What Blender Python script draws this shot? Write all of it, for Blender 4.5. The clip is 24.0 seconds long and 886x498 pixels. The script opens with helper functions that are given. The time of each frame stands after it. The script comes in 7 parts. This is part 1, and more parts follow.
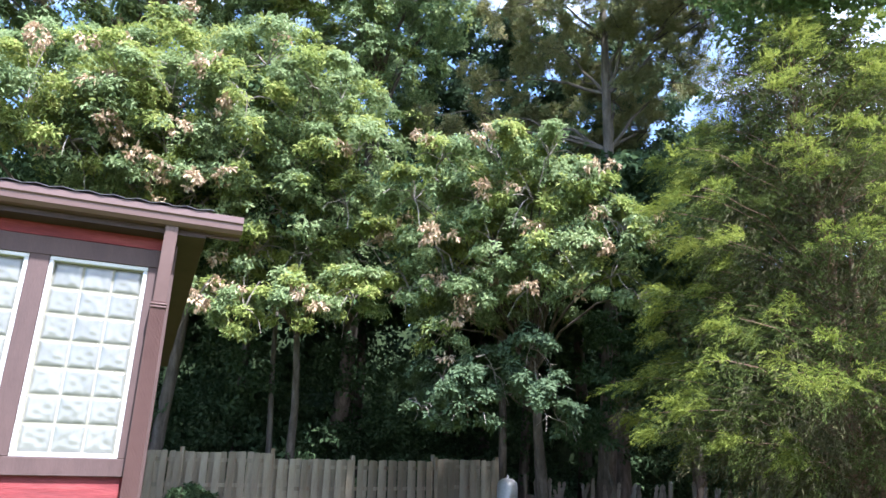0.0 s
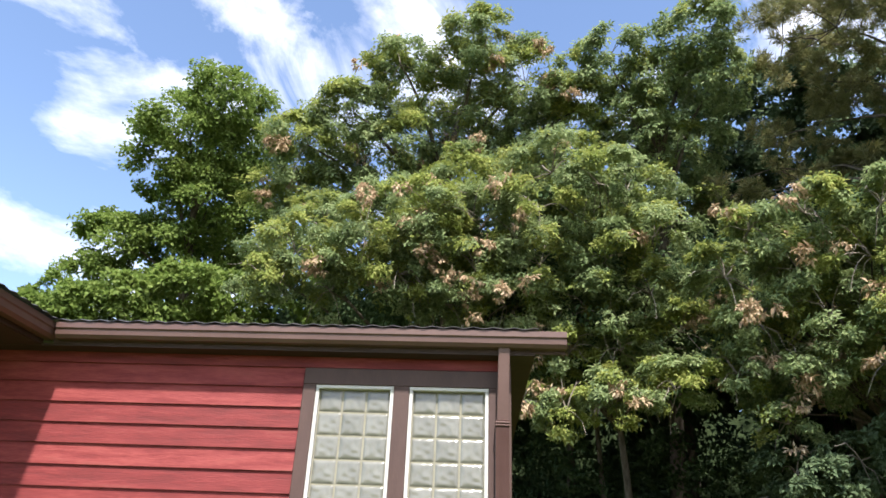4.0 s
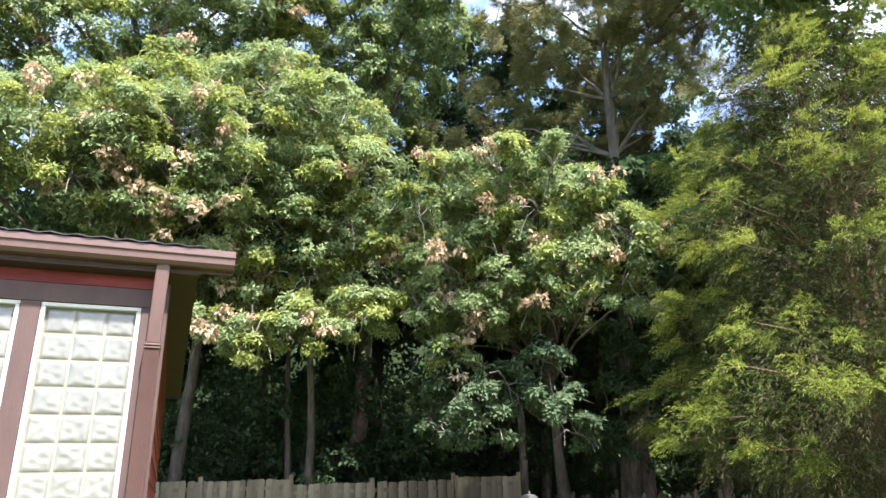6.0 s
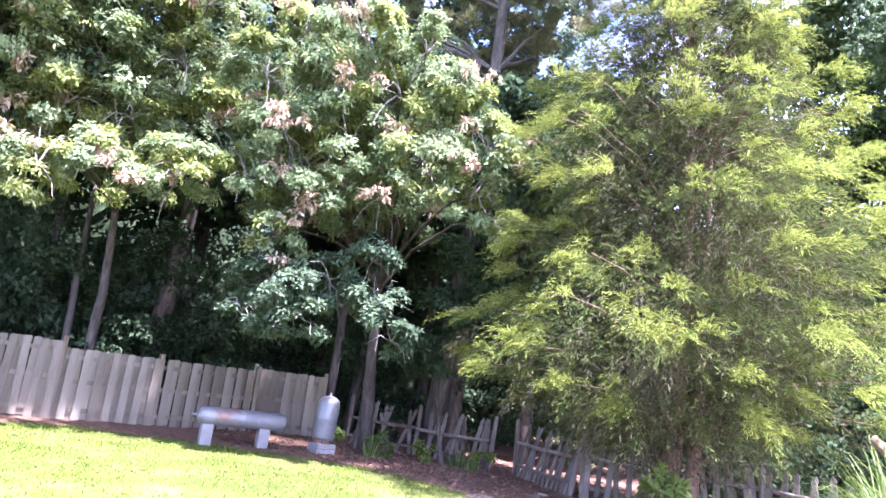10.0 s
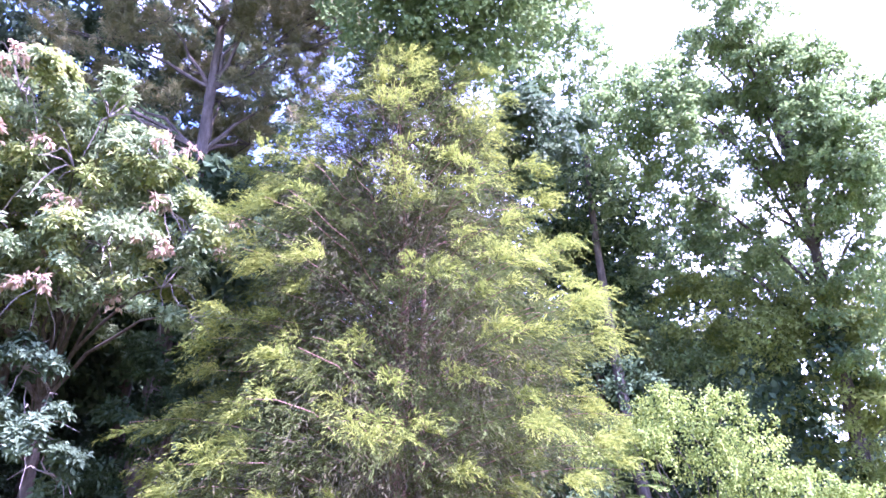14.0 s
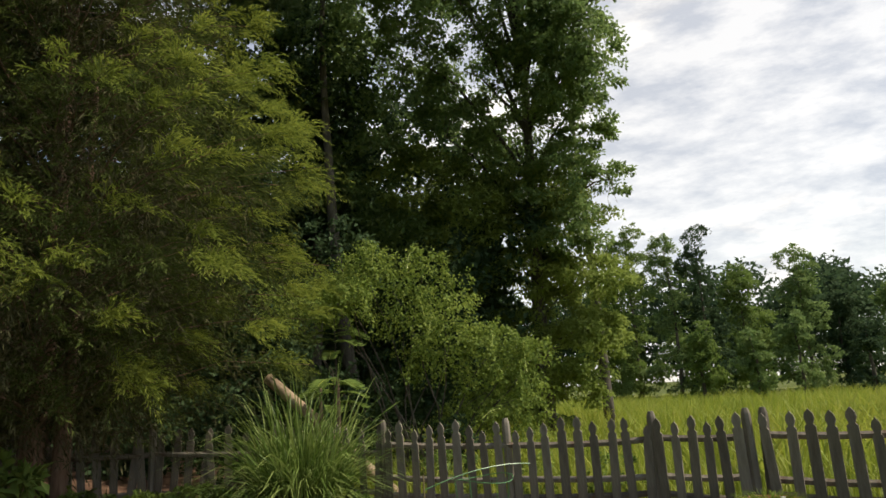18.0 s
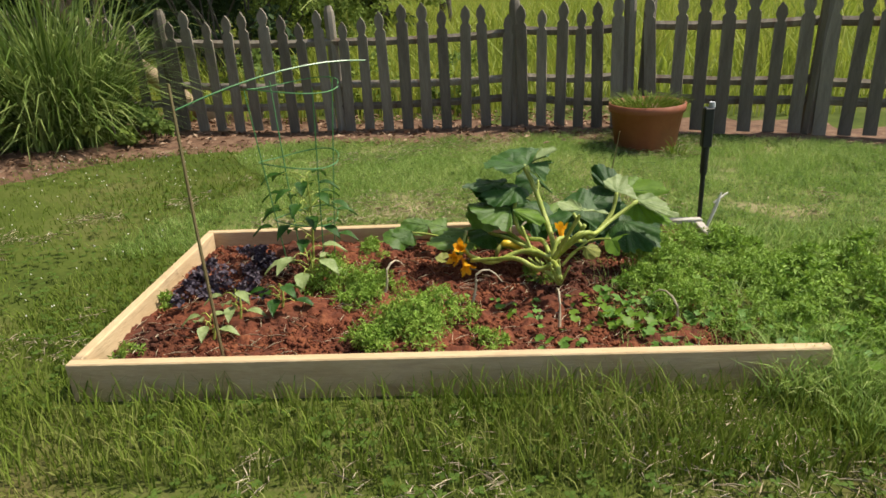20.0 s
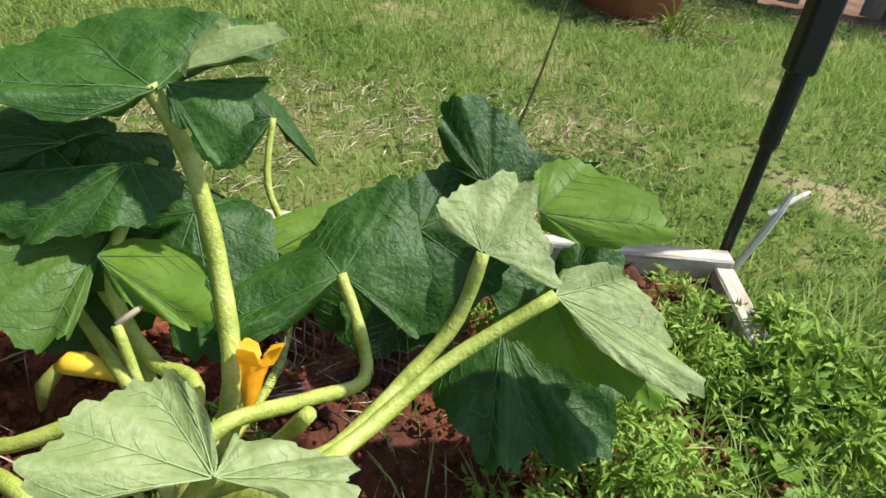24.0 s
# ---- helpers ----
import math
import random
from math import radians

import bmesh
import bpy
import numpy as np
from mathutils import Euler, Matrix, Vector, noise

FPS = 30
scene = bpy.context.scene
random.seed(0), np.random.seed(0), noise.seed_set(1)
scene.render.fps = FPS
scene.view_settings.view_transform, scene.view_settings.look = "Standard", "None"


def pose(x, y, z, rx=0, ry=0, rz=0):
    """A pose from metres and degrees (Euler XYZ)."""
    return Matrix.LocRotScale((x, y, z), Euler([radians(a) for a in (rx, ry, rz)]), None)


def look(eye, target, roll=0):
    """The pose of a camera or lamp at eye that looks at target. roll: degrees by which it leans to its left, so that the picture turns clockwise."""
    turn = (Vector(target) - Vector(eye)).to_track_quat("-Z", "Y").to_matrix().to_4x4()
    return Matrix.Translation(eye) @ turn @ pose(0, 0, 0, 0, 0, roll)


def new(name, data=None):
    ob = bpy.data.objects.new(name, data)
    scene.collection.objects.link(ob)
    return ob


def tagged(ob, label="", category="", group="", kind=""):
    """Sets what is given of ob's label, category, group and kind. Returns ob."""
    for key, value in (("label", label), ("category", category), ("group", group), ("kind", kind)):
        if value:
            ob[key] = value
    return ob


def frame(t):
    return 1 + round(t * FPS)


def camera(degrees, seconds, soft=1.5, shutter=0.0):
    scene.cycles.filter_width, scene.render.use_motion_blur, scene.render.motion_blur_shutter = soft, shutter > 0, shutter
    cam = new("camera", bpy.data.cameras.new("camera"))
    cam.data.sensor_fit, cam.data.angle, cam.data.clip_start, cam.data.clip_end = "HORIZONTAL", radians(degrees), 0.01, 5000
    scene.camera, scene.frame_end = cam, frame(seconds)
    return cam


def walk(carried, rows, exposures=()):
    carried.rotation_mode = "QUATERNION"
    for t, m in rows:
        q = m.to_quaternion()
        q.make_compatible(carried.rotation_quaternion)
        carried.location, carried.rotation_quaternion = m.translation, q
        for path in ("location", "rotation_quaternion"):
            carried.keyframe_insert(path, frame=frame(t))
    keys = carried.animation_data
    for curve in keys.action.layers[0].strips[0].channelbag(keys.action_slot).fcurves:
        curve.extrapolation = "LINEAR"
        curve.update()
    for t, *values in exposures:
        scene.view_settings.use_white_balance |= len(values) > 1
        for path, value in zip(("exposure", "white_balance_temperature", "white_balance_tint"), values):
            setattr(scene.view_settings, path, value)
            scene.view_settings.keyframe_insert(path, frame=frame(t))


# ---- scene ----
cam = camera(66.3, 24.0, soft=1.6)
PATH = [
    (0, (3.406, -6.407, 1.416), (1.599, -5.851, 2.068), 0.9),
    (0.5, (3.453, -6.415, 1.444), (1.625, -6.043, 2.166), -3.3),
    (1, (3.497, -6.501, 1.469), (1.678, -6.397, 2.294), -0.2),
    (1.5, (3.53, -6.58, 1.489), (1.745, -6.751, 2.374), 2.0),
    (2, (3.563, -6.628, 1.495), (1.819, -6.973, 2.412), 3.2),
    (2.5, (3.565, -6.607, 1.497), (1.811, -6.877, 2.421), 1.8),
    (4.5, (3.571, -6.538, 1.503), (1.788, -6.837, 2.359), 2.4),
    (5, (3.51, -6.459, 1.525), (1.706, -6.491, 2.387), -0.1),
    (5.5, (3.426, -6.332, 1.554), (1.627, -5.989, 2.358), -1.2),
    (6, (3.376, -6.257, 1.527), (1.569, -5.745, 2.213), -1.7),
    (6.5, (3.33, -6.235, 1.514), (1.516, -5.656, 2.127), -1.6),
    (7, (3.292, -6.194, 1.512), (1.502, -5.517, 2.096), -1.0),
    (7.5, (3.2, -6.136, 1.501), (1.369, -5.494, 1.986), -0.6),
    (8, (3.013, -6.016, 1.416), (1.258, -5.141, 1.808), 7.3),
    (8.3, (2.952, -5.947, 1.405), (1.239, -4.962, 1.716), 3.6),
    (8.5, (2.921, -5.914, 1.391), (1.218, -4.913, 1.705), 4.7),
    (9, (2.786, -5.729, 1.436), (1.057, -4.86, 1.942), 5.9),
    (9.5, (2.621, -5.586, 1.476), (0.855, -4.776, 1.951), 4.3),
    (10, (2.415, -5.486, 1.419), (0.705, -4.565, 1.891), 6.6),
    (10.5, (2.304, -5.383, 1.364), (0.765, -4.157, 1.721), 5.3),
    (12.5, (1.798, -4.708, 1.5), (0.507, -3.283, 2.05), 0.7),
    (13, (1.792, -4.716, 1.529), (0.499, -3.33, 2.165), 0.5),
    (13.5, (1.787, -4.743, 1.531), (0.498, -3.388, 2.239), 0.6),
    (14, (1.798, -4.718, 1.65), (0.666, -3.265, 2.428), -1.3),
    (14.5, (1.849, -4.687, 1.763), (0.929, -3.134, 2.625), -3.0),
    (15, (1.908, -4.659, 1.709), (1.229, -3.002, 2.601), -3.0),
    (15.5, (1.939, -4.617, 1.644), (1.388, -2.879, 2.467), -2.9),
    (16, (1.947, -4.636, 1.568), (1.381, -2.854, 2.279), -3.8),
    (16.5, (1.881, -4.528, 1.525), (1.228, -2.762, 2.197), -3.2),
    (17, (1.904, -4.23, 1.451), (1.081, -2.529, 2.106), -2.1),
    (17.5, (1.82, -3.936, 1.454), (1.055, -2.187, 2.049), -3.1),
    (18, (1.666, -3.558, 1.417), (1.144, -1.673, 1.835), -3.4),
    (18.5, (1.626, -3.207, 1.386), (1.279, -1.247, 1.584), 1.6),
    (19, (1.45, -2.9, 1.427), (0.902, -0.982, 1.285), -3.1),
    (19.2, (1.385, -2.739, 1.461), (0.846, -0.837, 1.16), -3.4),
    (19.5, (1.319, -2.409, 1.364), (0.944, -0.51, 0.859), -3.3),
    (21.5, (1.531, -0.566, 1.094), (1.616, 1.16, 0.086), -2.6),
    (22, (1.505, -0.316, 1.051), (1.504, 1.342, -0.068), -1.0),
    (22.5, (1.457, -0.134, 1.057), (1.634, 1.49, -0.097), 2.7),
    (23, (1.54, 0.036, 1.005), (1.762, 1.642, -0.167), 3.6),
    (23.5, (1.784, 0.206, 0.939), (1.825, 1.848, -0.202), 11.1),
    (24, (1.85, 0.262, 0.809), (1.903, 1.887, -0.355), 6.2),
]
EXPO = [(0, 2.38, 5550, 18), (0.6, 2.38, 5700, 16), (1.0, 2.38, 5800, 16), (1.5, 1.9, 6200, 13), (2.0, 1.5, 6100, 15), (4.6, 1.6, 6600, 14), (5.4, 1.95, 6450, 14), (6.2, 2.55, 6200, 18), (7.0, 2.85, 5850, 30), (8.0, 2.83, 5550, 38), (8.5, 2.92, 5550, 38), (10.0, 3.56, 5300, 46), (13.0, 3.6, 5100, 66), (14.2, 3.52, 5000, 70), (14.8, 1.6, 6100, 22), (15.4, 0.1, 6350, 18), (16.0, -0.34, 6450, 20), (17.0, 0.38, 6900, 11), (17.6, 0.5, 7050, 10), (18.2, 0.3, 7300, 8), (19.0, 0.22, 7600, 4), (19.5, 0.42, 7300, 6), (21.5, 1.08, 6350, 10), (24.0, 0.9, 6350, 8)]
walk(cam, [(t, look(eye, target, roll)) for t, eye, target, roll in PATH], exposures=EXPO)

# ---- sky and sun ----
SUN_AZ, SUN_EL = 78.0, 56.0  # degrees from +y towards +x, and above the horizon
world = bpy.data.worlds.new("world")
scene.world = world
world.use_nodes = True
wt = world.node_tree
wt.nodes.clear()


def sky_node(kind, **values):
    n = wt.nodes.new(kind)
    for key, value in values.items():
        n.inputs[key].default_value = value
    return n


w_out = sky_node("ShaderNodeOutputWorld")
w_bg = sky_node("ShaderNodeBackground", Strength=0.112)
w_sky = wt.nodes.new("ShaderNodeTexSky")
w_sky.sky_type = 'NISHITA'
w_sky.sun_disc = False
w_sky.sun_elevation = radians(SUN_EL)
w_sky.sun_rotation = radians(SUN_AZ)
w_sky.air_density, w_sky.dust_density, w_sky.ozone_density = 1.0, 0.25, 1.4
w_co = sky_node("ShaderNodeTexCoord")
w_map = sky_node("ShaderNodeMapping", Rotation=(0.0, 0.35, 0.5), Scale=(1.0, 2.2, 3.0))
w_noise = sky_node("ShaderNodeTexNoise", Scale=2.3, Detail=7.0, Roughness=0.58, Distortion=0.35)
w_ramp = sky_node("ShaderNodeValToRGB")
w_ramp.color_ramp.elements[0].position, w_ramp.color_ramp.elements[1].position = 0.50, 0.78
w_dot = wt.nodes.new("ShaderNodeVectorMath")
w_dot.operation = 'DOT_PRODUCT'
w_dot.inputs[1].default_value = (0.55, 0.83, 0.0)
w_thick = sky_node("ShaderNodeMapRange")
w_thick.inputs["From Min"].default_value, w_thick.inputs["From Max"].default_value = 0.0, 0.75
w_thick.inputs["To Min"].default_value, w_thick.inputs["To Max"].default_value = 0.0, 0.72
w_add = wt.nodes.new("ShaderNodeMath")
w_add.operation = 'ADD'
w_add.use_clamp = True
w_noise2 = sky_node("ShaderNodeTexNoise", Scale=8.0, Detail=10.0, Roughness=0.62)
w_soft = sky_node("ShaderNodeMapRange")
w_soft.inputs["From Min"].default_value, w_soft.inputs["From Max"].default_value = 0.36, 0.58
w_cloud = sky_node("ShaderNodeMix")
w_cloud.data_type = 'RGBA'
w_cloud.inputs["A"].default_value = (5.1, 5.35, 6.0, 1)
w_cloud.inputs["B"].default_value = (8.3, 8.35, 8.6, 1)
w_mix = sky_node("ShaderNodeMix")
w_mix.data_type = 'RGBA'
lk = wt.links.new
lk(w_co.outputs["Generated"], w_map.inputs["Vector"])
lk(w_map.outputs["Vector"], w_noise.inputs["Vector"])
lk(w_map.outputs["Vector"], w_noise2.inputs["Vector"])
lk(w_noise.outputs["Fac"], w_ramp.inputs["Fac"])
lk(w_co.outputs["Generated"], w_dot.inputs[0])
lk(w_dot.outputs["Value"], w_thick.inputs["Value"])
lk(w_ramp.outputs["Color"], w_add.inputs[0])
lk(w_thick.outputs["Result"], w_add.inputs[1])
lk(w_noise2.outputs["Fac"], w_soft.inputs["Value"])
lk(w_soft.outputs["Result"], w_cloud.inputs["Factor"])
lk(w_add.outputs["Value"], w_mix.inputs["Factor"])
lk(w_sky.outputs["Color"], w_mix.inputs["A"])
lk(w_cloud.outputs["Result"], w_mix.inputs["B"])
lk(w_mix.outputs["Result"], w_bg.inputs["Color"])
lk(w_bg.outputs["Background"], w_out.inputs["Surface"])

sun = new("sun", bpy.data.lights.new("sun", 'SUN'))
sun.data.energy, sun.data.angle, sun.data.color = 4.2, radians(2.0), (1.0, 0.95, 0.86)
az, el = radians(SUN_AZ), radians(SUN_EL)
sun.matrix_world = look((0, 0, 0), (-math.sin(az) * math.cos(el), -math.cos(az) * math.cos(el), -math.sin(el)))


# ---- materials ----
def material(name, stops, scale=6.0, rough=0.75, bump=0.2, fine=60.0, island=0.0, piece=0.0, spec=0.3, metal=0.0,
             trans=0.0, stretch=(1, 1, 1), stain=None, stain_scale=1.2, stain_at=(0.5, 0.7)):
    """Colour from noise at two scales between the stops, with fine relief; island and piece vary it leaf by leaf or object by object."""
    m = bpy.data.materials.new(name)
    m.use_nodes = True
    t = m.node_tree
    b = t.nodes["Principled BSDF"]
    out = t.nodes["Material Output"]
    co = t.nodes.new("ShaderNodeTexCoord")
    mp = t.nodes.new("ShaderNodeMapping")
    mp.inputs["Scale"].default_value = stretch
    t.links.new(co.outputs["Object"], mp.inputs["Vector"])
    n1 = t.nodes.new("ShaderNodeTexNoise")
    n1.inputs["Scale"].default_value, n1.inputs["Detail"].default_value, n1.inputs["Roughness"].default_value = scale, 6.0, 0.6
    n2 = t.nodes.new("ShaderNodeTexNoise")
    n2.inputs["Scale"].default_value, n2.inputs["Detail"].default_value = fine, 3.0
    for n in (n1, n2):
        t.links.new(mp.outputs["Vector"], n.inputs["Vector"])
    add = t.nodes.new("ShaderNodeMath")
    add.operation = 'MULTIPLY_ADD'
    add.inputs[1].default_value = 0.35
    t.links.new(n2.outputs["Fac"], add.inputs[0])
    t.links.new(n1.outputs["Fac"], add.inputs[2])
    last = add.outputs["Value"]
    for amount, kind, socket in ((island, "ShaderNodeNewGeometry", "Random Per Island"), (piece, "ShaderNodeObjectInfo", "Random")):
        if amount:
            src = t.nodes.new(kind)
            more = t.nodes.new("ShaderNodeMath")
            more.operation = 'MULTIPLY_ADD'
            more.inputs[1].default_value = amount
            t.links.new(src.outputs[socket], more.inputs[0])
            t.links.new(last, more.inputs[2])
            last = more.outputs["Value"]
    rng = t.nodes.new("ShaderNodeMapRange")
    lo = 0.42
    rng.inputs["From Min"].default_value, rng.inputs["From Max"].default_value = lo, lo + 0.5 + (island + piece) * 0.85
    t.links.new(last, rng.inputs["Value"])
    ramp = t.nodes.new("ShaderNodeValToRGB")
    ramp.color_ramp.elements[0].color = (*stops[0], 1)
    ramp.color_ramp.elements[1].color = (*stops[-1], 1)
    for k, c in enumerate(stops[1:-1]):
        e = ramp.color_ramp.elements.new((k + 1) / (len(stops) - 1))
        e.color = (*c, 1)
    t.links.new(rng.outputs["Result"], ramp.inputs["Fac"])
    colour = ramp.outputs["Color"]
    if stain:
        n3 = t.nodes.new("ShaderNodeTexNoise")
        n3.inputs["Scale"].default_value, n3.inputs["Detail"].default_value = stain_scale, 5.0
        t.links.new(mp.outputs["Vector"], n3.inputs["Vector"])
        r3 = t.nodes.new("ShaderNodeMapRange")
        r3.inputs["From Min"].default_value, r3.inputs["From Max"].default_value = stain_at
        t.links.new(n3.outputs["Fac"], r3.inputs["Value"])
        mx = t.nodes.new("ShaderNodeMix")
        mx.data_type = 'RGBA'
        mx.inputs["B"].default_value = (*stain, 1)
        t.links.new(r3.outputs["Result"], mx.inputs["Factor"])
        t.links.new(colour, mx.inputs["A"])
        colour = mx.outputs["Result"]
    t.links.new(colour, b.inputs["Base Color"])
    b.inputs["Roughness"].default_value = rough
    b.inputs["Specular IOR Level"].default_value = spec
    b.inputs["Metallic"].default_value = metal
    if bump:
        bp = t.nodes.new("ShaderNodeBump")
        bp.inputs["Strength"].default_value, bp.inputs["Distance"].default_value = bump, 0.01
        t.links.new(add.outputs["Value"], bp.inputs["Height"])
        t.links.new(bp.outputs["Normal"], b.inputs["Normal"])
    if trans:
        tr = t.nodes.new("ShaderNodeBsdfTranslucent")
        t.links.new(colour, tr.inputs["Color"])
        ms = t.nodes.new("ShaderNodeMixShader")
        ms.inputs["Fac"].default_value = trans
        t.links.new(b.outputs["BSDF"], ms.inputs[1])
        t.links.new(tr.outputs["BSDF"], ms.inputs[2])
        t.links.new(ms.outputs["Shader"], out.inputs["Surface"])
    return m


M_LAWN = material("lawn_soil", [(0.036, 0.052, 0.01), (0.07, 0.092, 0.017), (0.13, 0.12, 0.045)], scale=1.4, fine=45, bump=0.5, rough=0.95, spec=0.1,
                  stain=(0.15, 0.088, 0.048), stain_scale=0.55, stain_at=(0.6, 0.78))
M_THINSOIL = material("thin_lawn_soil", [(0.06, 0.09, 0.018), (0.1, 0.13, 0.03), (0.19, 0.17, 0.07)], scale=2.2, fine=60, bump=1.0, rough=0.95, spec=0.15,
                      stain=(0.3, 0.235, 0.14), stain_scale=1.6, stain_at=(0.54, 0.66))
M_MULCH = material("mulch", [(0.06, 0.032, 0.02), (0.14, 0.075, 0.045), (0.22, 0.14, 0.09)], scale=9, fine=70, bump=1.0, rough=0.95)
M_CLAY = material("clay_soil", [(0.045, 0.013, 0.007), (0.128, 0.035, 0.016), (0.26, 0.088, 0.037)], scale=14, fine=90, bump=1.0, rough=0.95,
                  stain=(0.05, 0.018, 0.011), stain_scale=3.5, stain_at=(0.5, 0.68))
M_FIELD = material("field_soil", [(0.12, 0.14, 0.03), (0.2, 0.21, 0.045)], scale=0.6, fine=8, bump=0.4, rough=0.95)
M_GRASS = material("grass_blade", [(0.062, 0.102, 0.011), (0.108, 0.16, 0.019), (0.16, 0.215, 0.032), (0.27, 0.27, 0.09)], scale=0.9, fine=4, island=0.5, bump=0, rough=0.7, spec=0.12, trans=0.3)
M_THIN = material("thin_grass_blade", [(0.12, 0.21, 0.042), (0.225, 0.345, 0.075), (0.33, 0.44, 0.115), (0.5, 0.52, 0.23)], scale=1.6, fine=6, island=0.6, bump=0, rough=0.65, spec=0.3, trans=0.45)
M_CLOVER = material("clover_leaf", [(0.048, 0.095, 0.015), (0.095, 0.148, 0.026)], scale=1.2, fine=6, island=0.5, bump=0, rough=0.75, spec=0.12, trans=0.25)
M_FIELDG = material("meadow_blade", [(0.15, 0.21, 0.026), (0.265, 0.32, 0.045), (0.41, 0.39, 0.085)], scale=0.3, fine=3, island=0.5, bump=0, rough=0.65, trans=0.45)
M_FLOWER = material("clover_flower", [(0.7, 0.68, 0.6), (0.8, 0.78, 0.72)], bump=0, rough=0.8)
M_OAK = material("oak_leaf", [(0.095, 0.15, 0.062), (0.19, 0.255, 0.108), (0.305, 0.36, 0.17)], scale=0.7, fine=3, island=0.7, bump=0, rough=0.65, spec=0.2, trans=0.42)
# darker copy of oak_leaf: the shade behind the oaks put into colour
M_OAKSHADE = material("shaded_oak_leaf", [(0.05, 0.085, 0.044), (0.085, 0.13, 0.064), (0.13, 0.175, 0.09)], scale=0.7, fine=3, island=0.5, bump=0, rough=0.7, spec=0.2, trans=0.38)
# lighter, yellower copy of oak_leaf: sun on the boughs' tops put into colour
M_OAKLIT = material("oak_lit_leaf", [(0.13, 0.185, 0.05), (0.225, 0.275, 0.07), (0.36, 0.37, 0.12)], scale=0.8, fine=3, island=0.65, bump=0, rough=0.7, spec=0.15, trans=0.42)
M_DRY = material("dry_leaf", [(0.28, 0.19, 0.115), (0.4, 0.29, 0.185), (0.5, 0.41, 0.28)], scale=2, fine=9, island=0.5, bump=0, rough=0.8, trans=0.3)
# kept dark to stand for shade within the wood; other dark trees share it
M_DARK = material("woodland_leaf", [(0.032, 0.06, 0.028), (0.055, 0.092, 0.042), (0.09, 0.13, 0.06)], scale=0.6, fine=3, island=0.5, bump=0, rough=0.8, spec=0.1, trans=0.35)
M_BRIGHT = material("bright_leaf", [(0.09, 0.145, 0.035), (0.145, 0.215, 0.05), (0.21, 0.27, 0.075)], scale=0.7, fine=3, island=0.5, bump=0, rough=0.6, spec=0.15, trans=0.45)
# lighter copy of woodland_leaf: glare and backlight put into the colour
M_LITWOOD = material("lightened_leaf", [(0.1, 0.165, 0.055), (0.16, 0.235, 0.078), (0.245, 0.31, 0.105)], scale=0.7, fine=3, island=0.5, bump=0, rough=0.65, spec=0.15, trans=0.5)
M_WOODV = material("thicket_leaf", [(0.15, 0.21, 0.05), (0.22, 0.28, 0.065), (0.31, 0.36, 0.09)], scale=0.8, fine=3, island=0.5, bump=0, rough=0.65, spec=0.15, trans=0.5)
M_LITTER = material("fallen_leaf", [(0.09, 0.045, 0.026), (0.2, 0.11, 0.065), (0.36, 0.25, 0.17)], scale=3, fine=12, island=0.6, bump=0, rough=0.9)
# near-black: the shade between the trees put into one colour
M_WOODSHADE = material("wood_shade", [(0.012, 0.02, 0.01), (0.03, 0.045, 0.022), (0.06, 0.085, 0.04)], scale=3.0, fine=14, bump=1.0, rough=1.0, spec=0.0)
M_TWIG = material("pale_twig", [(0.14, 0.12, 0.1), (0.24, 0.21, 0.18)], scale=4, fine=20, bump=0, rough=0.9)
M_VINE = material("vine_leaf", [(0.09, 0.145, 0.03), (0.175, 0.24, 0.048), (0.34, 0.4, 0.09)], scale=0.9, fine=3, island=0.6, bump=0, rough=0.6, spec=0.15, trans=0.45)
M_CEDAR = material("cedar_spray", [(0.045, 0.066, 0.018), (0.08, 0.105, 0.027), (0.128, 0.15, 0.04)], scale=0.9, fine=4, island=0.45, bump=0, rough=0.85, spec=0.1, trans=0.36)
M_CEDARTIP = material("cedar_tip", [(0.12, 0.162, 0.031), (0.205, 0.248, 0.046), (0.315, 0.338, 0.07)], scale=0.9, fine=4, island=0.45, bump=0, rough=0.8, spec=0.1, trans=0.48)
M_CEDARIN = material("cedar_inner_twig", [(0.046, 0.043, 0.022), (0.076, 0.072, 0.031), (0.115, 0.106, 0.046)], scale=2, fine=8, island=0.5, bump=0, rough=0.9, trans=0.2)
M_PINE = material("pine_needle", [(0.12, 0.145, 0.055), (0.205, 0.215, 0.085), (0.33, 0.285, 0.135)], scale=0.7, fine=3, island=0.5, bump=0, rough=0.6, trans=0.4)
M_BARK = material("bark", [(0.038, 0.032, 0.027), (0.09, 0.075, 0.06), (0.16, 0.138, 0.115)], scale=4, fine=30, bump=1.0, rough=0.95, stretch=(3, 3, 0.6))
M_BARKR = material("cedar_bark", [(0.10, 0.055, 0.035), (0.2, 0.12, 0.085), (0.3, 0.2, 0.15)], scale=5, fine=35, bump=1.0, rough=0.95, stretch=(4, 4, 0.4))
M_LOG = material("peeled_log", [(0.28, 0.19, 0.12), (0.42, 0.31, 0.21)], scale=5, fine=40, bump=0.5, rough=0.85, stretch=(3, 3, 0.5))
M_OLDWOOD = material("weathered_picket", [(0.075, 0.06, 0.046), (0.17, 0.143, 0.113), (0.31, 0.268, 0.215)], scale=3, fine=40, bump=0.7, rough=0.92, piece=0.4, stretch=(6, 6, 0.7),
                     stain=(0.11, 0.058, 0.036), stain_scale=2.0, stain_at=(0.54, 0.78))
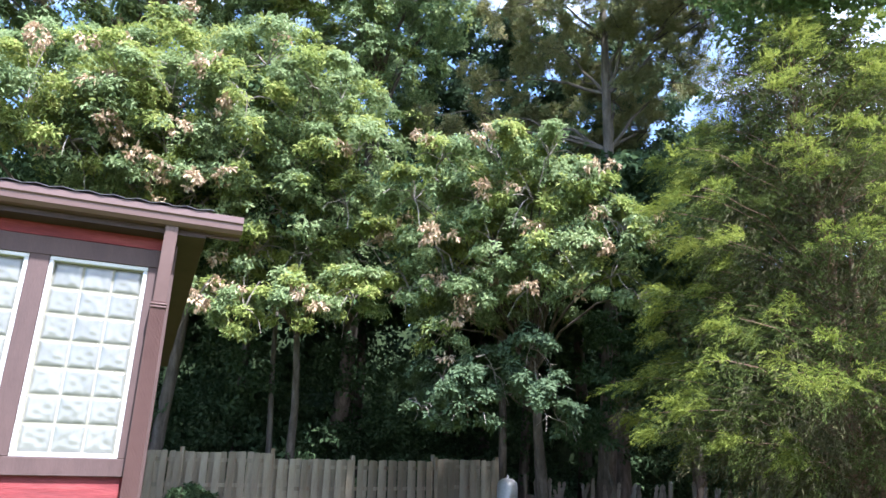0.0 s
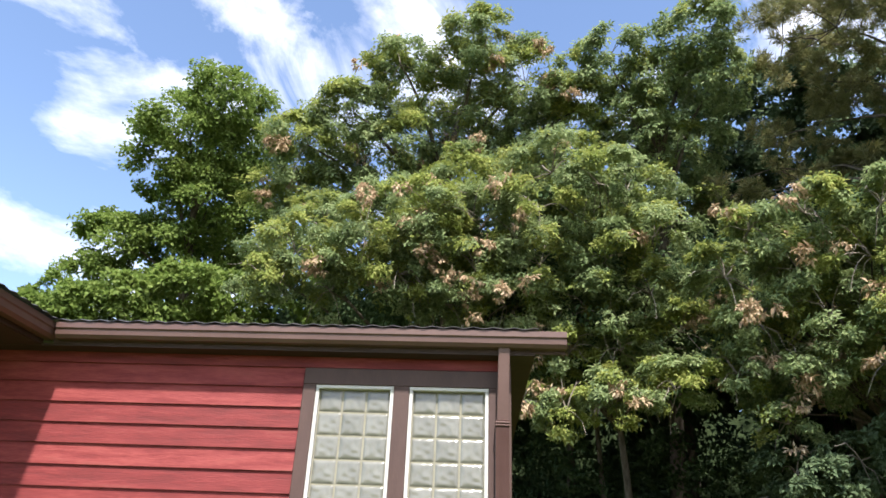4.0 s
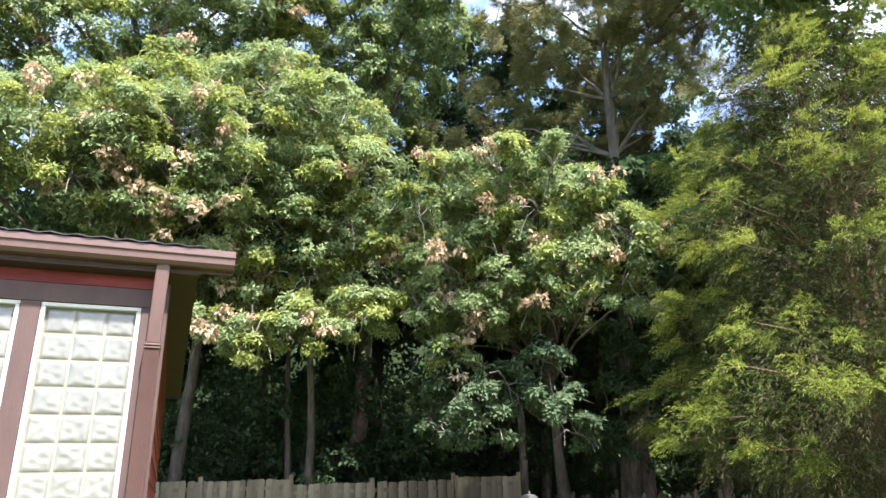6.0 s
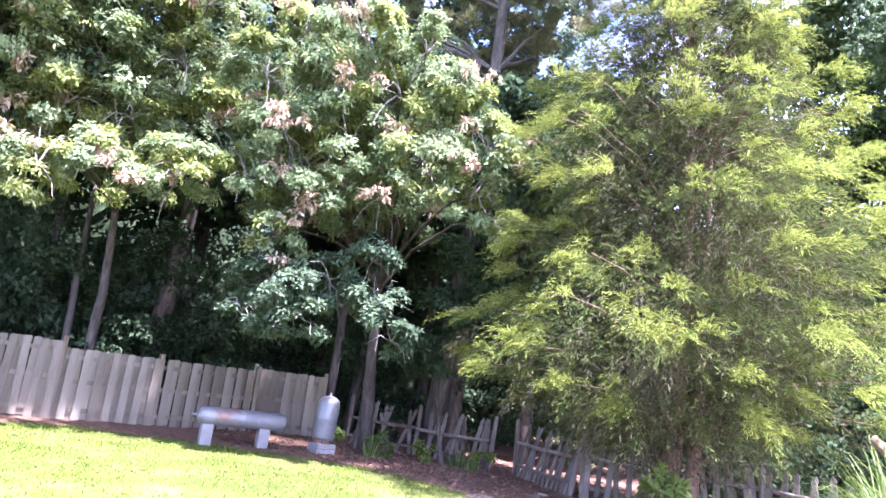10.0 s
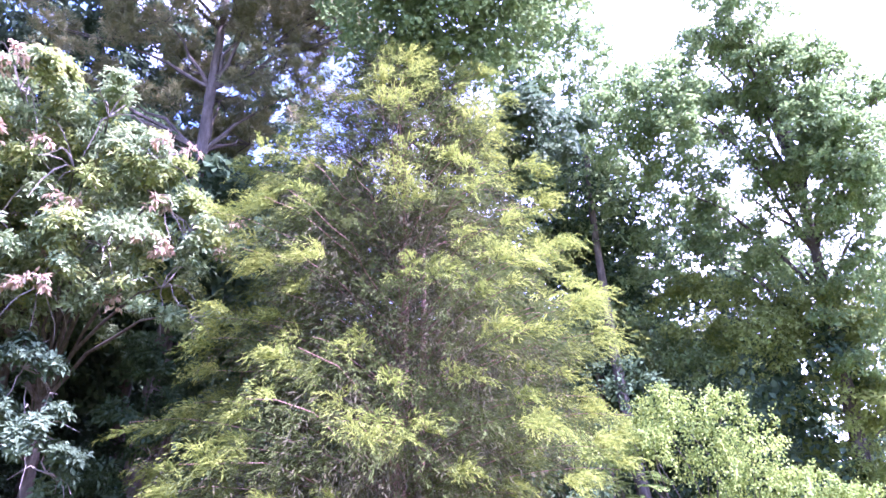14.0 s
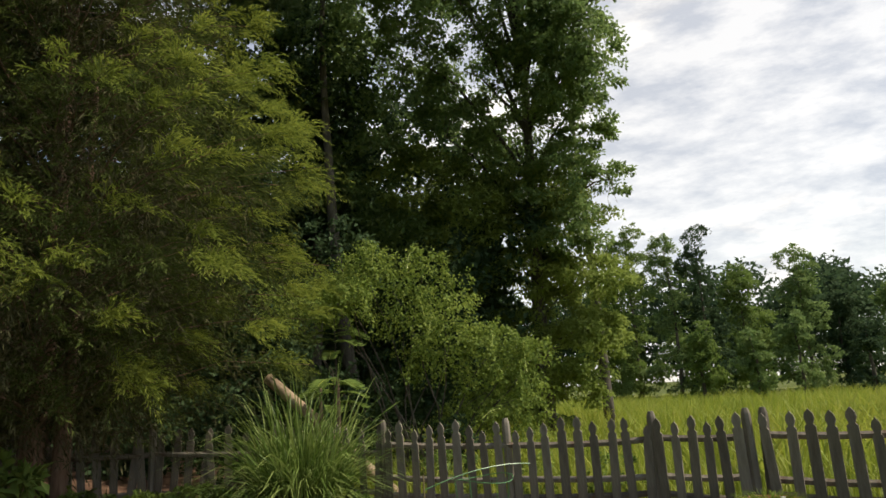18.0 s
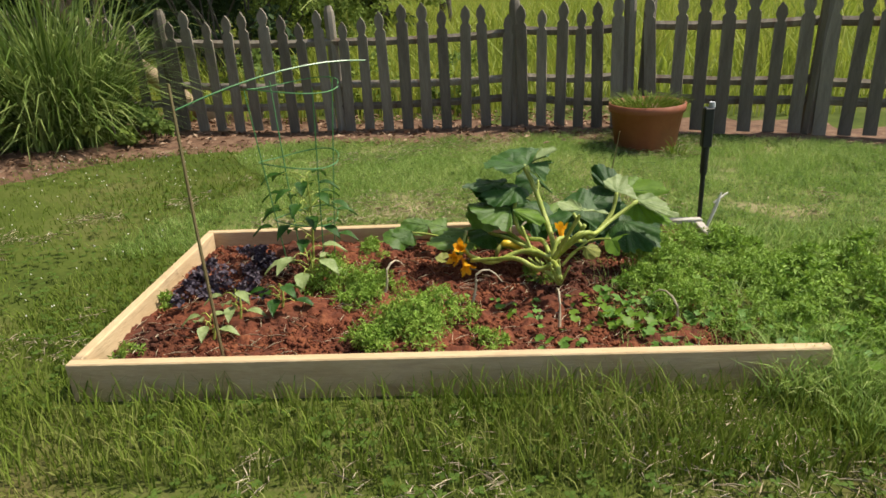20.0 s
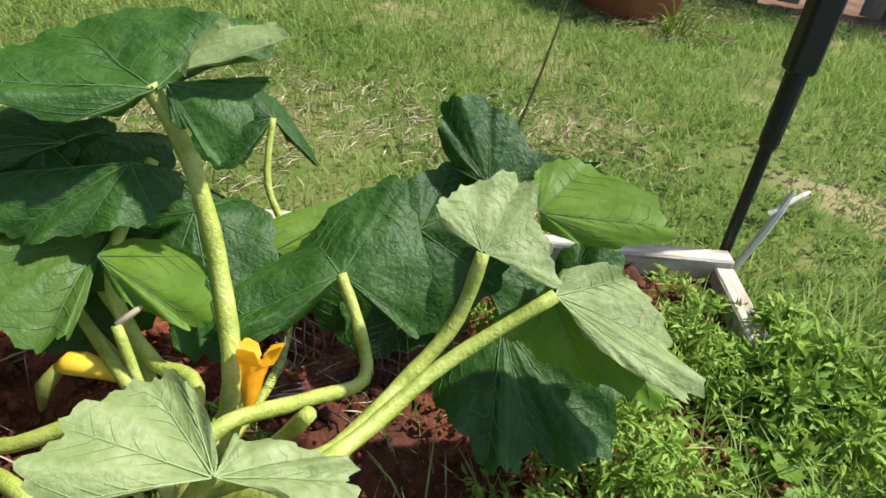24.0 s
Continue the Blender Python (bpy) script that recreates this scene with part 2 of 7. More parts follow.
M_BOARD = material("weathered_board", [(0.112, 0.096, 0.066), (0.212, 0.184, 0.13), (0.33, 0.295, 0.215)], scale=3, fine=35, bump=0.6, rough=0.92, piece=0.5, stretch=(5, 5, 0.6),
                   stain=(0.16, 0.1, 0.055), stain_scale=1.6, stain_at=(0.5, 0.75))
M_LUMBER = material("new_lumber", [(0.36, 0.24, 0.125), (0.5, 0.355, 0.2), (0.62, 0.475, 0.295)], scale=3, fine=30, bump=0.5, rough=0.85, piece=0.2, stretch=(1, 5, 5),
                    stain=(0.2, 0.105, 0.055), stain_scale=3.0, stain_at=(0.55, 0.8))
M_RED = material("red_stained_siding", [(0.07, 0.011, 0.012), (0.15, 0.022, 0.023), (0.27, 0.06, 0.056)], scale=3, fine=26, bump=0.6, rough=0.7, piece=0.3, stretch=(5, 0.7, 6),
                 stain=(0.12, 0.03, 0.025), stain_scale=3.0, stain_at=(0.6, 0.85))
M_BROWN = material("brown_painted_trim", [(0.045, 0.027, 0.024), (0.075, 0.045, 0.04)], scale=4, fine=30, bump=0.3, rough=0.6, piece=0.15, stretch=(3, 3, 1))
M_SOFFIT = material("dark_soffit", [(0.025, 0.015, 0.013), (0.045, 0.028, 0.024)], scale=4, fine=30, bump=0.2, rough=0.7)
M_GUTTER = material("brown_enamelled_gutter", [(0.078, 0.044, 0.039), (0.11, 0.066, 0.058)], scale=3, fine=20, bump=0.06, rough=0.42, spec=0.4, piece=0.1)
M_ROOF = material("dark_metal_roof", [(0.02, 0.019, 0.018), (0.045, 0.04, 0.037)], scale=4, fine=30, bump=0.2, rough=0.5, spec=0.4)
M_WHITE = material("white_vinyl", [(0.4, 0.4, 0.39), (0.5, 0.5, 0.49)], scale=6, fine=50, bump=0.1, rough=0.5)
M_BLOCK = material("glass_block", [(0.105, 0.108, 0.094), (0.175, 0.178, 0.158)], scale=5, fine=12, bump=0.25, rough=0.14, spec=0.7, piece=0.3)
M_MORTAR = material("mortar", [(0.18, 0.172, 0.132), (0.24, 0.23, 0.178)], scale=10, fine=60, bump=0.3, rough=0.9)
M_TANK = material("galvanised_tank", [(0.2, 0.2, 0.2), (0.32, 0.32, 0.32)], scale=4, fine=25, bump=0.15, rough=0.5, spec=0.5, metal=0.35,
                  stain=(0.24, 0.12, 0.06), stain_scale=2.2, stain_at=(0.55, 0.75))
M_CONC = material("concrete_block", [(0.22, 0.21, 0.195), (0.33, 0.32, 0.3)], scale=8, fine=70, bump=0.6, rough=0.95)
M_TERRA = material("terracotta_plastic", [(0.27, 0.085, 0.045), (0.36, 0.13, 0.07)], scale=4, fine=30, bump=0.15, rough=0.6, stain=(0.2, 0.09, 0.06), stain_scale=3, stain_at=(0.55, 0.8))
M_BLACK = material("black_plastic", [(0.009, 0.009, 0.01), (0.02, 0.02, 0.021)], scale=8, fine=40, bump=0.1, rough=0.45, spec=0.4)
M_STONE = material("flagstone", [(0.17, 0.12, 0.095), (0.28, 0.21, 0.175), (0.42, 0.34, 0.295)], scale=7, fine=50, bump=1.0, rough=0.95, spec=0.15, piece=0.5,
                   stain=(0.12, 0.06, 0.036), stain_scale=6.0, stain_at=(0.5, 0.66))
M_WIRE = material("green_wire", [(0.05, 0.16, 0.05), (0.09, 0.24, 0.08)], bump=0, rough=0.4, spec=0.5)
M_CANE = material("bamboo_cane", [(0.12, 0.09, 0.04), (0.22, 0.17, 0.08)], scale=8, fine=40, bump=0.2, rough=0.6)
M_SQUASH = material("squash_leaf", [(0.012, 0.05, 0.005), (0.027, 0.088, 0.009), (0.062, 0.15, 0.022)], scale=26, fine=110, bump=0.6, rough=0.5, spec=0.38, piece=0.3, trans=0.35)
# lit copy of squash_leaf: light through the blades put into the colour
M_LITSQ = material("lit_squash_leaf", [(0.05, 0.13, 0.014), (0.1, 0.2, 0.028), (0.19, 0.3, 0.07)], scale=22, fine=100, bump=0.5, rough=0.45, spec=0.4, piece=0.4, trans=0.5)
# pale undersides and young leaves; stands for sun sheen on folded leaves too
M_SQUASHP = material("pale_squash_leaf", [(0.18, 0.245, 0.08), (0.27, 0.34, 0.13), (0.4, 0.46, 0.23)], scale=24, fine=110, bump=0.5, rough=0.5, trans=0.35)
# brightest copy of squash_leaf, sun through the blade in its colour; weeds share it
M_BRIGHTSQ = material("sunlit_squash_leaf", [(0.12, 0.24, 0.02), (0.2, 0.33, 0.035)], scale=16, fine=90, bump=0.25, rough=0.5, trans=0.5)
M_YELLEAF = material("yellowing_leaf", [(0.25, 0.27, 0.06), (0.34, 0.33, 0.09)], scale=14, fine=90, bump=0.5, rough=0.6, trans=0.4)
M_FEATHER = material("feathery_weed", [(0.13, 0.235, 0.025), (0.21, 0.34, 0.045), (0.32, 0.43, 0.08)], scale=5, fine=20, island=0.5, bump=0, rough=0.6, trans=0.3)
M_VEIN = material("squash_vein", [(0.06, 0.115, 0.03), (0.1, 0.165, 0.055)], scale=20, fine=90, bump=0.3, rough=0.6)
M_STALK = material("squash_stalk", [(0.18, 0.225, 0.03), (0.31, 0.36, 0.065), (0.43, 0.455, 0.14)], scale=30, fine=260, bump=0.4, rough=0.5, spec=0.4)
M_PETAL = material("squash_flower", [(0.8, 0.3, 0.008), (0.92, 0.52, 0.02)], scale=18, fine=80, bump=0.4, rough=0.6, trans=0.35)
M_FRUIT = material("yellow_squash", [(0.7, 0.42, 0.02), (0.75, 0.55, 0.06)], scale=10, fine=60, bump=0.1, rough=0.4)
M_CHAR = material("dark_lettuce", [(0.03, 0.02, 0.03), (0.09, 0.07, 0.09)], scale=10, fine=50, island=0.5, bump=0.3, rough=0.5)
M_STRAW = material("dead_stalk", [(0.36, 0.28, 0.18), (0.55, 0.47, 0.34)], scale=8, fine=40, bump=0.2, rough=0.85)

M_BLEACH = material("bleached_stalk", [(0.55, 0.5, 0.4), (0.72, 0.68, 0.58)], scale=8, fine=40, bump=0.2, rough=0.8)
M_GREYWOOD = material("weathered_pale_plank", [(0.3, 0.27, 0.22), (0.45, 0.41, 0.34), (0.55, 0.52, 0.46)], scale=4, fine=40, bump=0.6, rough=0.9, stretch=(1, 5, 5), stain=(0.22, 0.13, 0.08), stain_scale=5, stain_at=(0.5, 0.7))
M_CLOVER2 = material("round_weed_leaf", [(0.07, 0.17, 0.02), (0.14, 0.27, 0.04)], scale=12, fine=60, bump=0.3, rough=0.55, piece=0.3, trans=0.3)
M_VEINP = material("pale_vein", [(0.22, 0.3, 0.11), (0.32, 0.4, 0.18)], scale=20, fine=90, bump=0.2, rough=0.6)


# ---- building tools ----
RNG = np.random.default_rng(7)


def ground_z(x, y):
    """The yard rises gently away from the vegetable bed towards the board fence."""
    rise = 0.045 * max(0.0, min(-x - 0.5, 22.0))
    return rise + 0.02 * math.sin(x * 0.7 + 1.3) * math.sin(y * 0.6) * (1.0 if abs(x) + abs(y) > 7 else 0.0)


def ground_zs(x, y):
    rise = 0.045 * np.clip(-x - 0.5, 0, 22)
    return rise + 0.02 * np.sin(x * 0.7 + 1.3) * np.sin(y * 0.6) * (np.abs(x) + np.abs(y) > 7)


def thing(name, place=(0, 0, 0), turn=0.0, label="", category="", group="", kind=""):
    ob = new(name)
    ob.empty_display_size = 0.1
    ob.matrix_basis = pose(*place, 0, 0, turn)
    return tagged(ob, label, category, group, kind)


def part(name, bm, mat, parent=None, label="", smooth=False):
    if isinstance(bm, bpy.types.Mesh):
        me = bm
    else:
        me = bpy.data.meshes.new(name)
        bm.to_mesh(me)
        bm.free()
        if mat:
            me.materials.append(mat)
    if smooth:
        me.polygons.foreach_set("use_smooth", [True] * len(me.polygons))
    ob = new(name, me)
    if parent:
        ob.parent = parent
    return tagged(ob, label)


def put(name, me, parent, m, label=""):
    """One more object on a mesh that alike pieces share."""
    ob = new(name, me)
    ob.parent = parent
    ob.matrix_basis = m
    return tagged(ob, label)


def mesh_of(name, bm, mat, smooth=False):
    me = bpy.data.meshes.new(name)
    bm.to_mesh(me)
    bm.free()
    me.materials.append(mat)
    if smooth:
        me.polygons.foreach_set("use_smooth", [True] * len(me.polygons))
    return me


def box(x0, y0, z0, x1, y1, z1, bevel=0.0, bm=None, turn=None):
    bm = bm or bmesh.new()
    made = bmesh.ops.create_cube(bm, size=1.0)["verts"]
    m = Matrix.Translation(((x0 + x1) / 2, (y0 + y1) / 2, (z0 + z1) / 2)) @ Matrix.Diagonal((abs(x1 - x0), abs(y1 - y0), abs(z1 - z0), 1))
    bmesh.ops.transform(bm, matrix=(turn or Matrix()) @ m, verts=made)
    if bevel:
        edges = list({e for v in made for e in v.link_edges})
        bmesh.ops.bevel(bm, geom=edges, offset=bevel, segments=1, affect='EDGES')
    return bm


def tube(points, radii, sides=8, bm=None, cap=True):
    """A tapered tube along points."""
    bm = bm or bmesh.new()
    pts = [Vector(p) for p in points]
    rings = []
    side = None
    for k, p in enumerate(pts):
        ahead = (pts[min(k + 1, len(pts) - 1)] - pts[max(k - 1, 0)]).normalized()
        if side is None:
            side = ahead.orthogonal().normalized()
        side = (side - ahead * side.dot(ahead)).normalized()
        up = ahead.cross(side)
        ring = []
        for s in range(sides):
            a = 2 * math.pi * s / sides
            ring.append(bm.verts.new(p + (side * math.cos(a) + up * math.sin(a)) * radii[k]))
        rings.append(ring)
    for a, b in zip(rings, rings[1:]):
        for s in range(sides):
            bm.faces.new((a[s], a[(s + 1) % sides], b[(s + 1) % sides], b[s]))
    if cap:
        bm.faces.new(list(reversed(rings[0])))
        bm.faces.new(rings[-1])
    return bm


def bend(a, b, sag, steps=6, wob=0.0, rnd=random):
    """Points from a to b that bow by sag."""
    a, b = Vector(a), Vector(b)
    out = []
    for k in range(steps + 1):
        s = k / steps
        p = a.lerp(b, s) + Vector(sag) * (4 * s * (1 - s))
        if wob and 0 < k < steps:
            p += Vector((rnd.uniform(-wob, wob), rnd.uniform(-wob, wob), rnd.uniform(-wob, wob)))
        out.append(p)
    return out


def lathe(profile, sides=20, bm=None):
    """A turned body from (radius, height) pairs."""
    bm = bm or bmesh.new()
    rings = [[bm.verts.new((r * math.cos(2 * math.pi * s / sides), r * math.sin(2 * math.pi * s / sides), z)) for s in range(sides)] for r, z in profile]
    for a, b in zip(rings, rings[1:]):
        for s in range(sides):
            bm.faces.new((a[s], a[(s + 1) % sides], b[(s + 1) % sides], b[s]))
    bm.faces.new(list(reversed(rings[0])))
    bm.faces.new(rings[-1])
    return bm


def soup(name, verts, faces, mat):
    """A mesh from arrays of vertices (n, 3) and faces (m, k)."""
    me = bpy.data.meshes.new(name)
    n, (m, k) = len(verts), faces.shape
    me.vertices.add(n)
    me.vertices.foreach_set("co", np.ascontiguousarray(verts, np.float32).ravel())
    me.loops.add(m * k)
    me.loops.foreach_set("vertex_index", np.ascontiguousarray(faces, np.int32).ravel())
    me.polygons.add(m)
    me.polygons.foreach_set("loop_start", np.arange(0, m * k, k, dtype=np.int32))
    me.update(calc_edges=True)
    me.validate()
    me.materials.append(mat)
    return me


def unit(v):
    return v / np.maximum(np.linalg.norm(v, axis=-1, keepdims=True), 1e-9)


def leaf_mesh(name, base, ahead, facing, length, width, mat, fold=0.25):
    """Leaves folded along the midrib: base, side, tip, side."""
    ahead = unit(ahead)
    across = unit(np.cross(ahead, facing))
    up = np.cross(across, ahead)
    length, width = length[:, None], width[:, None]
    mid = base + ahead * length * 0.5
    lift = up * width * fold
    v = np.stack([base, mid + across * width * 0.5 + lift, base + ahead * length - up * length * 0.12, mid - across * width * 0.5 + lift], 1).reshape(-1, 3)
    n = np.arange(len(base))[:, None] * 4
    f = np.concatenate([n + [0, 1, 2], n + [0, 2, 3]], 0)
    return soup(name, v, f, mat)


def blade_mesh(name, root, lean, height, width, mat, steps=2):
    """Grass blades, tapering and bending over by lean (n, 3)."""
    n = len(root)
    turn = RNG.uniform(0, 2 * math.pi, n)
    side = np.stack([np.cos(turn), np.sin(turn), 0 * turn], 1) * width[:, None] * 0.5
    rows = []
    for k in range(steps):
        s = k / steps
        c = root + lean * (s * s) + np.stack([0 * height, 0 * height, height * s], 1)
        rows += [c - side * (1 - 0.45 * s), c + side * (1 - 0.45 * s)]
    rows.append(root + lean + np.stack([0 * height, 0 * height, height * 0.92], 1))
    v = np.stack(rows, 1).reshape(-1, 3)
    w = 2 * steps + 1
    b = np.arange(n)[:, None] * w
    faces = [b + [2 * steps - 2, 2 * steps - 1, 2 * steps]]
    for k in range(steps - 1):
        faces += [b + [2 * k, 2 * k + 1, 2 * k + 3], b + [2 * k, 2 * k + 3, 2 * k + 2]]
    return soup(name, v, np.concatenate(faces, 0), mat)


def spray_points(clumps, dens, rng, flat=0.8, shell=0.55):
    """Where the leaves of the boughs sit, which way is outwards there, and a tone for each pad of foliage."""
    pos, out, tone = [], [], []
    for x, y, z, r in clumps:
        n = int(dens * r * r)
        subs = max(8, int(15 * r * r + 8))
        d = unit(rng.normal(size=(subs, 3)))
        d[:, 2] = np.abs(d[:, 2]) * np.where(rng.random(subs) < 0.7, 1, -1)
        c = d * r * rng.uniform(shell, 1.02, (subs, 1))
        pick = rng.integers(0, subs, n)
        size = (rng.uniform(0.16, 0.36, subs) * r)[pick]
        # each small bough is an uneven dome, open beneath
        e = unit(rng.normal(size=(n, 3)) + d[pick] * 0.5 + [0, 0, 0.45])
        p = e * size[:, None] * rng.uniform(0.35, 1.1, (n, 1)) * [1.2, 1.2, 0.8]
        p[:, 2] -= 0.35 * (p[:, 0] * d[pick, 0] + p[:, 1] * d[pick, 1])
        p += c[pick] + rng.normal(size=(n, 3)) * 0.02 * r
        p[:, 2] *= flat
        pos.append(p + [x, y, z])
        out.append(unit(e * 0.6 + d[pick] * 0.6))
        # pads that face up get a lower tone, so more of the sunlit leaf colour
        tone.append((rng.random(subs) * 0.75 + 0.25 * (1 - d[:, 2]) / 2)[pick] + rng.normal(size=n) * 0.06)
    return np.concatenate(pos), np.concatenate(out), np.concatenate(tone)


def rosettes(name, tip, out, length, mat, rng, wide, droop):
    """Narrow leaves in rosettes of eight round each twig's tip."""
    axis0 = unit(rng.normal(size=tip.shape) * 0.35 + out * 0.75 + [0, 0, 0.55])
    u = unit(np.cross(axis0, rng.normal(size=tip.shape)))
    v = np.cross(axis0, u)
    th = (np.arange(8)[None, :] * 2.4 + rng.uniform(0, 6.283, (len(tip), 1)) + rng.normal(size=(len(tip), 8)) * 0.25)[..., None]
    ring = u[:, None] * np.cos(th) + v[:, None] * np.sin(th)
    lift = rng.uniform(-0.25, 0.55, th.shape)
    ahead = unit(ring + axis0[:, None] * lift + [0, 0, -0.45 * droop]).reshape(-1, 3)
    facing = unit((axis0[:, None] - ring * lift * 0.8 + rng.normal(size=ring.shape) * 0.3).reshape(-1, 3))
    p = (tip[:, None] + ring * length * 0.12 + rng.normal(size=ring.shape) * length * 0.25).reshape(-1, 3)
    size = length * rng.uniform(0.65, 1.2, len(p))
    return leaf_mesh(name, p, ahead, facing, size, size * wide, mat)


def crown_mesh(name, clumps, dens, length, mat, rng, wide=0.5, flat=0.8, droop=0.35, shell=0.55):
    p, out, _ = spray_points(clumps, dens, rng, flat, shell)
    n = len(p)
    ahead = unit(out * 0.8 + rng.normal(size=(n, 3)) * 0.7 + [0, 0, -droop])
    facing = unit(rng.normal(size=(n, 3)) * 0.42 + out * 0.7 + [0, 0, 0.6])
    size = length * rng.uniform(0.65, 1.25, n)
    return leaf_mesh(name, p, ahead, facing, size, size * wide, mat)


def broadleaf(name, base, top, clumps, dens, length, mat, label, radius=0.2, seed=1, limbs=True, dry=None, young=None, wide=0.5, group="", shell=0.55, bark=None, droop=0.35, fork=0.5, twigs=0):
    """A tree: tapered trunk, a limb towards each bough, thin twigs, a crown of single leaves."""
    rnd, rng = random.Random(seed), np.random.default_rng(seed)
    bark = bark or M_BARK
    t = thing(name, base, 0, label, "tree", group)
    b = Vector(base)
    head = Vector(top) - b
    trunk = bend((0, 0, -0.15), head, (rnd.uniform(-.25, .25), rnd.uniform(-.25, .25), 0), 9, 0.03, rnd)
    part("trunk", tube(trunk, [radius * (1.25 if k == 0 else 1 - 0.085 * k) for k in range(10)], 10), bark, t, smooth=True)
    if limbs:
        for x, y, z, r in clumps:
            end = Vector((x, y, z)) - b
            s = min(0.95, max(fork, (end.z - 1.2 * math.hypot(end.x - head.x * .6, end.y - head.y * .6) * 0.55) / max(head.z, 1)))
            start = trunk[min(9, int(s * 9))]
            pts = bend(start, end, (0, 0, 0.12 * (end - start).length), 6, 0.05, rnd)
            thick = radius * 0.28
            part("limb", tube(pts, [thick * (1 - 0.13 * k) for k in range(7)], 5, cap=False), bark, t)
    loc = [(x - b.x, y - b.y, z - b.z, r) for x, y, z, r in clumps]
    if twigs:
        tb = bmesh.new()
        for x, y, z, r in loc:
            for _ in range(twigs):
                d = Vector(unit(rng.normal(size=3)))
                tube(bend((x, y, z), Vector((x, y, z - 0.1 * r)) + d * r * 1.02, (0, 0, 0.22 * r), 4, 0.04, rnd), [0.013, 0.011, 0.009, 0.007, 0.004], 3, tb, False)
        part("twig", tb, M_TWIG, t, "thin pale bare twigs")["kind"] = "stuff"
    if mat in (M_OAK, M_OAKSHADE):
        tip, out, tone = spray_points(loc, dens / 8, rng, 0.8, shell)
        # young: share of pads in the lighter colour that stands for sunlit tops
        lit_pads = tone < (young or -9)
        part("crown", rosettes("crown", tip[~lit_pads], out[~lit_pads], length, mat, rng, wide, droop), None, t)
        if lit_pads.any():
            part("lit_foliage", rosettes("lit_foliage", tip[lit_pads], out[lit_pads], length, M_OAKLIT, rng, wide, droop), None, t, "yellow-green leaves, sunlight on the upper boughs put into their colour")
    else:
        part("crown", crown_mesh("crown", loc, dens, length, mat, rng, wide, shell=shell, droop=droop), None, t)
    if dry:
        some = []
        for x, y, z, r in loc:
            for _ in range(rnd.randint(0, dry)):
                d = unit(rng.normal(size=3) + [0.9, -0.2, 0.2])
                some.append((x + d[0] * r * 1.08, y + d[1] * r * 1.08, z + d[2] * r * 0.85, rnd.uniform(0.12, 0.24)))
        part("dry_foliage", crown_mesh("dry_foliage", some, 2600, length * 1.05, M_DRY, rng, 0.36, droop=1.1), None, t, "clusters of dry pinkish-brown leaves")
    return t


# ---- ground ----
def axis(near, far, fine, coarse):
    a = list(np.arange(-near, near + 1e-6, fine))
    s, step = near, fine
    while s < far:
        step = min(step * 1.35, coarse)
        s += step
        a = [-s] + a + [s]
    return np.array(a)


gx, gy = axis(14, 900, 0.5, 120), axis(14, 900, 0.5, 120)
GX, GY = np.meshgrid(gx, gy, indexing="ij")
GZ = ground_zs(GX, GY)
gn, gm = GX.shape
gi = np.arange(gn * gm).reshape(gn, gm)
gf = np.stack([gi[:-1, :-1], gi[1:, :-1], gi[1:, 1:], gi[:-1, 1:]], -1).reshape(-1, 4)
ground = part("ground", soup("ground", np.stack([GX, GY, GZ], -1).reshape(-1, 3), gf, M_LAWN), None, None, smooth=True)
tagged(ground, "mown green lawn with clover and bare red patches", "lawn", kind="structure")


def sheet(name, outline, mat, label, category, lift=0.012, step=0.35, rough=0.02, seed=3):
    """A patch that lies on the ground, with an uneven edge."""
    rng = np.random.default_rng(seed)
    o = np.array(outline)
    x0, y0, x1, y1 = o[:, 0].min(), o[:, 1].min(), o[:, 0].max(), o[:, 1].max()
    xs, ys = np.arange(x0, x1 + step, step), np.arange(y0, y1 + step, step)
    X, Y = np.meshgrid(xs, ys, indexing="ij")
    X = X + rng.uniform(-.3, .3, X.shape) * step
    Y = Y + rng.uniform(-.3, .3, X.shape) * step
    inside = np.zeros(X.shape, bool)
    for (ax, ay), (bx, by) in zip(o, np.roll(o, -1, 0)):
        cross = ((ay > Y) != (by > Y)) & (X < (bx - ax) * (Y - ay) / (by - ay + 1e-12) + ax)
        inside ^= cross
    Z = ground_zs(X, Y) + lift + rng.uniform(0, rough, X.shape) - (~inside) * 0.03
    i = np.arange(X.size).reshape(X.shape)
    f = np.stack([i[:-1, :-1], i[1:, :-1], i[1:, 1:], i[:-1, 1:]], -1).reshape(-1, 4)
    any_in = inside.ravel()[f].any(1)
    ob = part(name, soup(name, np.stack([X, Y, Z], -1).reshape(-1, 3), f[any_in], mat), None, None, smooth=True)
    return tagged(ob, label, category, kind="structure")


sheet("mulch_bed", [(-16, -14), (-12.2, -13), (-11.6, -5), (-10.3, -2.2), (-9.3, -0.6), (-7.3, 0.4), (-4.6, 0.7), (-2.9, 1.0), (-2.2, 2.0), (-2.0, 3.2), (-0.6, 3.9), (2.2, 3.85), (4, 3.2), (7, 2.0), (7.2, 2.4),
      (3.6, 4.1), (0, 4.9), (-3, 5.5), (-6, 12), (-22, 16), (-24, -14)], M_MULCH, "brown leaf mulch and bare earth under the trees", "mulch", seed=5)
sheet("field", [(-2, 6.6), (0, 6.4), (4, 6.2), (9, 4.5), (30, -4), (80, 10), (80, 75), (-3, 75)], M_FIELD, "yellow-green overgrown meadow beyond the picket fence", "meadow", step=0.9, rough=0.05, seed=6)


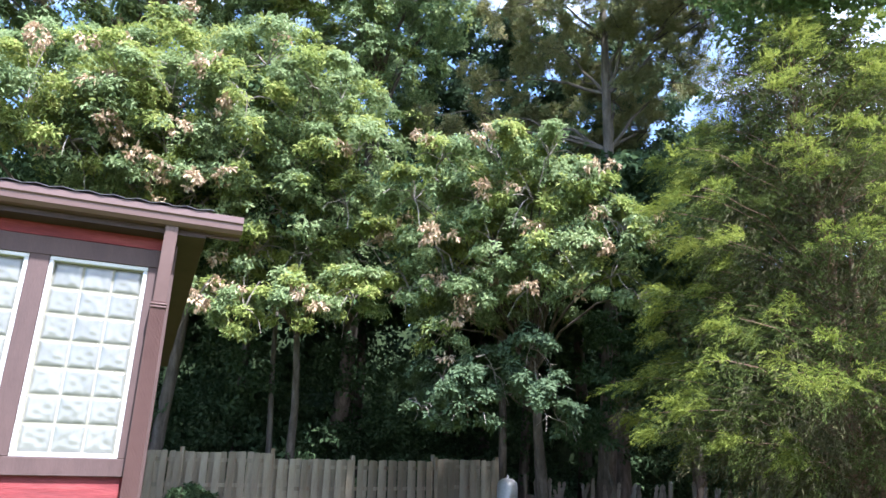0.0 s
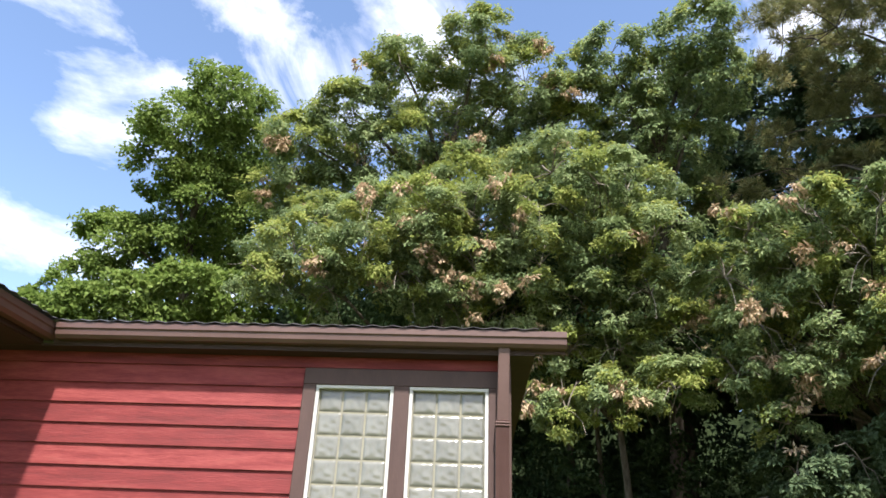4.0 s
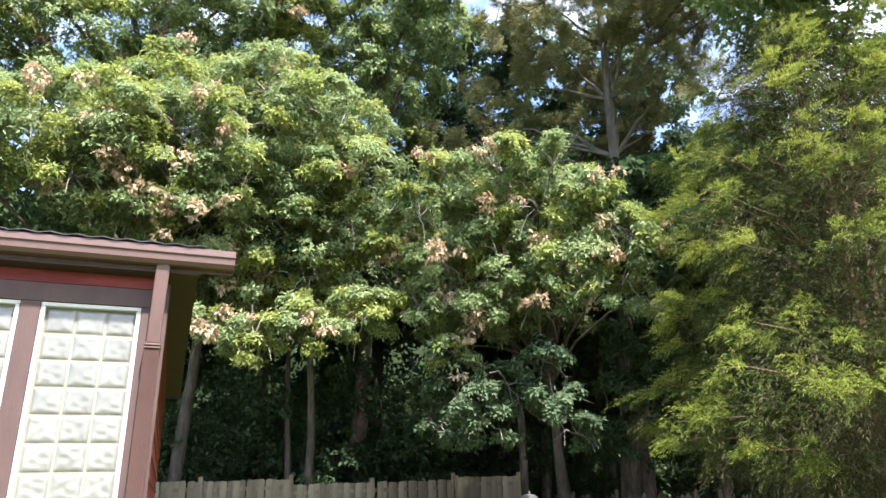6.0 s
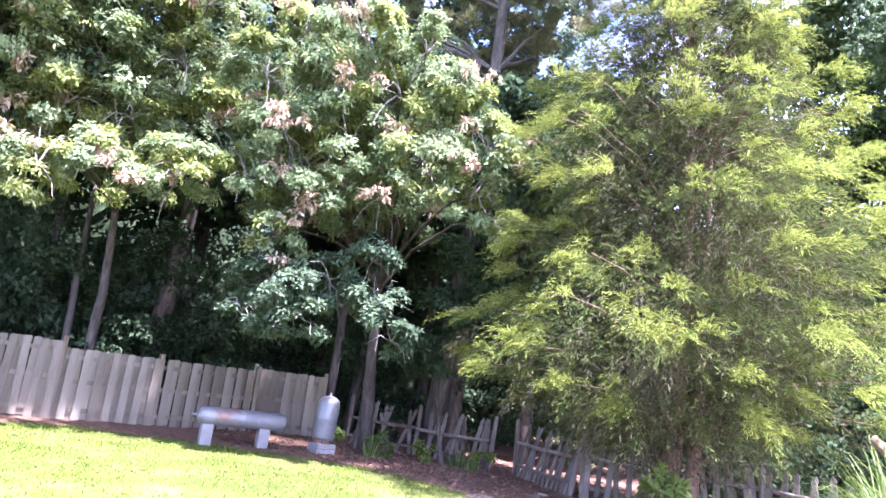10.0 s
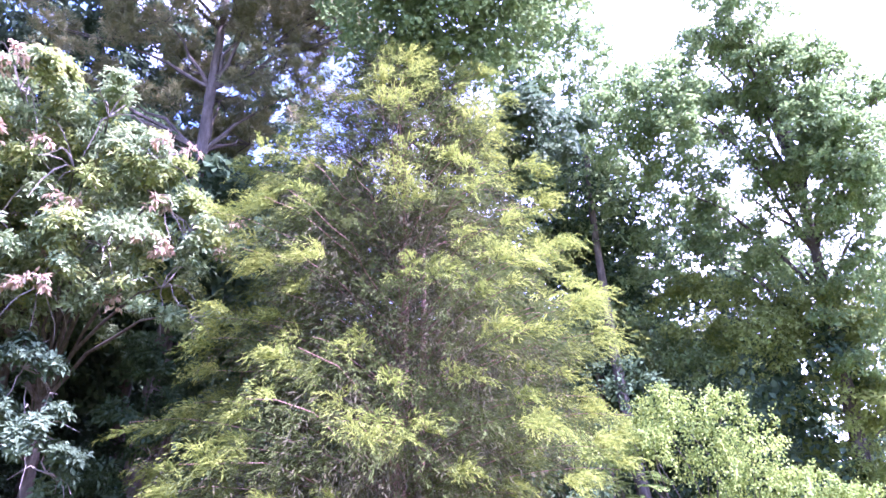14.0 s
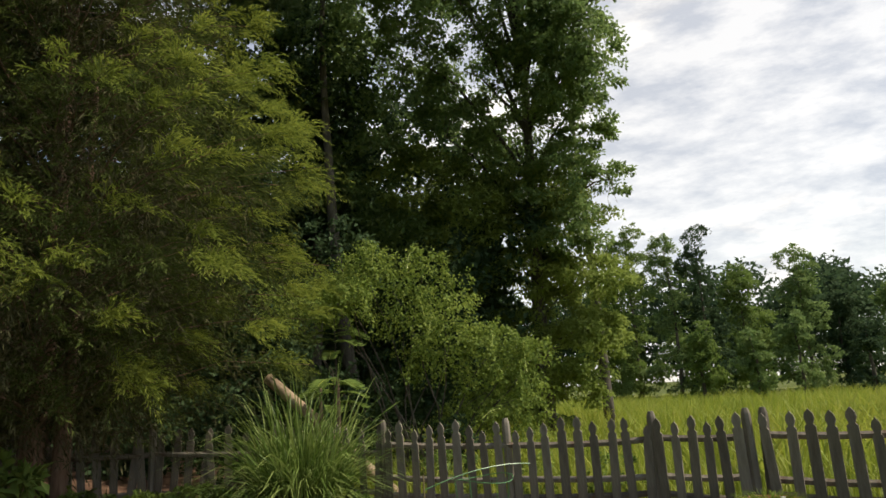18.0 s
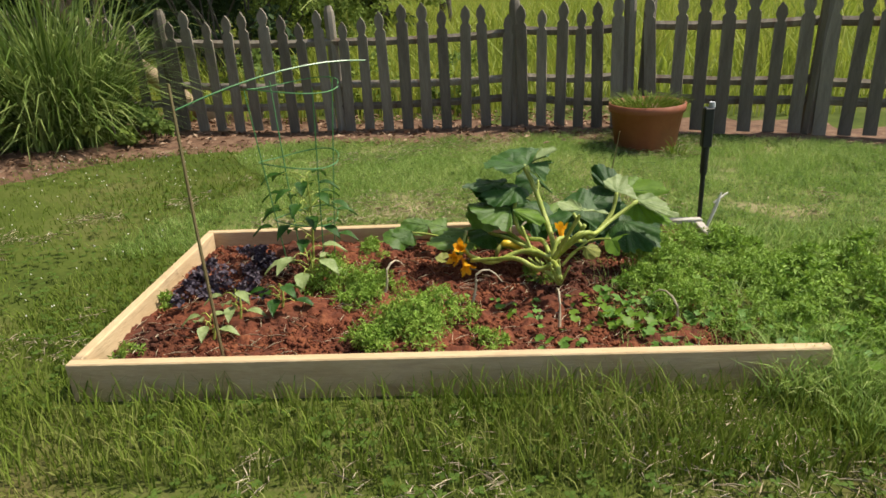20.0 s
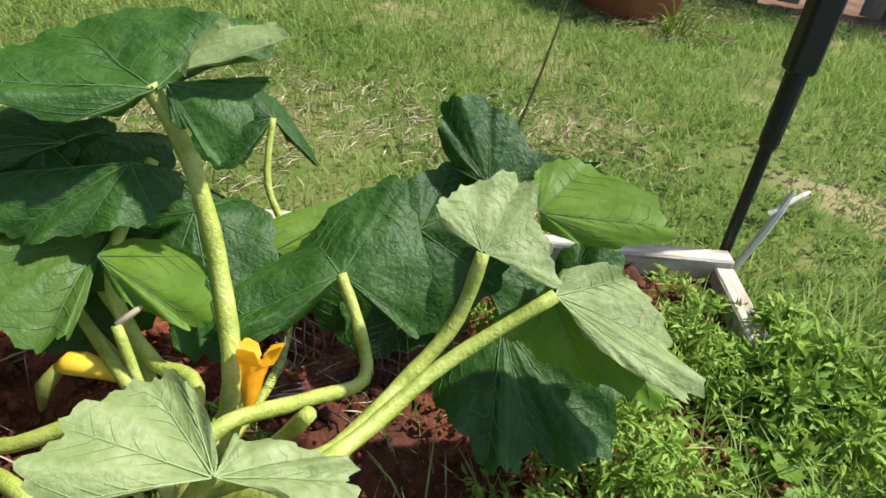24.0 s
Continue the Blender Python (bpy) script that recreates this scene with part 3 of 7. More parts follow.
def scatter_grass(name, n, x0, x1, y0, y1, h, w, mat, label, seed, skip=None, lean=0.5, steps=2):
    rng = np.random.default_rng(seed)
    x, y = rng.uniform(x0, x1, n), rng.uniform(y0, y1, n)
    keep = np.ones(n, bool) if skip is None else ~skip(x, y)
    x, y = x[keep], y[keep]
    patch = np.array([noise.noise((a * 0.9, b * 0.9, seed)) for a, b in zip(x, y)])
    keep = rng.random(len(x)) < 0.62 + 0.5 * patch
    x, y, patch = x[keep], y[keep], patch[keep]
    n = len(x)
    hh = h * rng.uniform(0.45, 1.2, n) * (1 + 0.5 * patch)
    a = rng.uniform(0, 2 * math.pi, n)
    ln = np.stack([np.cos(a), np.sin(a), -0.1 * np.ones(n)], 1) * (hh * lean * rng.uniform(0.2, 1, n))[:, None]
    root = np.stack([x, y, ground_zs(x, y) - 0.003], 1)
    ob = part(name, blade_mesh(name, root, ln, hh, w * rng.uniform(0.7, 1.3, n), mat, steps), None, None)
    return tagged(ob, label, "grass", kind="stuff")


def off_lawn(x, y):
    bed = (x > -0.06) & (x < 2.5) & (y > -0.06) & (y < 1.31)
    mulch = (y > 4.0 + 0 * x) | (y > np.interp(x, [-14, -11.6, -10.3, -9.3, -7.3, -4.6, -2.9, -2.2, -2.0, -0.6], [-14, -5, -2.2, -0.6, 0.4, 0.7, 1.0, 2.0, 3.2, 3.9])) | ((x < -1.2) & (y < -6.4) & (x > -8))
    fence = (x > 2.2) & (y > 4.0 - (x - 2.2) * 0.5)
    return bed | mulch | fence


def worn_patch(x, y):
    """Tan patches where the grass has thinned out."""
    v = np.sin(x * 4.3 + 1.7 * np.sin(y * 3.1)) * np.sin(y * 5.2 + 1.4 * np.sin(x * 2.7 + 1)) + 0.35 * np.sin(x * 13 + y * 9) * np.sin(y * 15 - x * 5)
    return (v > 0.62) & ((np.arange(len(x)) % 4) > 0)


def thin_lawn(x, y):
    """The dry, sparse strip between the raised bed and the picket fence."""
    return (y > 1.3) & (x > -0.35 + 0.25 * np.sin(3.1 * y)) & (x < 5.2)


sheet("lawn_strip", [(-0.35, 1.32), (5.2, 1.32), (5.2, 2.5), (2.2, 3.85), (-0.5, 3.9), (-0.2, 2.6)], M_THINSOIL, "thin dry lawn with tan patches behind the raised bed", "lawn", lift=0.003, step=0.2, rough=0.003, seed=8)
scatter_grass("lawn_grass", 115000, -4.5, 6.0, -3.2, 4.2, 0.055, 0.005, M_GRASS, "short green lawn grass with seed stalks", 11, lambda x, y: off_lawn(x, y) | thin_lawn(x, y), 0.9)
scatter_grass("lawn_grass", 38000, -0.6, 2.4, -0.7, 1.4, 0.055, 0.0042, M_GRASS, "short green lawn grass round the raised bed", 12, off_lawn, 1.2)
scatter_grass("lawn_grass", 30000, 2.4, 4.6, -0.7, 1.4, 0.06, 0.0045, M_THIN, "long bright lawn grass at the open end of the raised bed", 17, off_lawn, 1.1)
scatter_grass("lawn_grass", 200000, -0.6, 5.2, 1.26, 4.0, 0.06, 0.0042, M_THIN, "thin pale lawn grass behind the raised bed", 16, lambda x, y: off_lawn(x, y) | ~thin_lawn(x, y) | worn_patch(x, y), 1.0)
scatter_grass("lawn_grass", 90000, -12.5, -3.2, -8.5, 2.2, 0.05, 0.011, M_GRASS, "sunlit mown lawn in front of the board fence", 13, off_lawn, 1.3)
scatter_grass("meadow_grass", 60000, -3, 26, 5.2, 42, 0.75, 0.035, M_FIELDG, "tall yellow-green meadow grass", 14, lambda x, y: y < 4.9 - x * 0.25 + 0.5, 0.7)
scatter_grass("meadow_grass", 30000, -3, 14, 4.3, 12, 0.55, 0.014, M_FIELDG, "tall meadow grass close behind the picket fence", 15, lambda x, y: (y < 4.75 - 0.0 * x) & (x < 2) | (x >= 2) & (y < 5.2 - 0.5 * (x - 2)), 0.7)


# ---- the woods ----
LEFT_TREE = [(-13.1,-16.8,15.4,1.3),(-13.3,-18.0,14.3,1.6),(-13.6,-18.7,13.2,1.2),(-14.3,-16.6,14.0,1.6),(-14.1,-20.0,10.8,1.3),(-14.8,-17.7,12.3,1.8),(-14.9,-18.9,10.7,1.6),(-14.2,-20.7,9.4,1.2),(-15.8,-18.4,9.3,1.2),(-13.7,-21.7,8.6,0.8),(-15.7,-16.6,11.7,1.6),(-16.3,-17.0,10.1,1.2)]
LEFT_LOW = [(-9.1,-17.7,6.4,0.70),(-9.6,-17.0,6.7,0.80),(-10.1,-16.1,7.1,0.90),(-10.5,-15.1,7.4,0.90),(-11.1,-14.1,7.4,0.90),(-11.6,-12.9,7.6,0.90),(-10.0,-16.4,6.6,0.80),(-10.6,-15.5,6.7,0.80),(-11.1,-14.5,6.9,0.80),(-9.3,-17.5,6.2,0.80)]
BACK_OAK = [(-11.1,-8.1,15.0,1.17),(-11.1,-10.5,14.6,1.08),(-11.8,-7.0,14.2,1.33),(-11.6,-11.9,13.4,1.08),(-12.2,-9.0,13.6,1.5),(-11.8,-13.2,12.5,1.33),(-12.8,-6.3,12.9,1.5),(-12.5,-10.8,12.6,1.5),(-13.3,-8.4,12.0,1.5),(-12.6,-13.6,10.9,1.33),(-12.3,-5.5,13.6,1.17),(-12.9,-12.4,11.4,1.33),(-13.5,-10.1,11.3,1.33)]
BACK_OAK_2 = [(-11.5,-4.7,14.5,1.0),(-12.4,-4.1,13.2,1.17),(-10.9,-2.5,14.7,1.08),(-11.7,-3.4,14.0,1.0),(-11.6,-2.0,13.7,1.17),(-12.8,-2.9,12.3,1.33),(-13.4,-4.4,11.8,1.33),(-12.9,-5.6,10.6,1.3),(-13.2,-3.2,10.2,1.3)]
OAK_A = [(-8.4,-9.0,7.6,0.9),(-8.4,-8.0,8.0,1.01),(-8.4,-6.7,8.2,1.01),(-8.2,-5.5,8.6,0.9),(-8.8,-9.1,6.8,0.79),(-8.9,-8.0,7.1,1.01),(-8.9,-6.7,7.2,1.01),(-8.9,-5.4,7.3,0.9),(-8.6,-4.5,7.6,0.79),(-9.3,-7.3,6.3,0.9),(-9.3,-5.8,6.4,1.01),(-9.1,-4.6,6.6,0.79),(-9.3,-4.1,5.9,0.68),(-8.8,-7.1,4.4,0.57),(-8.9,-6.3,4.3,0.63),(-8.8,-5.4,4.5,0.63),(-8.7,-4.4,4.6,0.68),(-9.5,-5.2,5.6,0.68),(-9.6,-6.2,5.6,0.68)]
OAK_A2 = [(-7.8,-11.4,7.1,0.9),(-8.0,-10.1,7.6,0.9),(-8.1,-8.8,7.9,0.9),(-8.3,-10.8,6.5,0.79),(-8.5,-9.5,6.9,0.9),(-7.7,-12.0,6.6,0.68),(-9.0,-7.4,6.4,0.9),(-8.9,-8.6,6.4,0.79),(-9.6,-9.9,8.8,1.1),(-9.8,-11.6,8.6,1.1),(-9.5,-8.2,9.4,1.1),(-9.3,-6.4,9.6,1.1),(-9.6,-4.8,9.2,1.0)]
OAK_B = [(-7.5,-3.1,7.1,0.63),(-7.1,-2.3,7.2,0.68),(-6.7,-1.3,7.1,0.68),(-6.6,-0.6,6.7,0.57),(-7.9,-3.5,6.4,0.68),(-7.6,-2.4,6.4,0.83),(-7.2,-1.4,6.4,0.83),(-6.8,-0.4,6.2,0.73),(-6.6,0.1,5.8,0.57),(-8.1,-3.0,5.6,0.73),(-7.7,-2.0,5.6,0.78),(-7.3,-0.9,5.5,0.78),(-7.0,0.0,5.0,0.63),(-8.4,-3.4,4.8,0.57),(-8.2,-2.4,4.8,0.63),(-7.7,-1.3,4.8,0.68),(-6.8,0.4,4.6,0.36),(-8.5,-2.7,4.0,0.52)]
OAK_LOW = [(-8.6,-2.7,3.2,0.63),(-8.3,-1.8,3.4,0.63),(-8.0,-1.0,3.0,0.68),(-8.5,-2.2,2.7,0.57),(-8.8,-3.0,2.7,0.36),(-8.0,-1.2,3.8,0.52),(-7.9,-0.7,2.5,0.42)]
UNDER_B = [(-8.9,1.2,3.8,0.73),(-9.4,0.7,2.3,0.6),(-8.8,1.6,3.2,0.73),(-8.9,1.1,4.5,0.6)]
PINE = [(-12.6,-1.6,10.8,0.95),(-12.1,-0.7,11.2,0.95),(-11.3,0.2,11.9,1.11),(-11.7,0.7,10.9,0.95),(-10.5,1.0,12.5,1.11),(-11.5,2.0,10.2,0.87),(-10.5,2.6,11.2,1.11),(-9.8,2.7,12.0,1.27),(-10.4,3.5,10.4,0.95),(-11.2,2.6,10.2,0.95),(-9.5,3.7,11.4,0.95),(-10.6,1.8,11.7,0.79),(-9.8,0.4,13.6,1.27),(-9.1,2.0,13.4,1.43),(-8.6,3.3,12.9,1.27),(-8.6,1.1,14.4,1.43),(-10.8,-0.4,14.2,1.33),(-9.7,3.3,14.0,1.5),(-10.2,1.5,15.6,1.5)]
WOOD_TREE = [(-0.9,11.3,12.4,1.26),(0.4,11.8,11.9,1.26),(-2.1,11.7,11.6,1.12),(-0.8,12.3,11.0,1.39),(0.9,12.7,10.8,1.12),(1.7,12.4,11.1,0.63),(-3.2,12.4,10.2,1.12),(-1.8,13.0,9.8,1.39),(-0.1,13.4,9.6,1.39),(1.3,13.2,9.9,0.77),(-2.8,13.5,8.3,1.39),(-1.0,13.9,8.0,1.39),(0.7,13.9,8.7,0.71),(1.4,14.5,6.8,0.71),(0.2,14.3,7.2,0.98),(-0.8,9.7,13.8,0.71),(-0.4,10.4,13.2,0.98),(-1.4,10.6,12.7,0.98),(1.0,11.7,11.8,0.84),(-0.3,11.4,11.9,1.12),(-2.2,11.1,11.7,0.84)]
WOOD_LOW = [(-1.0,14.5,6.1,1.62),(0.2,14.8,5.5,1.3),(-2.4,14.1,6.2,1.47),(0.3,15.0,4.0,1.3),(-1.1,14.8,4.1,1.47),(-0.2,15.2,2.4,1.3),(-1.6,14.9,2.7,1.14),(-3.6,13.6,7.1,1.3),(0.5,15.2,2.8,0.98),(-0.3,15.0,1.1,1.17),(-1.9,14.8,1.1,1.17)]
MID_TREE = [(-5.2,9.4,13.5,1.3),(-6.1,9.6,12.7,0.98),(-4.5,10.3,12.9,0.98),(-6.1,10.4,11.5,1.14),(-4.7,11.0,11.7,1.14),(-3.5,10.9,12.7,0.82),(-5.6,11.4,10.4,1.3),(-4.5,12.0,10.1,1.14),(-6.7,11.3,9.6,1.14),(-5.5,12.4,8.8,1.3),(-4.2,12.8,8.9,1.14),(-4.8,13.2,7.4,1.3),(-4.8,13.6,5.8,1.3),(-5.6,12.9,7.3,1.14),(-6.4,8.7,13.6,1.14),(-4.0,13.9,5.9,0.98),(-4.5,8.3,14.7,1.14),(-5.2,7.8,14.8,0.98),(-4.2,9.4,13.8,0.98)]
MID_TOP = [(-4.3,2.7,11.2,1.20),(-3.6,3.0,11.3,1.20),(-2.9,3.6,11.2,1.10),(-4.2,3.5,10.6,1.10),(-3.5,4.0,10.6,1.10),(-5.2,2.8,11.2,1.20),(-2.5,4.1,11.0,0.90),(-5.1,2.5,10.7,1.20),(-4.5,3.0,10.8,1.20),(-3.8,3.8,10.5,1.10),(-5.2,3.2,10.0,1.10),(-4.6,4.0,9.8,1.10),(-3.1,2.5,12.0,1.20),(-4.0,2.1,11.8,1.20),(-2.4,3.2,11.8,1.00)]
PINE_BACK = [(-10.6,4,6.8,1.2),(-10.7,3.7,7.2,1.2),(-10.3,4.5,6.5,1.2),(-9.7,3.2,6.4,1.2),(-9.8,2.8,6.8,1.2),(-10.5,4.1,6.9,1.2),(-10.9,4,7.4,1.2),(-10.2,4.3,7.1,1.2),(-5.5,6.8,10,1.2),(-4.7,7.3,10.1,1.2)]
PINE_SIDE = [(-7.1,3.4,12.9,1.2),(-8,3.3,12.3,1.2),(-6.8,3.8,12.1,1.1),(-6.9,2.4,13.8,1.3),(-8,2.1,13,1.3),(-7.8,3.2,12.5,1.2),(-8.8,3.1,11.6,1.2),(-8.9,2,12.2,1.2)]
VINE = [(-1.6,7.0,3.4,0.39),(-2.1,6.8,3.1,0.53),(-1.3,7.1,2.8,0.53),(-2.8,6.6,3.1,0.48),(-3.2,6.4,2.7,0.39),(-2.0,7.0,2.5,0.61),(-1.3,7.2,2.2,0.53),(-0.7,7.4,2.0,0.53),(-0.4,7.4,1.8,0.44),(-1.6,7.2,1.7,0.53),(-0.8,7.4,1.4,0.53),(-3.0,6.4,3.1,0.35),(-2.5,6.6,3.5,0.44),(-0.2,7.5,1.3,0.44),(-0.0,7.5,1.9,0.35),(-0.3,7.4,0.7,0.5),(-1.2,7.3,0.8,0.5),(-2.7,6.1,2.75,0.4),(-3.3,5.9,2.7,0.42),(-3.8,6.3,2.9,0.45),(-2.4,5.9,2.95,0.3)]

# crown backs added behind the seen boughs to shade fence and wood
OAK_A_BACK = [(-10.6,-8.2,7.6,1.1),(-10.8,-6.4,7.8,1.1),(-10.6,-4.8,7.4,1.0),(-11.8,-7.4,6.6,1.1),(-11.8,-5.6,6.6,1.1),(-12.2,-4.0,6.4,1.0),(-11.2,-6.6,5.2,0.8),(-11.4,-4.8,5.2,0.8),(-12.6,-6.6,8.2,1.1)]
OAK_B_BACK = [(-8.6,-2.6,6.9,0.9),(-8.4,-1.0,6.9,0.9),(-9.4,-2.8,6.0,0.9),(-9.4,-1.4,6.2,0.9),(-9.0,0.0,6.2,0.9),(-10.2,-2.4,5.2,0.8),(-10.4,-1.0,5.4,0.9),(-10.2,0.4,5.6,0.9),(-11.2,-2.0,6.4,1.0),(-11.4,-0.4,6.6,1.0),(-8.8,-1.6,5.0,0.7)]
DARK_OAK = [(-15.66,-0.6,15.13,1.2),(-14.88,0.74,15.58,1.3),(-14.12,2.07,15.81,1.3),(-15.88,0.67,14.21,1.3),(-15.14,2.05,14.49,1.2),(-16.58,-0.52,13.72,1.2),(-14.14,3.29,15.01,1.2),(-14.8,3.96,13.58,1.2),(-15.63,2.85,13.18,1.3),(-13.28,4.53,15.16,1.3),(-16.24,1.62,13.06,1.2),(-16.37,-1.97,14.62,1.2),(-14.27,4.97,13.47,1.2),(-13.26,6.12,13.77,1.2),(-15.17,-1.91,16.23,1.2),(-14.16,6.53,11.98,1.2),(-15.16,5.34,11.63,1.2),(-14.4,7.42,10.33,1.2)]
broadleaf("sweetgum_tree", (-16.5, -18.5, 0.7), (-14.5, -18.2, 13.5), LEFT_TREE + LEFT_LOW, 3000, 0.135, M_BRIGHT, "tall bright green broadleaf tree behind the house", 0.3, 21, wide=0.65, shell=0.6)
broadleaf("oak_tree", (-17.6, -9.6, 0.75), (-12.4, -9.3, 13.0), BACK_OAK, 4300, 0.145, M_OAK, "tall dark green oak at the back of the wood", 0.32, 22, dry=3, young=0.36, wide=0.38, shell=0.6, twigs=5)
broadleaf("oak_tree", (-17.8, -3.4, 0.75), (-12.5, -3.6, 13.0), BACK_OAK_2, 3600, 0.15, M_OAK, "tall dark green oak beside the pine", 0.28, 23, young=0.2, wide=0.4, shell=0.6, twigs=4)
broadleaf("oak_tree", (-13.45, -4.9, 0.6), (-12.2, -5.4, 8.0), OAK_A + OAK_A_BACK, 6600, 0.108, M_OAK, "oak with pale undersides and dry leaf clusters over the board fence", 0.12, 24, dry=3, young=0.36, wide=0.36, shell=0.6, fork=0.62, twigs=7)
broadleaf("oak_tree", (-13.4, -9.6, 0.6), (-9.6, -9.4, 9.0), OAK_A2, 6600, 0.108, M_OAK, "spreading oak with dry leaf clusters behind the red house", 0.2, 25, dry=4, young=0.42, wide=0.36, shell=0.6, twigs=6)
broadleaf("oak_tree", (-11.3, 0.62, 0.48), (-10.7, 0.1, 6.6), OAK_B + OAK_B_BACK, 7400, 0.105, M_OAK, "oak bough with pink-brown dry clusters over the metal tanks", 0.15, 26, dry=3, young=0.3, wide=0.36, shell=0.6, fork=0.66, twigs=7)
broadleaf("low_oak_bough", (-11.5, 0.42, 0.48), (-11.0, 0.1, 4.2), OAK_LOW, 6500, 0.11, M_OAKSHADE, "low oak bough behind the tanks, its shade put into darker leaves", 0.06, 27, wide=0.45, fork=0.75, twigs=6)
broadleaf("dogwood_sapling", (-9.6, 1.6, 0.42), (-9.0, 1.2, 3.6), UNDER_B, 4200, 0.12, M_DARK, "dark leafy sapling in the shade beside the cedar", 0.05, 28, wide=0.4)
broadleaf("woodland_tree", (-1.0, 15.6, 0.1), (-0.4, 13.2, 12.2), WOOD_TREE, 1900, 0.125, M_LITWOOD, "tall backlit broadleaf tree at the edge of the meadow", 0.24, 29, wide=0.62, shell=0.45, twigs=3)
# extra boughs of the tall tree, set back so their shade misses the vines
WOOD_SIDE = [(1.1,11.9,9.6,1.10),(0.8,12.4,8.5,1.10),(1.0,12.9,7.4,0.80),(0.4,11.5,10.3,1.10),(0.1,12.1,9.1,1.10),(-2.5,8.9,11.0,1.10),(-2.5,9.5,10.0,1.10),(-3.2,8.9,10.7,1.10),(0.1,13.1,6.5,1.00),(0.3,13.5,5.1,1.00)]
broadleaf("woodland_tree", (0.6, 17.6, 0.05), (0.4, 17.4, 11.0), WOOD_SIDE, 2000, 0.12, M_LITWOOD, "boughs that fill out the tall tree's outline in view, set back behind it", 0.16, 35, limbs=False, wide=0.62, shell=0.5)
broadleaf("woodland_shrub", (-1.0, 15.2, 0.05), (-0.9, 14.8, 5.6), WOOD_LOW, 3000, 0.105, M_WOODV, "vine-draped green thicket at the foot of the tree", 0.1, 30, wide=0.65, shell=0.5)
broadleaf("woodland_tree", (-5.3, 13.0, 0.2), (-5.0, 10.6, 13.2), MID_TREE + MID_TOP, 1250, 0.13, M_LITWOOD, "tall thin-crowned tree behind the cedar", 0.2, 31, limbs=False, wide=0.6, shell=0.5)


def vine_thicket(name, base, clumps, label, seed):
    """A mound of scrambling vines: a skin of small leaves over the clumps, and strands that arch out and hang."""
    rnd, rng = random.Random(seed), np.random.default_rng(seed)
    t = thing(name, base, 0, label, "shrub")
    b = np.array(base)
    pos, out = [], []
    for x, y, z, r in clumps:
        n = int(10500 * r * r)
        d = unit(rng.normal(size=(n, 3)))
        lump = np.array([noise.noise((v[0] * 2.4 + x, v[1] * 2.4 + y, v[2] * 2.4 + z)) for v in d])
        p = d * (r * (0.74 + 0.95 * lump + rng.normal(size=n) * 0.1))[:, None]
        kept = (lump > -0.12) & (d[:, 2] > -0.45 + 0.5 * rng.random(n))
        pos.append((p + [x, y, z] - b)[kept])
        out.append(d[kept])
        part("vine", tube(bend((rnd.uniform(-.4, .4), rnd.uniform(-.2, .2), -0.05), Vector((x, y, z)) - Vector(base), (rnd.uniform(-.2, .2), 0, 0.2), 6, 0.04, rnd), [0.018, 0.016, 0.014, 0.012, 0.01, 0.008, 0.006], 5, cap=False), M_BARK, t)
    strand = bmesh.new()
    for k in range(34):
        x, y, z, r = clumps[rnd.randrange(len(clumps))]
        a = rnd.uniform(0, 6.283)
        d = np.array((math.cos(a), math.sin(a) - 0.4, 0.0))
        p0 = np.array((x, y, z + 0.6 * r)) + d * r * 0.5 - b
        q = np.linspace(0, 1, 34)[:, None]
        line = p0 + d * rnd.uniform(0.5, 1.3) * r * q ** 0.8 + np.array((0, 0, 1.0)) * (rnd.uniform(0.6, 1.4) * r * q - rnd.uniform(0.5, 1.1) * q * q) + np.cumsum(rng.normal(size=(34, 3)) * 0.012, 0)
        line[:, 2] = np.maximum(line[:, 2], 0.05)
        tube([Vector(v) for v in line[::5]], [0.005] * 7, 3, strand, False)
        pos.append(np.repeat(line, 3, 0) + rng.normal(size=(102, 3)) * 0.035)
        out.append(unit(np.repeat(d[None], 102, 0) + rng.normal(size=(102, 3)) * 0.8))
    part("vine_stem", strand, M_STALK, t, "thin hanging vine stems")["kind"] = "stuff"
    p, o = np.concatenate(pos), np.concatenate(out)
    n = len(p)
    size = 0.056 * rng.uniform(0.6, 1.3, n)
    part("foliage", leaf_mesh("foliage", p, unit(o * 0.4 + rng.normal(size=(n, 3)) * 0.6 + [0, 0, -0.6]), unit(o + rng.normal(size=(n, 3)) * 0.5 + [0, 0, 0.4]), size, size * 0.62, M_VINE, 0.2), None, t)
    return t


vine_thicket("vine_thicket", (-1.8, 7.2, 0.05), VINE, "arching mound of pale green vines behind the picket fence", 32)


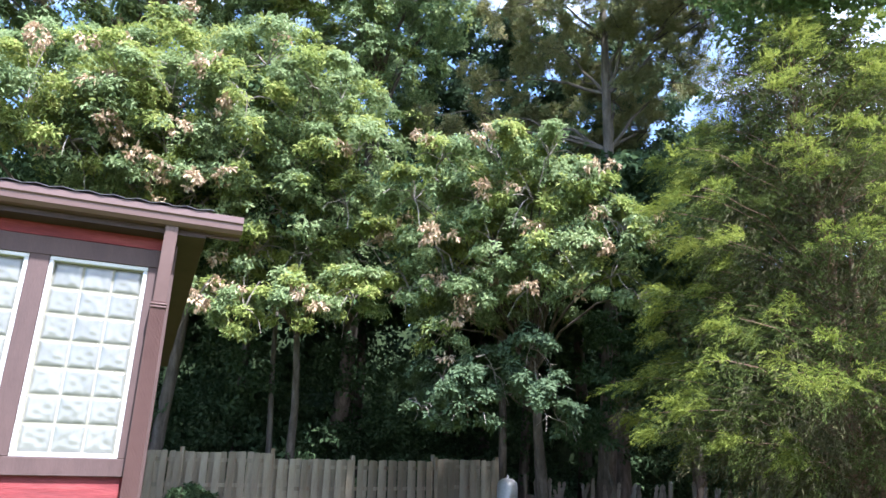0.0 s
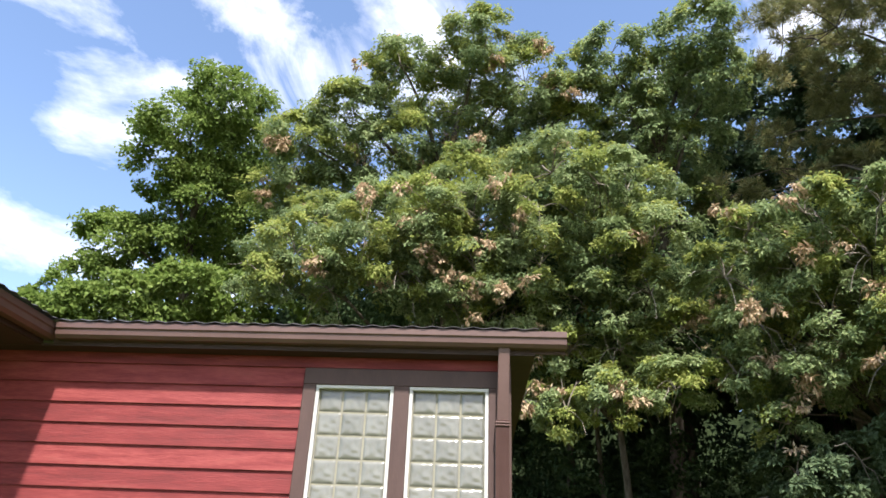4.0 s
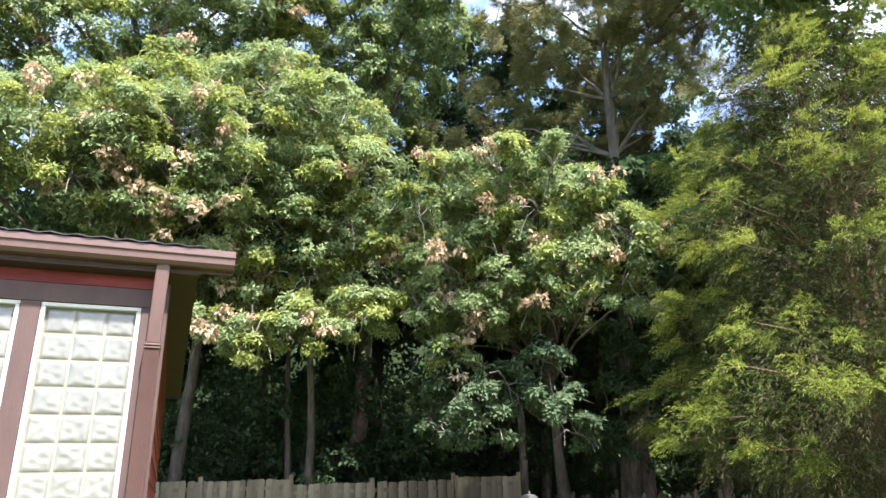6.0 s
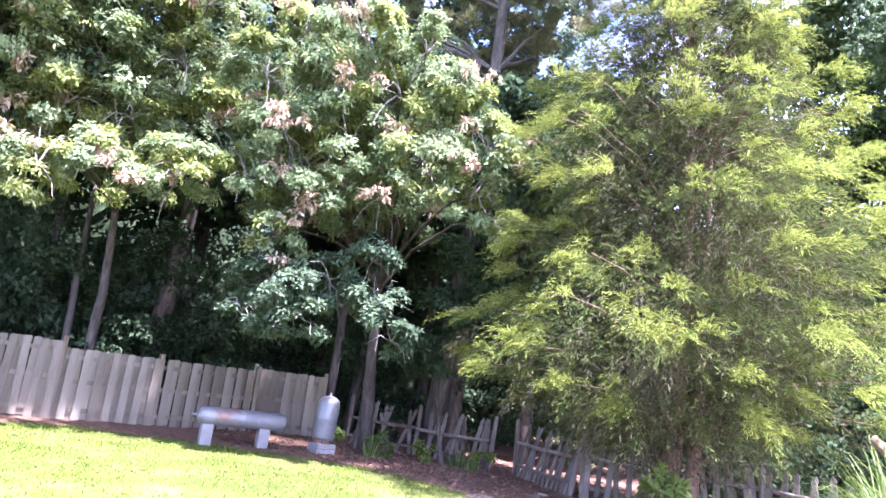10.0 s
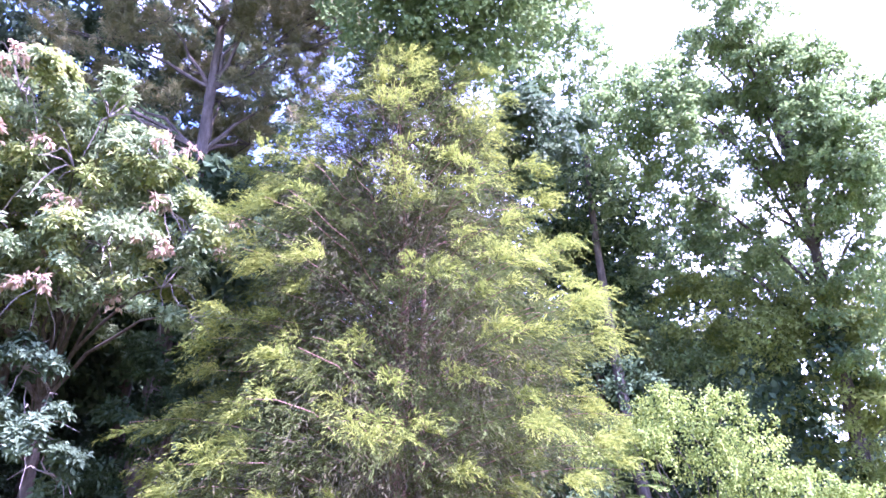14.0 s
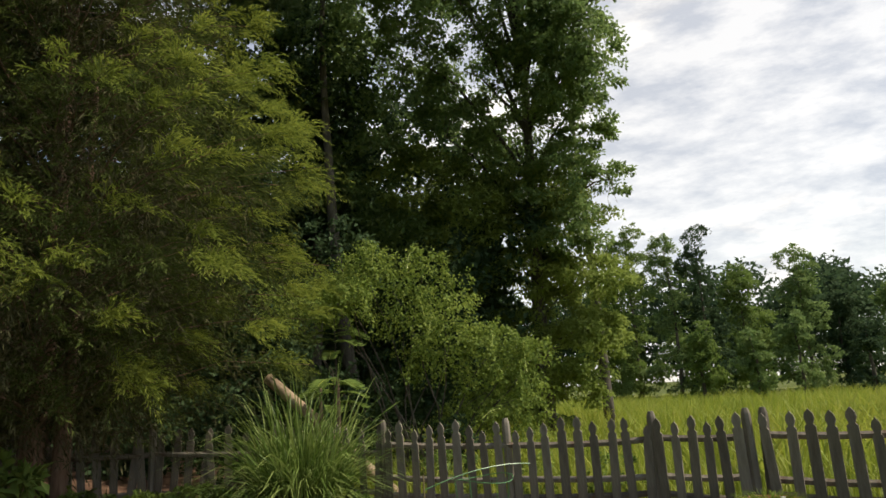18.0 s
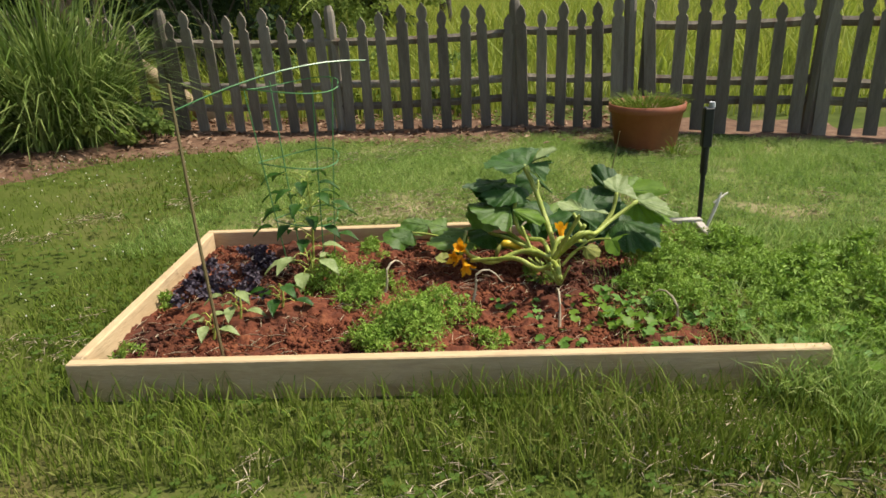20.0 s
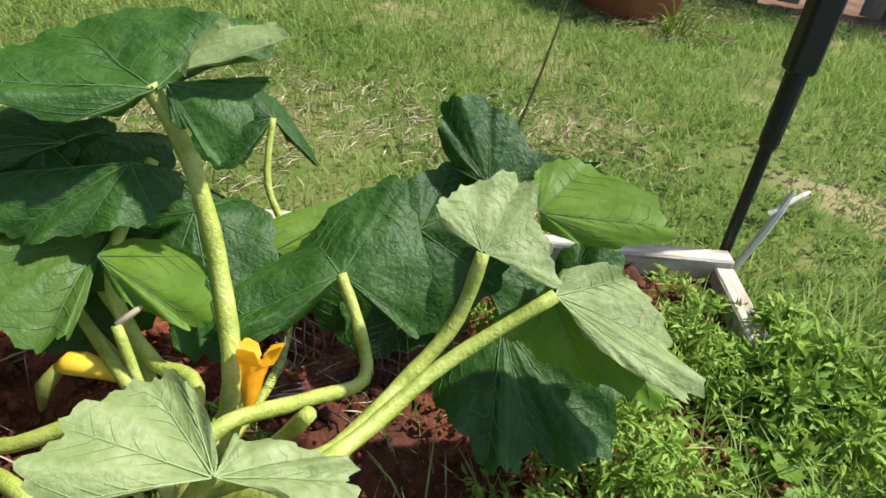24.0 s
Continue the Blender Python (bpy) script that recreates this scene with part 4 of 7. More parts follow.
def pine_tree(name, base, top, clumps, label, seed):
    rnd, rng = random.Random(seed), np.random.default_rng(seed)
    t = thing(name, base, 0, label, "tree")
    b = Vector(base)
    trunk = bend((0, 0, -0.1), Vector(top) - b, (0.3, 0.1, 0), 10, 0.03, rnd)
    part("trunk", tube(trunk, [0.24 * (1 - 0.075 * k) for k in range(11)], 10), M_BARK, t, smooth=True)
    for x, y, z, r in clumps:
        end = Vector((x, y, z)) - b
        k = min(10, max(5, int((end.z - 0.6) / (Vector(top) - b).z * 10)))
        part("limb", tube(bend(trunk[k], end, (0, 0, 0.15), 5, 0.08, rnd), [0.05, 0.045, 0.038, 0.03, 0.02, 0.012], 5, cap=False), M_BARK, t)
    puffs = []
    for x, y, z, r in clumps:
        c = Vector((x, y, z)) - b
        for _ in range(6):
            d = Vector((rnd.gauss(0, 1), rnd.gauss(0, 1), rnd.gauss(0, 0.55)))
            e = c + d * r * 0.55
            puffs.append((*e, r * rnd.uniform(0.28, 0.46)))
            part("twig", tube(bend(c, e, (0, 0, -0.06), 3, 0.05, rnd), [0.016, 0.014, 0.011, 0.008], 4, cap=False), M_BARK, t)
    p, out, _ = spray_points(puffs, 170, rng, 0.7, 0.2)
    n, k = len(p), 24
    ahead = unit(np.repeat(out * 0.7 + [0, 0, 0.25], k, 0) + rng.normal(size=(n * k, 3)) * 0.75)
    base_p = np.repeat(p, k, 0) + ahead * 0.02
    size = 0.19 * rng.uniform(0.7, 1.2, n * k)
    part("crown", leaf_mesh("crown", base_p, ahead, rng.normal(size=(n * k, 3)), size, np.full(n * k, 0.014), M_PINE, 0.1), None, t, "olive-brown needle tufts")
    return t


broadleaf("woodland_tree", (-16.8, 4.6, 0.7), (-15.6, 4.0, 13.5), DARK_OAK + PINE_BACK, 1500, 0.19, M_OAKSHADE, "tall dark tree behind the pine", 0.25, 34, limbs=False, wide=0.6)
pine_tree("pine_tree", (-11.6, 2.2, 0.5), (-9.6, 1.9, 15.5), PINE + PINE_SIDE, "tall pine with olive needle tufts and bare limbs", 33)


def plumes(name, root, aim, length, count, size, mat, rng, droop=0.5, spread=0.75):
    """Feathery sprays: small scale-leaved twigs set along an axis that bows down towards its tip."""
    n = len(root)
    q = np.linspace(0.05, 1, count)[None, :, None]
    ln = length[:, None, None]
    axis0 = aim[:, None] + np.array((0, 0, -1.0)) * droop * 2 * q
    line = root[:, None] + aim[:, None] * ln * q + np.array((0, 0, -droop)) * ln * q * q
    side = unit(np.cross(aim, rng.normal(size=(n, 3))))[:, None]
    sgn = np.where(np.arange(count) % 2, 1.0, -1.0)[None, :, None]
    ahead = unit(axis0) + side * sgn * spread * (1.1 - q) + rng.normal(size=(n, count, 3)) * 0.24
    line = line + side * sgn * ln * 0.16 * np.sin(q * 3.0) * rng.uniform(0.2, 1.0, (n, count, 1)) + rng.normal(size=line.shape) * 0.012
    sz = (size * rng.uniform(0.55, 1.2, (n, count)) * (1.15 - 0.4 * q[..., 0])).ravel()
    m = n * count
    return leaf_mesh(name, line.reshape(-1, 3), ahead.reshape(-1, 3), rng.normal(size=(m, 3)) * 0.7 + [0, 0, 0.7], sz, sz * 0.15, mat, 0.1)


def cedar_tree(name, base, height, label, seed):
    """A red-cedar: a dense cone of feathery plumes in overlapping tiers over brown inner twigs."""
    rnd, rng = random.Random(seed), np.random.default_rng(seed)
    t = thing(name, base, 0, label, "tree")
    part("trunk", tube(bend((0, 0, -0.1), (0.25, 0.0, height), (0.1, 0, 0), 10, 0.02, rnd), [0.16 * (1 - 0.09 * k) for k in range(11)], 10), M_BARKR, t, "reddish shredding bark", smooth=True)
    part("trunk", tube(bend((0.28, 0.12, -0.1), (0.5, 0.2, height * 0.6), (0.05, 0, 0), 8, 0.02, rnd), [0.11 * (1 - 0.1 * k) for k in range(9)], 8), M_BARKR, t, "second reddish stem", smooth=True)
    rise = ([0.1, 0.17, 0.28, 0.4, 0.55, 0.7, 0.82, 0.92, 1.0], [2.2, 3.1, 3.55, 3.5, 3.1, 2.5, 1.9, 1.1, 0.25])
    root, aim, inner, iaim, low, laim = [], [], [], [], [], []
    boughs = 225
    for k in range(boughs):
        s = (k + rnd.random()) / boughs
        z = 1.5 + (height - 1.55) * s ** 1.08
        full = np.interp(z / height, *rise)
        a = k * 2.39996 + rnd.uniform(-0.5, 0.5)
        reach = full * (0.86 + 0.2 * noise.noise((math.cos(a) * 1.6, math.sin(a) * 1.6, z * 1.1)) + rnd.uniform(-0.24, 0.1))
        d = np.array((math.cos(a), math.sin(a), 0.0))
        up = 0.5 - 0.62 * (1 - z / height)
        tip = d * reach + [0.1, 0, z + up * reach * 0.5]
        start = Vector((0.08, 0, max(0.9, z - 0.22 * reach)))
        pts = bend(start, tip, (0, 0, 0.1 * reach), 6, 0.05, rnd)
        part("limb", tube(pts, [0.016 * (1 - 0.14 * j) for j in range(7)], 4, cap=False), M_BARKR, t)
        cross = np.array((-d[1], d[0], 0.0))
        # a flat fan of side twigs round the limb's outer half; plumes rise from its upper face and hang below
        fan = 0.16 + 0.13 * reach
        m = int(32 * (0.35 + 0.65 * min(reach, 3.4)))
        f = rng.uniform(-0.28, 1, (m, 1))
        f = np.where(f > 0, np.abs(f) ** 0.72, f)
        w = rng.normal(size=(m, 1)) * fan * (1.15 - 0.8 * f)
        ridge = np.array(start)[None] + (tip - np.array(start))[None] * (0.42 + 0.58 * f) + np.array((0, 0, 0.36)) * reach * (0.42 + 0.58 * f) * (0.58 - 0.58 * f)
        h = rng.normal(size=(m, 1)) * 0.07
        p = ridge + cross * w + np.array((0, 0, 1.0)) * (h - 0.3 * np.abs(w) ** 1.3)
        o = unit(d * (0.45 + 0.6 * f) + cross * (w / fan) * 0.9 + np.array((0, 0, 1.0)) * (0.3 + 2.5 * h) + rng.normal(size=(m, 3)) * 0.22)
        # outer and upper plumes take the lighter colour, standing for sun on the boughs
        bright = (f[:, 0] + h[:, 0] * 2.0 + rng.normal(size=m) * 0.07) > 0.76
        # the bright plumes stand in tufts of several that part from one twig
        tuft = p[bright][rng.integers(0, max(1, bright.sum() // 5), bright.sum())] if bright.any() else p[bright]
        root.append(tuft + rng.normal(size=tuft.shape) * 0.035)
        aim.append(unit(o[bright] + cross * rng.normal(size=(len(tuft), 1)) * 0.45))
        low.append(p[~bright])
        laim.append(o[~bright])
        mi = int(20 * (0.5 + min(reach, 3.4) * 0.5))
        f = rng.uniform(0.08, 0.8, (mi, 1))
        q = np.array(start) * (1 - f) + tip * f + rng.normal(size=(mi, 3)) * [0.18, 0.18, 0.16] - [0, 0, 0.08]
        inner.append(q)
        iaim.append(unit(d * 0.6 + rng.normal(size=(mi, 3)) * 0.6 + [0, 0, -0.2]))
    for nm, rp, ra, mat, ln, cnt, size, lab in (("tip_foliage", root, aim, M_CEDARTIP, 0.42, 38, 0.085, "yellow-green growing tips, sunlight on the boughs put into their colour"),
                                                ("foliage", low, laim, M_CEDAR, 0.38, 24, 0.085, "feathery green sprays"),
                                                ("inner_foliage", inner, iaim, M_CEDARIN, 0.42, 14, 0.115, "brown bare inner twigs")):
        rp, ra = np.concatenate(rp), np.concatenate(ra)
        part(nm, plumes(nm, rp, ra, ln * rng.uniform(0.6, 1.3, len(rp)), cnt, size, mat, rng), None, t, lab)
    return t


cedar_tree("cedar_tree", (-5.1, 2.8, 0.2), 9.5, "large conical red-cedar with drooping yellow-green sprays", 41)


def woods(name, places, label, seed, dens=330, length=0.3, mat=None):
    rng = np.random.default_rng(seed)
    ob = part(name, crown_mesh(name, places, dens, length, mat or M_DARK, rng, 0.6, 1.0), None, None)
    return tagged(ob, label, "woodland", kind="stuff")


wr = random.Random(50)
# foliage added within the oak crowns to keep sun off the undergrowth
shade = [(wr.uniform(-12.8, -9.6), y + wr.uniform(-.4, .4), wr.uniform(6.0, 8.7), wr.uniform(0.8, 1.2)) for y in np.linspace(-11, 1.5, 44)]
# its dark leaf colour also stands for the crowns' inner shade
woods("shading_canopy", shade, "added oak foliage that shades the undergrowth, inner shade put into dark leaves", 54, 600, 0.15)
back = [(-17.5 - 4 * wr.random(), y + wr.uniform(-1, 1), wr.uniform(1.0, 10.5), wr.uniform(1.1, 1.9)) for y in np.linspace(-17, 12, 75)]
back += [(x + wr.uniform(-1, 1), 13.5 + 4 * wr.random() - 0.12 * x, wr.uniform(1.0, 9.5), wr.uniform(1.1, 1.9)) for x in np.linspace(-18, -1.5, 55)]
# mostly hidden leaf roof, added to darken the wood beneath it
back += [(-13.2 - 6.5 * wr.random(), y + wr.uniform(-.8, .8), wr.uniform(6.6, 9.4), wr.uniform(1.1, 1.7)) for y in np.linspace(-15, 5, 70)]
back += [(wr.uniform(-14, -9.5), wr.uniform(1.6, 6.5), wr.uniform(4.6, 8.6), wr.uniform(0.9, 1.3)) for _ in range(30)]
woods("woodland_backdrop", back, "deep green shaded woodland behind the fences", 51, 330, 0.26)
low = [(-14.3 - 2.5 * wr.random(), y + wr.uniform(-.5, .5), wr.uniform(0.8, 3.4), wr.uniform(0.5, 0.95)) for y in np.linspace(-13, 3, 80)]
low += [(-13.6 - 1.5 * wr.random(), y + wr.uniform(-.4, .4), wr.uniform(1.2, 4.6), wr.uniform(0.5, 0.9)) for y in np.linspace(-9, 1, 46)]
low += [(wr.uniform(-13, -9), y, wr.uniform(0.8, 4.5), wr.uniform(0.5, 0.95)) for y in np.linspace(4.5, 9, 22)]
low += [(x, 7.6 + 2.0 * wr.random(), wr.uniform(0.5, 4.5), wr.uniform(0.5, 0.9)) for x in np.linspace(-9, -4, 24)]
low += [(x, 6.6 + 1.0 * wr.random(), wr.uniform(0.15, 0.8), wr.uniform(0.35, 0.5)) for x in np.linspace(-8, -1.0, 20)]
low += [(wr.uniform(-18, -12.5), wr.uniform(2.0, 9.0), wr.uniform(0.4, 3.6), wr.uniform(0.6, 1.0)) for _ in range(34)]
# dark clumps placed to fill the black shade behind the left pickets
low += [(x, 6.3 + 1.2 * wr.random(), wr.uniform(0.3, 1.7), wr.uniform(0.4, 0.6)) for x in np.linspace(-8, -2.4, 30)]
woods("undergrowth", low, "undergrowth with the wood's shade put into its dark leaves", 52, 700, 0.13)

for k, (x, y, h, r) in enumerate([(-13.65, -5.25, 7.5, 0.085), (-13.5, -7.98, 9, 0.17), (-13.6, 0.5, 9, 0.12), (-18.5, -2.6, 10, 0.13), (-15.0, 1.6, 11, 0.16), (-12.6, 3.4, 9, 0.22), (-11.2, 4.6, 9, 0.17), (-16.5, -6.2, 11, 0.14), (-10.0, 5.4, 8, 0.14),
                                   (-17.0, 0.0, 12, 0.16), (-14.5, 4.6, 10, 0.13), (-8.6, 9.0, 10, 0.16)]):
    z = ground_z(x, y)
    tr = thing("woodland_tree", (x, y, z), 0, "bare grey trunk in the shaded wood", "tree", "trunks in the wood")
    lean = (wr.uniform(-.5, .5), wr.uniform(-.5, .5), h)
    part("trunk", tube(bend((0, 0, -0.1), lean, (wr.uniform(-.15, .15), wr.uniform(-.15, .15), 0), 7, 0.02, wr), [r * (1 - 0.08 * j) for j in range(8)], 9), M_BARK, tr, smooth=True)
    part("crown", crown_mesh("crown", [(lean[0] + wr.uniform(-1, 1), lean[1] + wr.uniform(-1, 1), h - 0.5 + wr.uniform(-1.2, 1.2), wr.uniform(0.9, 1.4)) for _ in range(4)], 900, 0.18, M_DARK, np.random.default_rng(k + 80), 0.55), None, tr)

fr = random.Random(60)
for k, (x, y, h, w) in enumerate([(1.5, 47, 12.5, 2.2), (4.0, 45, 11.4, 2.1), (6.0, 44, 11.2, 1.6), (8.6, 46, 8.8, 2.0), (11.7, 43, 8.9, 1.7), (14.2, 45, 6.5, 1.9), (16.8, 42, 6.6, 2.0), (19.6, 44, 7.4, 2.2), (23, 43, 8.0, 2.4), (27, 45, 9, 2.6), (31, 44, 8.5, 2.6), (36, 46, 9.5, 3), (-1, 46, 9, 2.2), (9.9, 38, 4.6, 1.2), (13.2, 37, 4.2, 1.1), (5.0, 38, 4.4, 1.3), (7.4, 36, 3.8, 1.0)]):
    cl = []
    for j in range(17):
        s = (j + 0.5) / 17
        ww = w * (1.05 - 0.75 * s ** 1.6)
        cl.append((x + fr.uniform(-.75, .75) * ww, y + fr.uniform(-.6, .6) * ww, 0.5 + (h - 0.9) * s + fr.uniform(-.3, .3), w * fr.uniform(0.36, 0.6)))
    broadleaf("field_edge_tree", (x, y, 0.0), (x, y, h * 0.9), cl, 900, 0.165, M_LITWOOD if k % 3 == 1 else M_DARK if k % 3 else M_BRIGHT, "green tree on the far side of the meadow", 0.14, 61 + k, limbs=False, wide=0.6, group="trees along the meadow")
ridge = [(x + fr.uniform(-2, 2), 62 + fr.uniform(-4, 8), fr.uniform(1.5, 9.5), fr.uniform(2.2, 3.6)) for x in np.linspace(-40, 75, 110)]
woods("far_woods", ridge, "dark green tree line beyond the meadow", 53, 90, 0.55)


def shade_sheet(name, line, height, label, seed):
    """A near-black uneven sheet far behind the trees, standing for the wood's shade."""
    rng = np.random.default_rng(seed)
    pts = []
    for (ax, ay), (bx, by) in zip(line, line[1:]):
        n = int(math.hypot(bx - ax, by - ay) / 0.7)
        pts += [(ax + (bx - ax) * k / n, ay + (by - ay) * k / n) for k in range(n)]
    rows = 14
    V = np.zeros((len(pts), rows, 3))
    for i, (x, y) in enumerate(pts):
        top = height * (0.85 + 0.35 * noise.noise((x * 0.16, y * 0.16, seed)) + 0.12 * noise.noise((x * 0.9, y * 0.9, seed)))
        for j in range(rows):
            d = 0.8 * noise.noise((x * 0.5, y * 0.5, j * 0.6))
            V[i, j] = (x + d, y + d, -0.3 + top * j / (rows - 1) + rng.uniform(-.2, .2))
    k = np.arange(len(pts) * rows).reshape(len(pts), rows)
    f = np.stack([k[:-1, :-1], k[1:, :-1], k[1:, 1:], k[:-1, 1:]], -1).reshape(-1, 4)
    ob = part(name, soup(name, V.reshape(-1, 3), f, M_WOODSHADE), None, None)
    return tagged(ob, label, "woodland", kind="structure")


shade_sheet("backdrop", [(-22, -34), (-25, -20), (-24.5, 0), (-23, 10), (-17, 17), (-8, 20.5), (-2.2, 21.5)], 11.5, "near-black sheet standing for the shade deep in the wood", 3)
br = random.Random(77)
for k, (x, y, h) in enumerate([(-17.5, 1.5, 13.5), (-16.5, 5.5, 13.0), (-13.5, 9.5, 13.0), (-18.5, -2.5, 13.5), (-10.0, 12.0, 12.0), (-7.0, 13.5, 12.5)]):
    cl = [(x + br.uniform(-1.6, 1.6), y + br.uniform(-1.8, 1.8), h * br.uniform(0.45, 1.0), br.uniform(1.1, 1.6)) for _ in range(14)]
    broadleaf("woodland_tree", (x, y, ground_z(x, y)), (x, y, h * 0.95), cl, 650, 0.2, M_DARK, "tall dark tree deep in the wood", 0.2, 180 + k, limbs=False, wide=0.6, group="trees deep in the wood")


# ---- fences ----
def picket_mesh(height, width=0.092, thick=0.021):
    """A picket with a spade-shaped head."""
    w = width / 2
    shape = [(-w, 0), (w, 0), (w, height - 0.17), (w * 0.55, height - 0.145), (w * 0.95, height - 0.09), (w * 0.75, height - 0.045), (0, height), (-w * 0.75, height - 0.045), (-w * 0.95, height - 0.09), (-w * 0.55, height - 0.145), (-w, height - 0.17)]
    bm = bmesh.new()
    a = [bm.verts.new((x, -thick / 2, z)) for x, z in shape]
    b = [bm.verts.new((x, thick / 2, z)) for x, z in shape]
    bm.faces.new(a)
    bm.faces.new(list(reversed(b)))
    for k in range(len(a)):
        bm.faces.new((a[k], b[k], b[(k + 1) % len(a)], a[(k + 1) % len(a)]))
    return bm


PICKETS = [mesh_of("picket", picket_mesh(h, w), M_OLDWOOD) for h, w in ((1.03, 0.092), (1.07, 0.098), (0.97, 0.086), (1.04, 0.09))]
POST_MESH = mesh_of("post", tube([(0, 0, -0.2), (0, 0, 1.02), (0, 0, 1.06), (0, 0, 1.11)], [0.05, 0.048, 0.045, 0.028], 8), M_OLDWOOD)


def picket_fence(name, line, label, seed, lean=2.0, pitch=0.16, gaps=0.0, rails=(0.28, 0.8), tilt=0.0):
    """Pickets nailed to two round rails between posts along a line of ground places."""
    rnd = random.Random(seed)
    t = thing(name, (*line[0], ground_z(*line[0])), 0, label, "fence", "picket fence")
    org = Vector((*line[0], ground_z(*line[0])))
    for (ax, ay), (bx, by) in zip(line, line[1:]):
        a, b = Vector((ax, ay, ground_z(ax, ay))) - org, Vector((bx, by, ground_z(bx, by))) - org
        run = b - a
        turn = math.degrees(math.atan2(run.y, run.x))
        front = Vector((run.y, -run.x, 0)).normalized() * (0.05 if run.x > 0 else -0.05)
        put("post", POST_MESH, t, Matrix.Translation(a) @ pose(0, 0, 0, rnd.uniform(-2, 2) + tilt * 0.6, rnd.uniform(-2, 2), turn))
        for z in rails:
            part("rail", tube(bend(a + Vector((0, 0, z + rnd.uniform(-.02, .02))), b + Vector((0, 0, z + rnd.uniform(-.03, .02))), (0, 0, -0.02), 4, 0.006, rnd), [0.036] * 5, 6), M_OLDWOOD, t)
        n = int(run.length / pitch)
        for k in range(n):
            if rnd.random() < gaps:
                continue
            s = (k + 0.5) / n
            p = a + run * s + front + Vector((0, 0, 0.02 + rnd.uniform(-0.015, 0.02)))
            put("picket", PICKETS[rnd.randrange(4)], t, Matrix.Translation(p) @ pose(0, 0, 0, rnd.uniform(-1, 1.5) + tilt, rnd.gauss(0, lean), turn + rnd.uniform(-3, 3)))
    put("post", POST_MESH, t, Matrix.Translation(b) @ pose(0, 0, 0, 0, 0, turn))
    return t


picket_fence("picket_fence", [(2.62, 3.98), (1.7, 4.27), (0.12, 4.33), (-1.45, 4.45)], "weathered grey picket fence with spade-topped pickets", 71, 1.2, rails=(0.26, 0.44, 0.82))
picket_fence("picket_fence", [(-1.45, 4.45), (-2.9, 4.5), (-4.4, 4.0)], "leaning grey picket fence behind the grass clump", 72, 3.0, rails=(0.26, 0.72), tilt=3)
picket_fence("picket_fence", [(-4.4, 4.0), (-5.65, 3.15), (-6.7, 2.55)], "leaning grey picket fence under the cedar", 73, 4.0, rails=(0.26, 0.72), tilt=4)
picket_fence("picket_fence", [(-7.0, 2.55), (-9.1, 2.9)], "collapsing picket fence beside the wood", 74, 9.0, rails=(0.26, 0.68), tilt=14)
picket_fence("picket_fence", [(-9.6, 2.6), (-11.2, 1.7), (-12.6, 0.7)], "low broken picket fence at the edge of the wood", 75, 11.0, gaps=0.12, rails=(0.2, 0.6), tilt=16)
picket_fence("picket_gate", [(2.74, 3.98), (3.9, 3.5), (5.3, 2.95), (7.0, 2.2)], "grey picket gate and fence panel leaning away", 76, 1.5, rails=(0.3, 0.44, 0.86), tilt=2)



def board_mesh(h, w):
    s = 0.025
    shape = [(-w / 2, 0), (w / 2, 0), (w / 2, h - s), (w / 2 - s, h), (-w / 2 + s, h), (-w / 2, h - s)]
    bm = bmesh.new()
    a = [bm.verts.new((x, -0.009, z)) for x, z in shape]
    b = [bm.verts.new((x, 0.009, z)) for x, z in shape]
    bm.faces.new(a)
    bm.faces.new(list(reversed(b)))
    for k in range(6):
        bm.faces.new((a[k], b[k], b[(k + 1) % 6], a[(k + 1) % 6]))
    return bm


BOARDS = {h: mesh_of("board", board_mesh(h, 0.14), M_BOARD) for h in (1.42, 1.3, 1.36, 1.5)}


def board_panel(a, b, h, label, seed, pitch=0.25):
    """A shadowbox panel: boards by turns on both sides of three rails, a post at each end."""
    rnd = random.Random(seed)
    org = Vector((a[0], a[1], ground_z(*a)))
    t = thing("board_fence", org, 0, label, "fence", "board fence panels")
    end = Vector((b[0], b[1], ground_z(*b))) - org
    turn = math.degrees(math.atan2(end.y, end.x))
    m = pose(0, 0, 0, 0, 0, turn)
    ln = math.hypot(end.x, end.y)
    slope = end.z / ln
    for x in (0, ln):
        part("post", box(x - 0.045, -0.045, -0.2 + slope * x, x + 0.045, 0.045, h + 0.12 + slope * x, 0.006, turn=m), M_BOARD, t)
    for z in (0.2, h * 0.55, h - 0.14):
        r = bmesh.new()
        box(0.05, -0.018, z - 0.04, ln - 0.05, 0.018, z + 0.04, bm=r)
        bmesh.ops.transform(r, matrix=m @ Matrix(((1, 0, 0, 0), (0, 1, 0, 0), (slope, 0, 1, 0), (0, 0, 0, 1))), verts=r.verts)
        part("rail", r, M_BOARD, t)
    n = int(ln / pitch * 2)
    for k in range(n):
        x = (k + 0.5) * ln / n
        put("board", BOARDS[h], t, m @ Matrix.Translation((x, -0.045 if k % 2 else 0.045, 0.03 + slope * x + rnd.uniform(-.015, .015))) @ pose(0, 0, 0, 0, rnd.gauss(0, 0.6), 0))


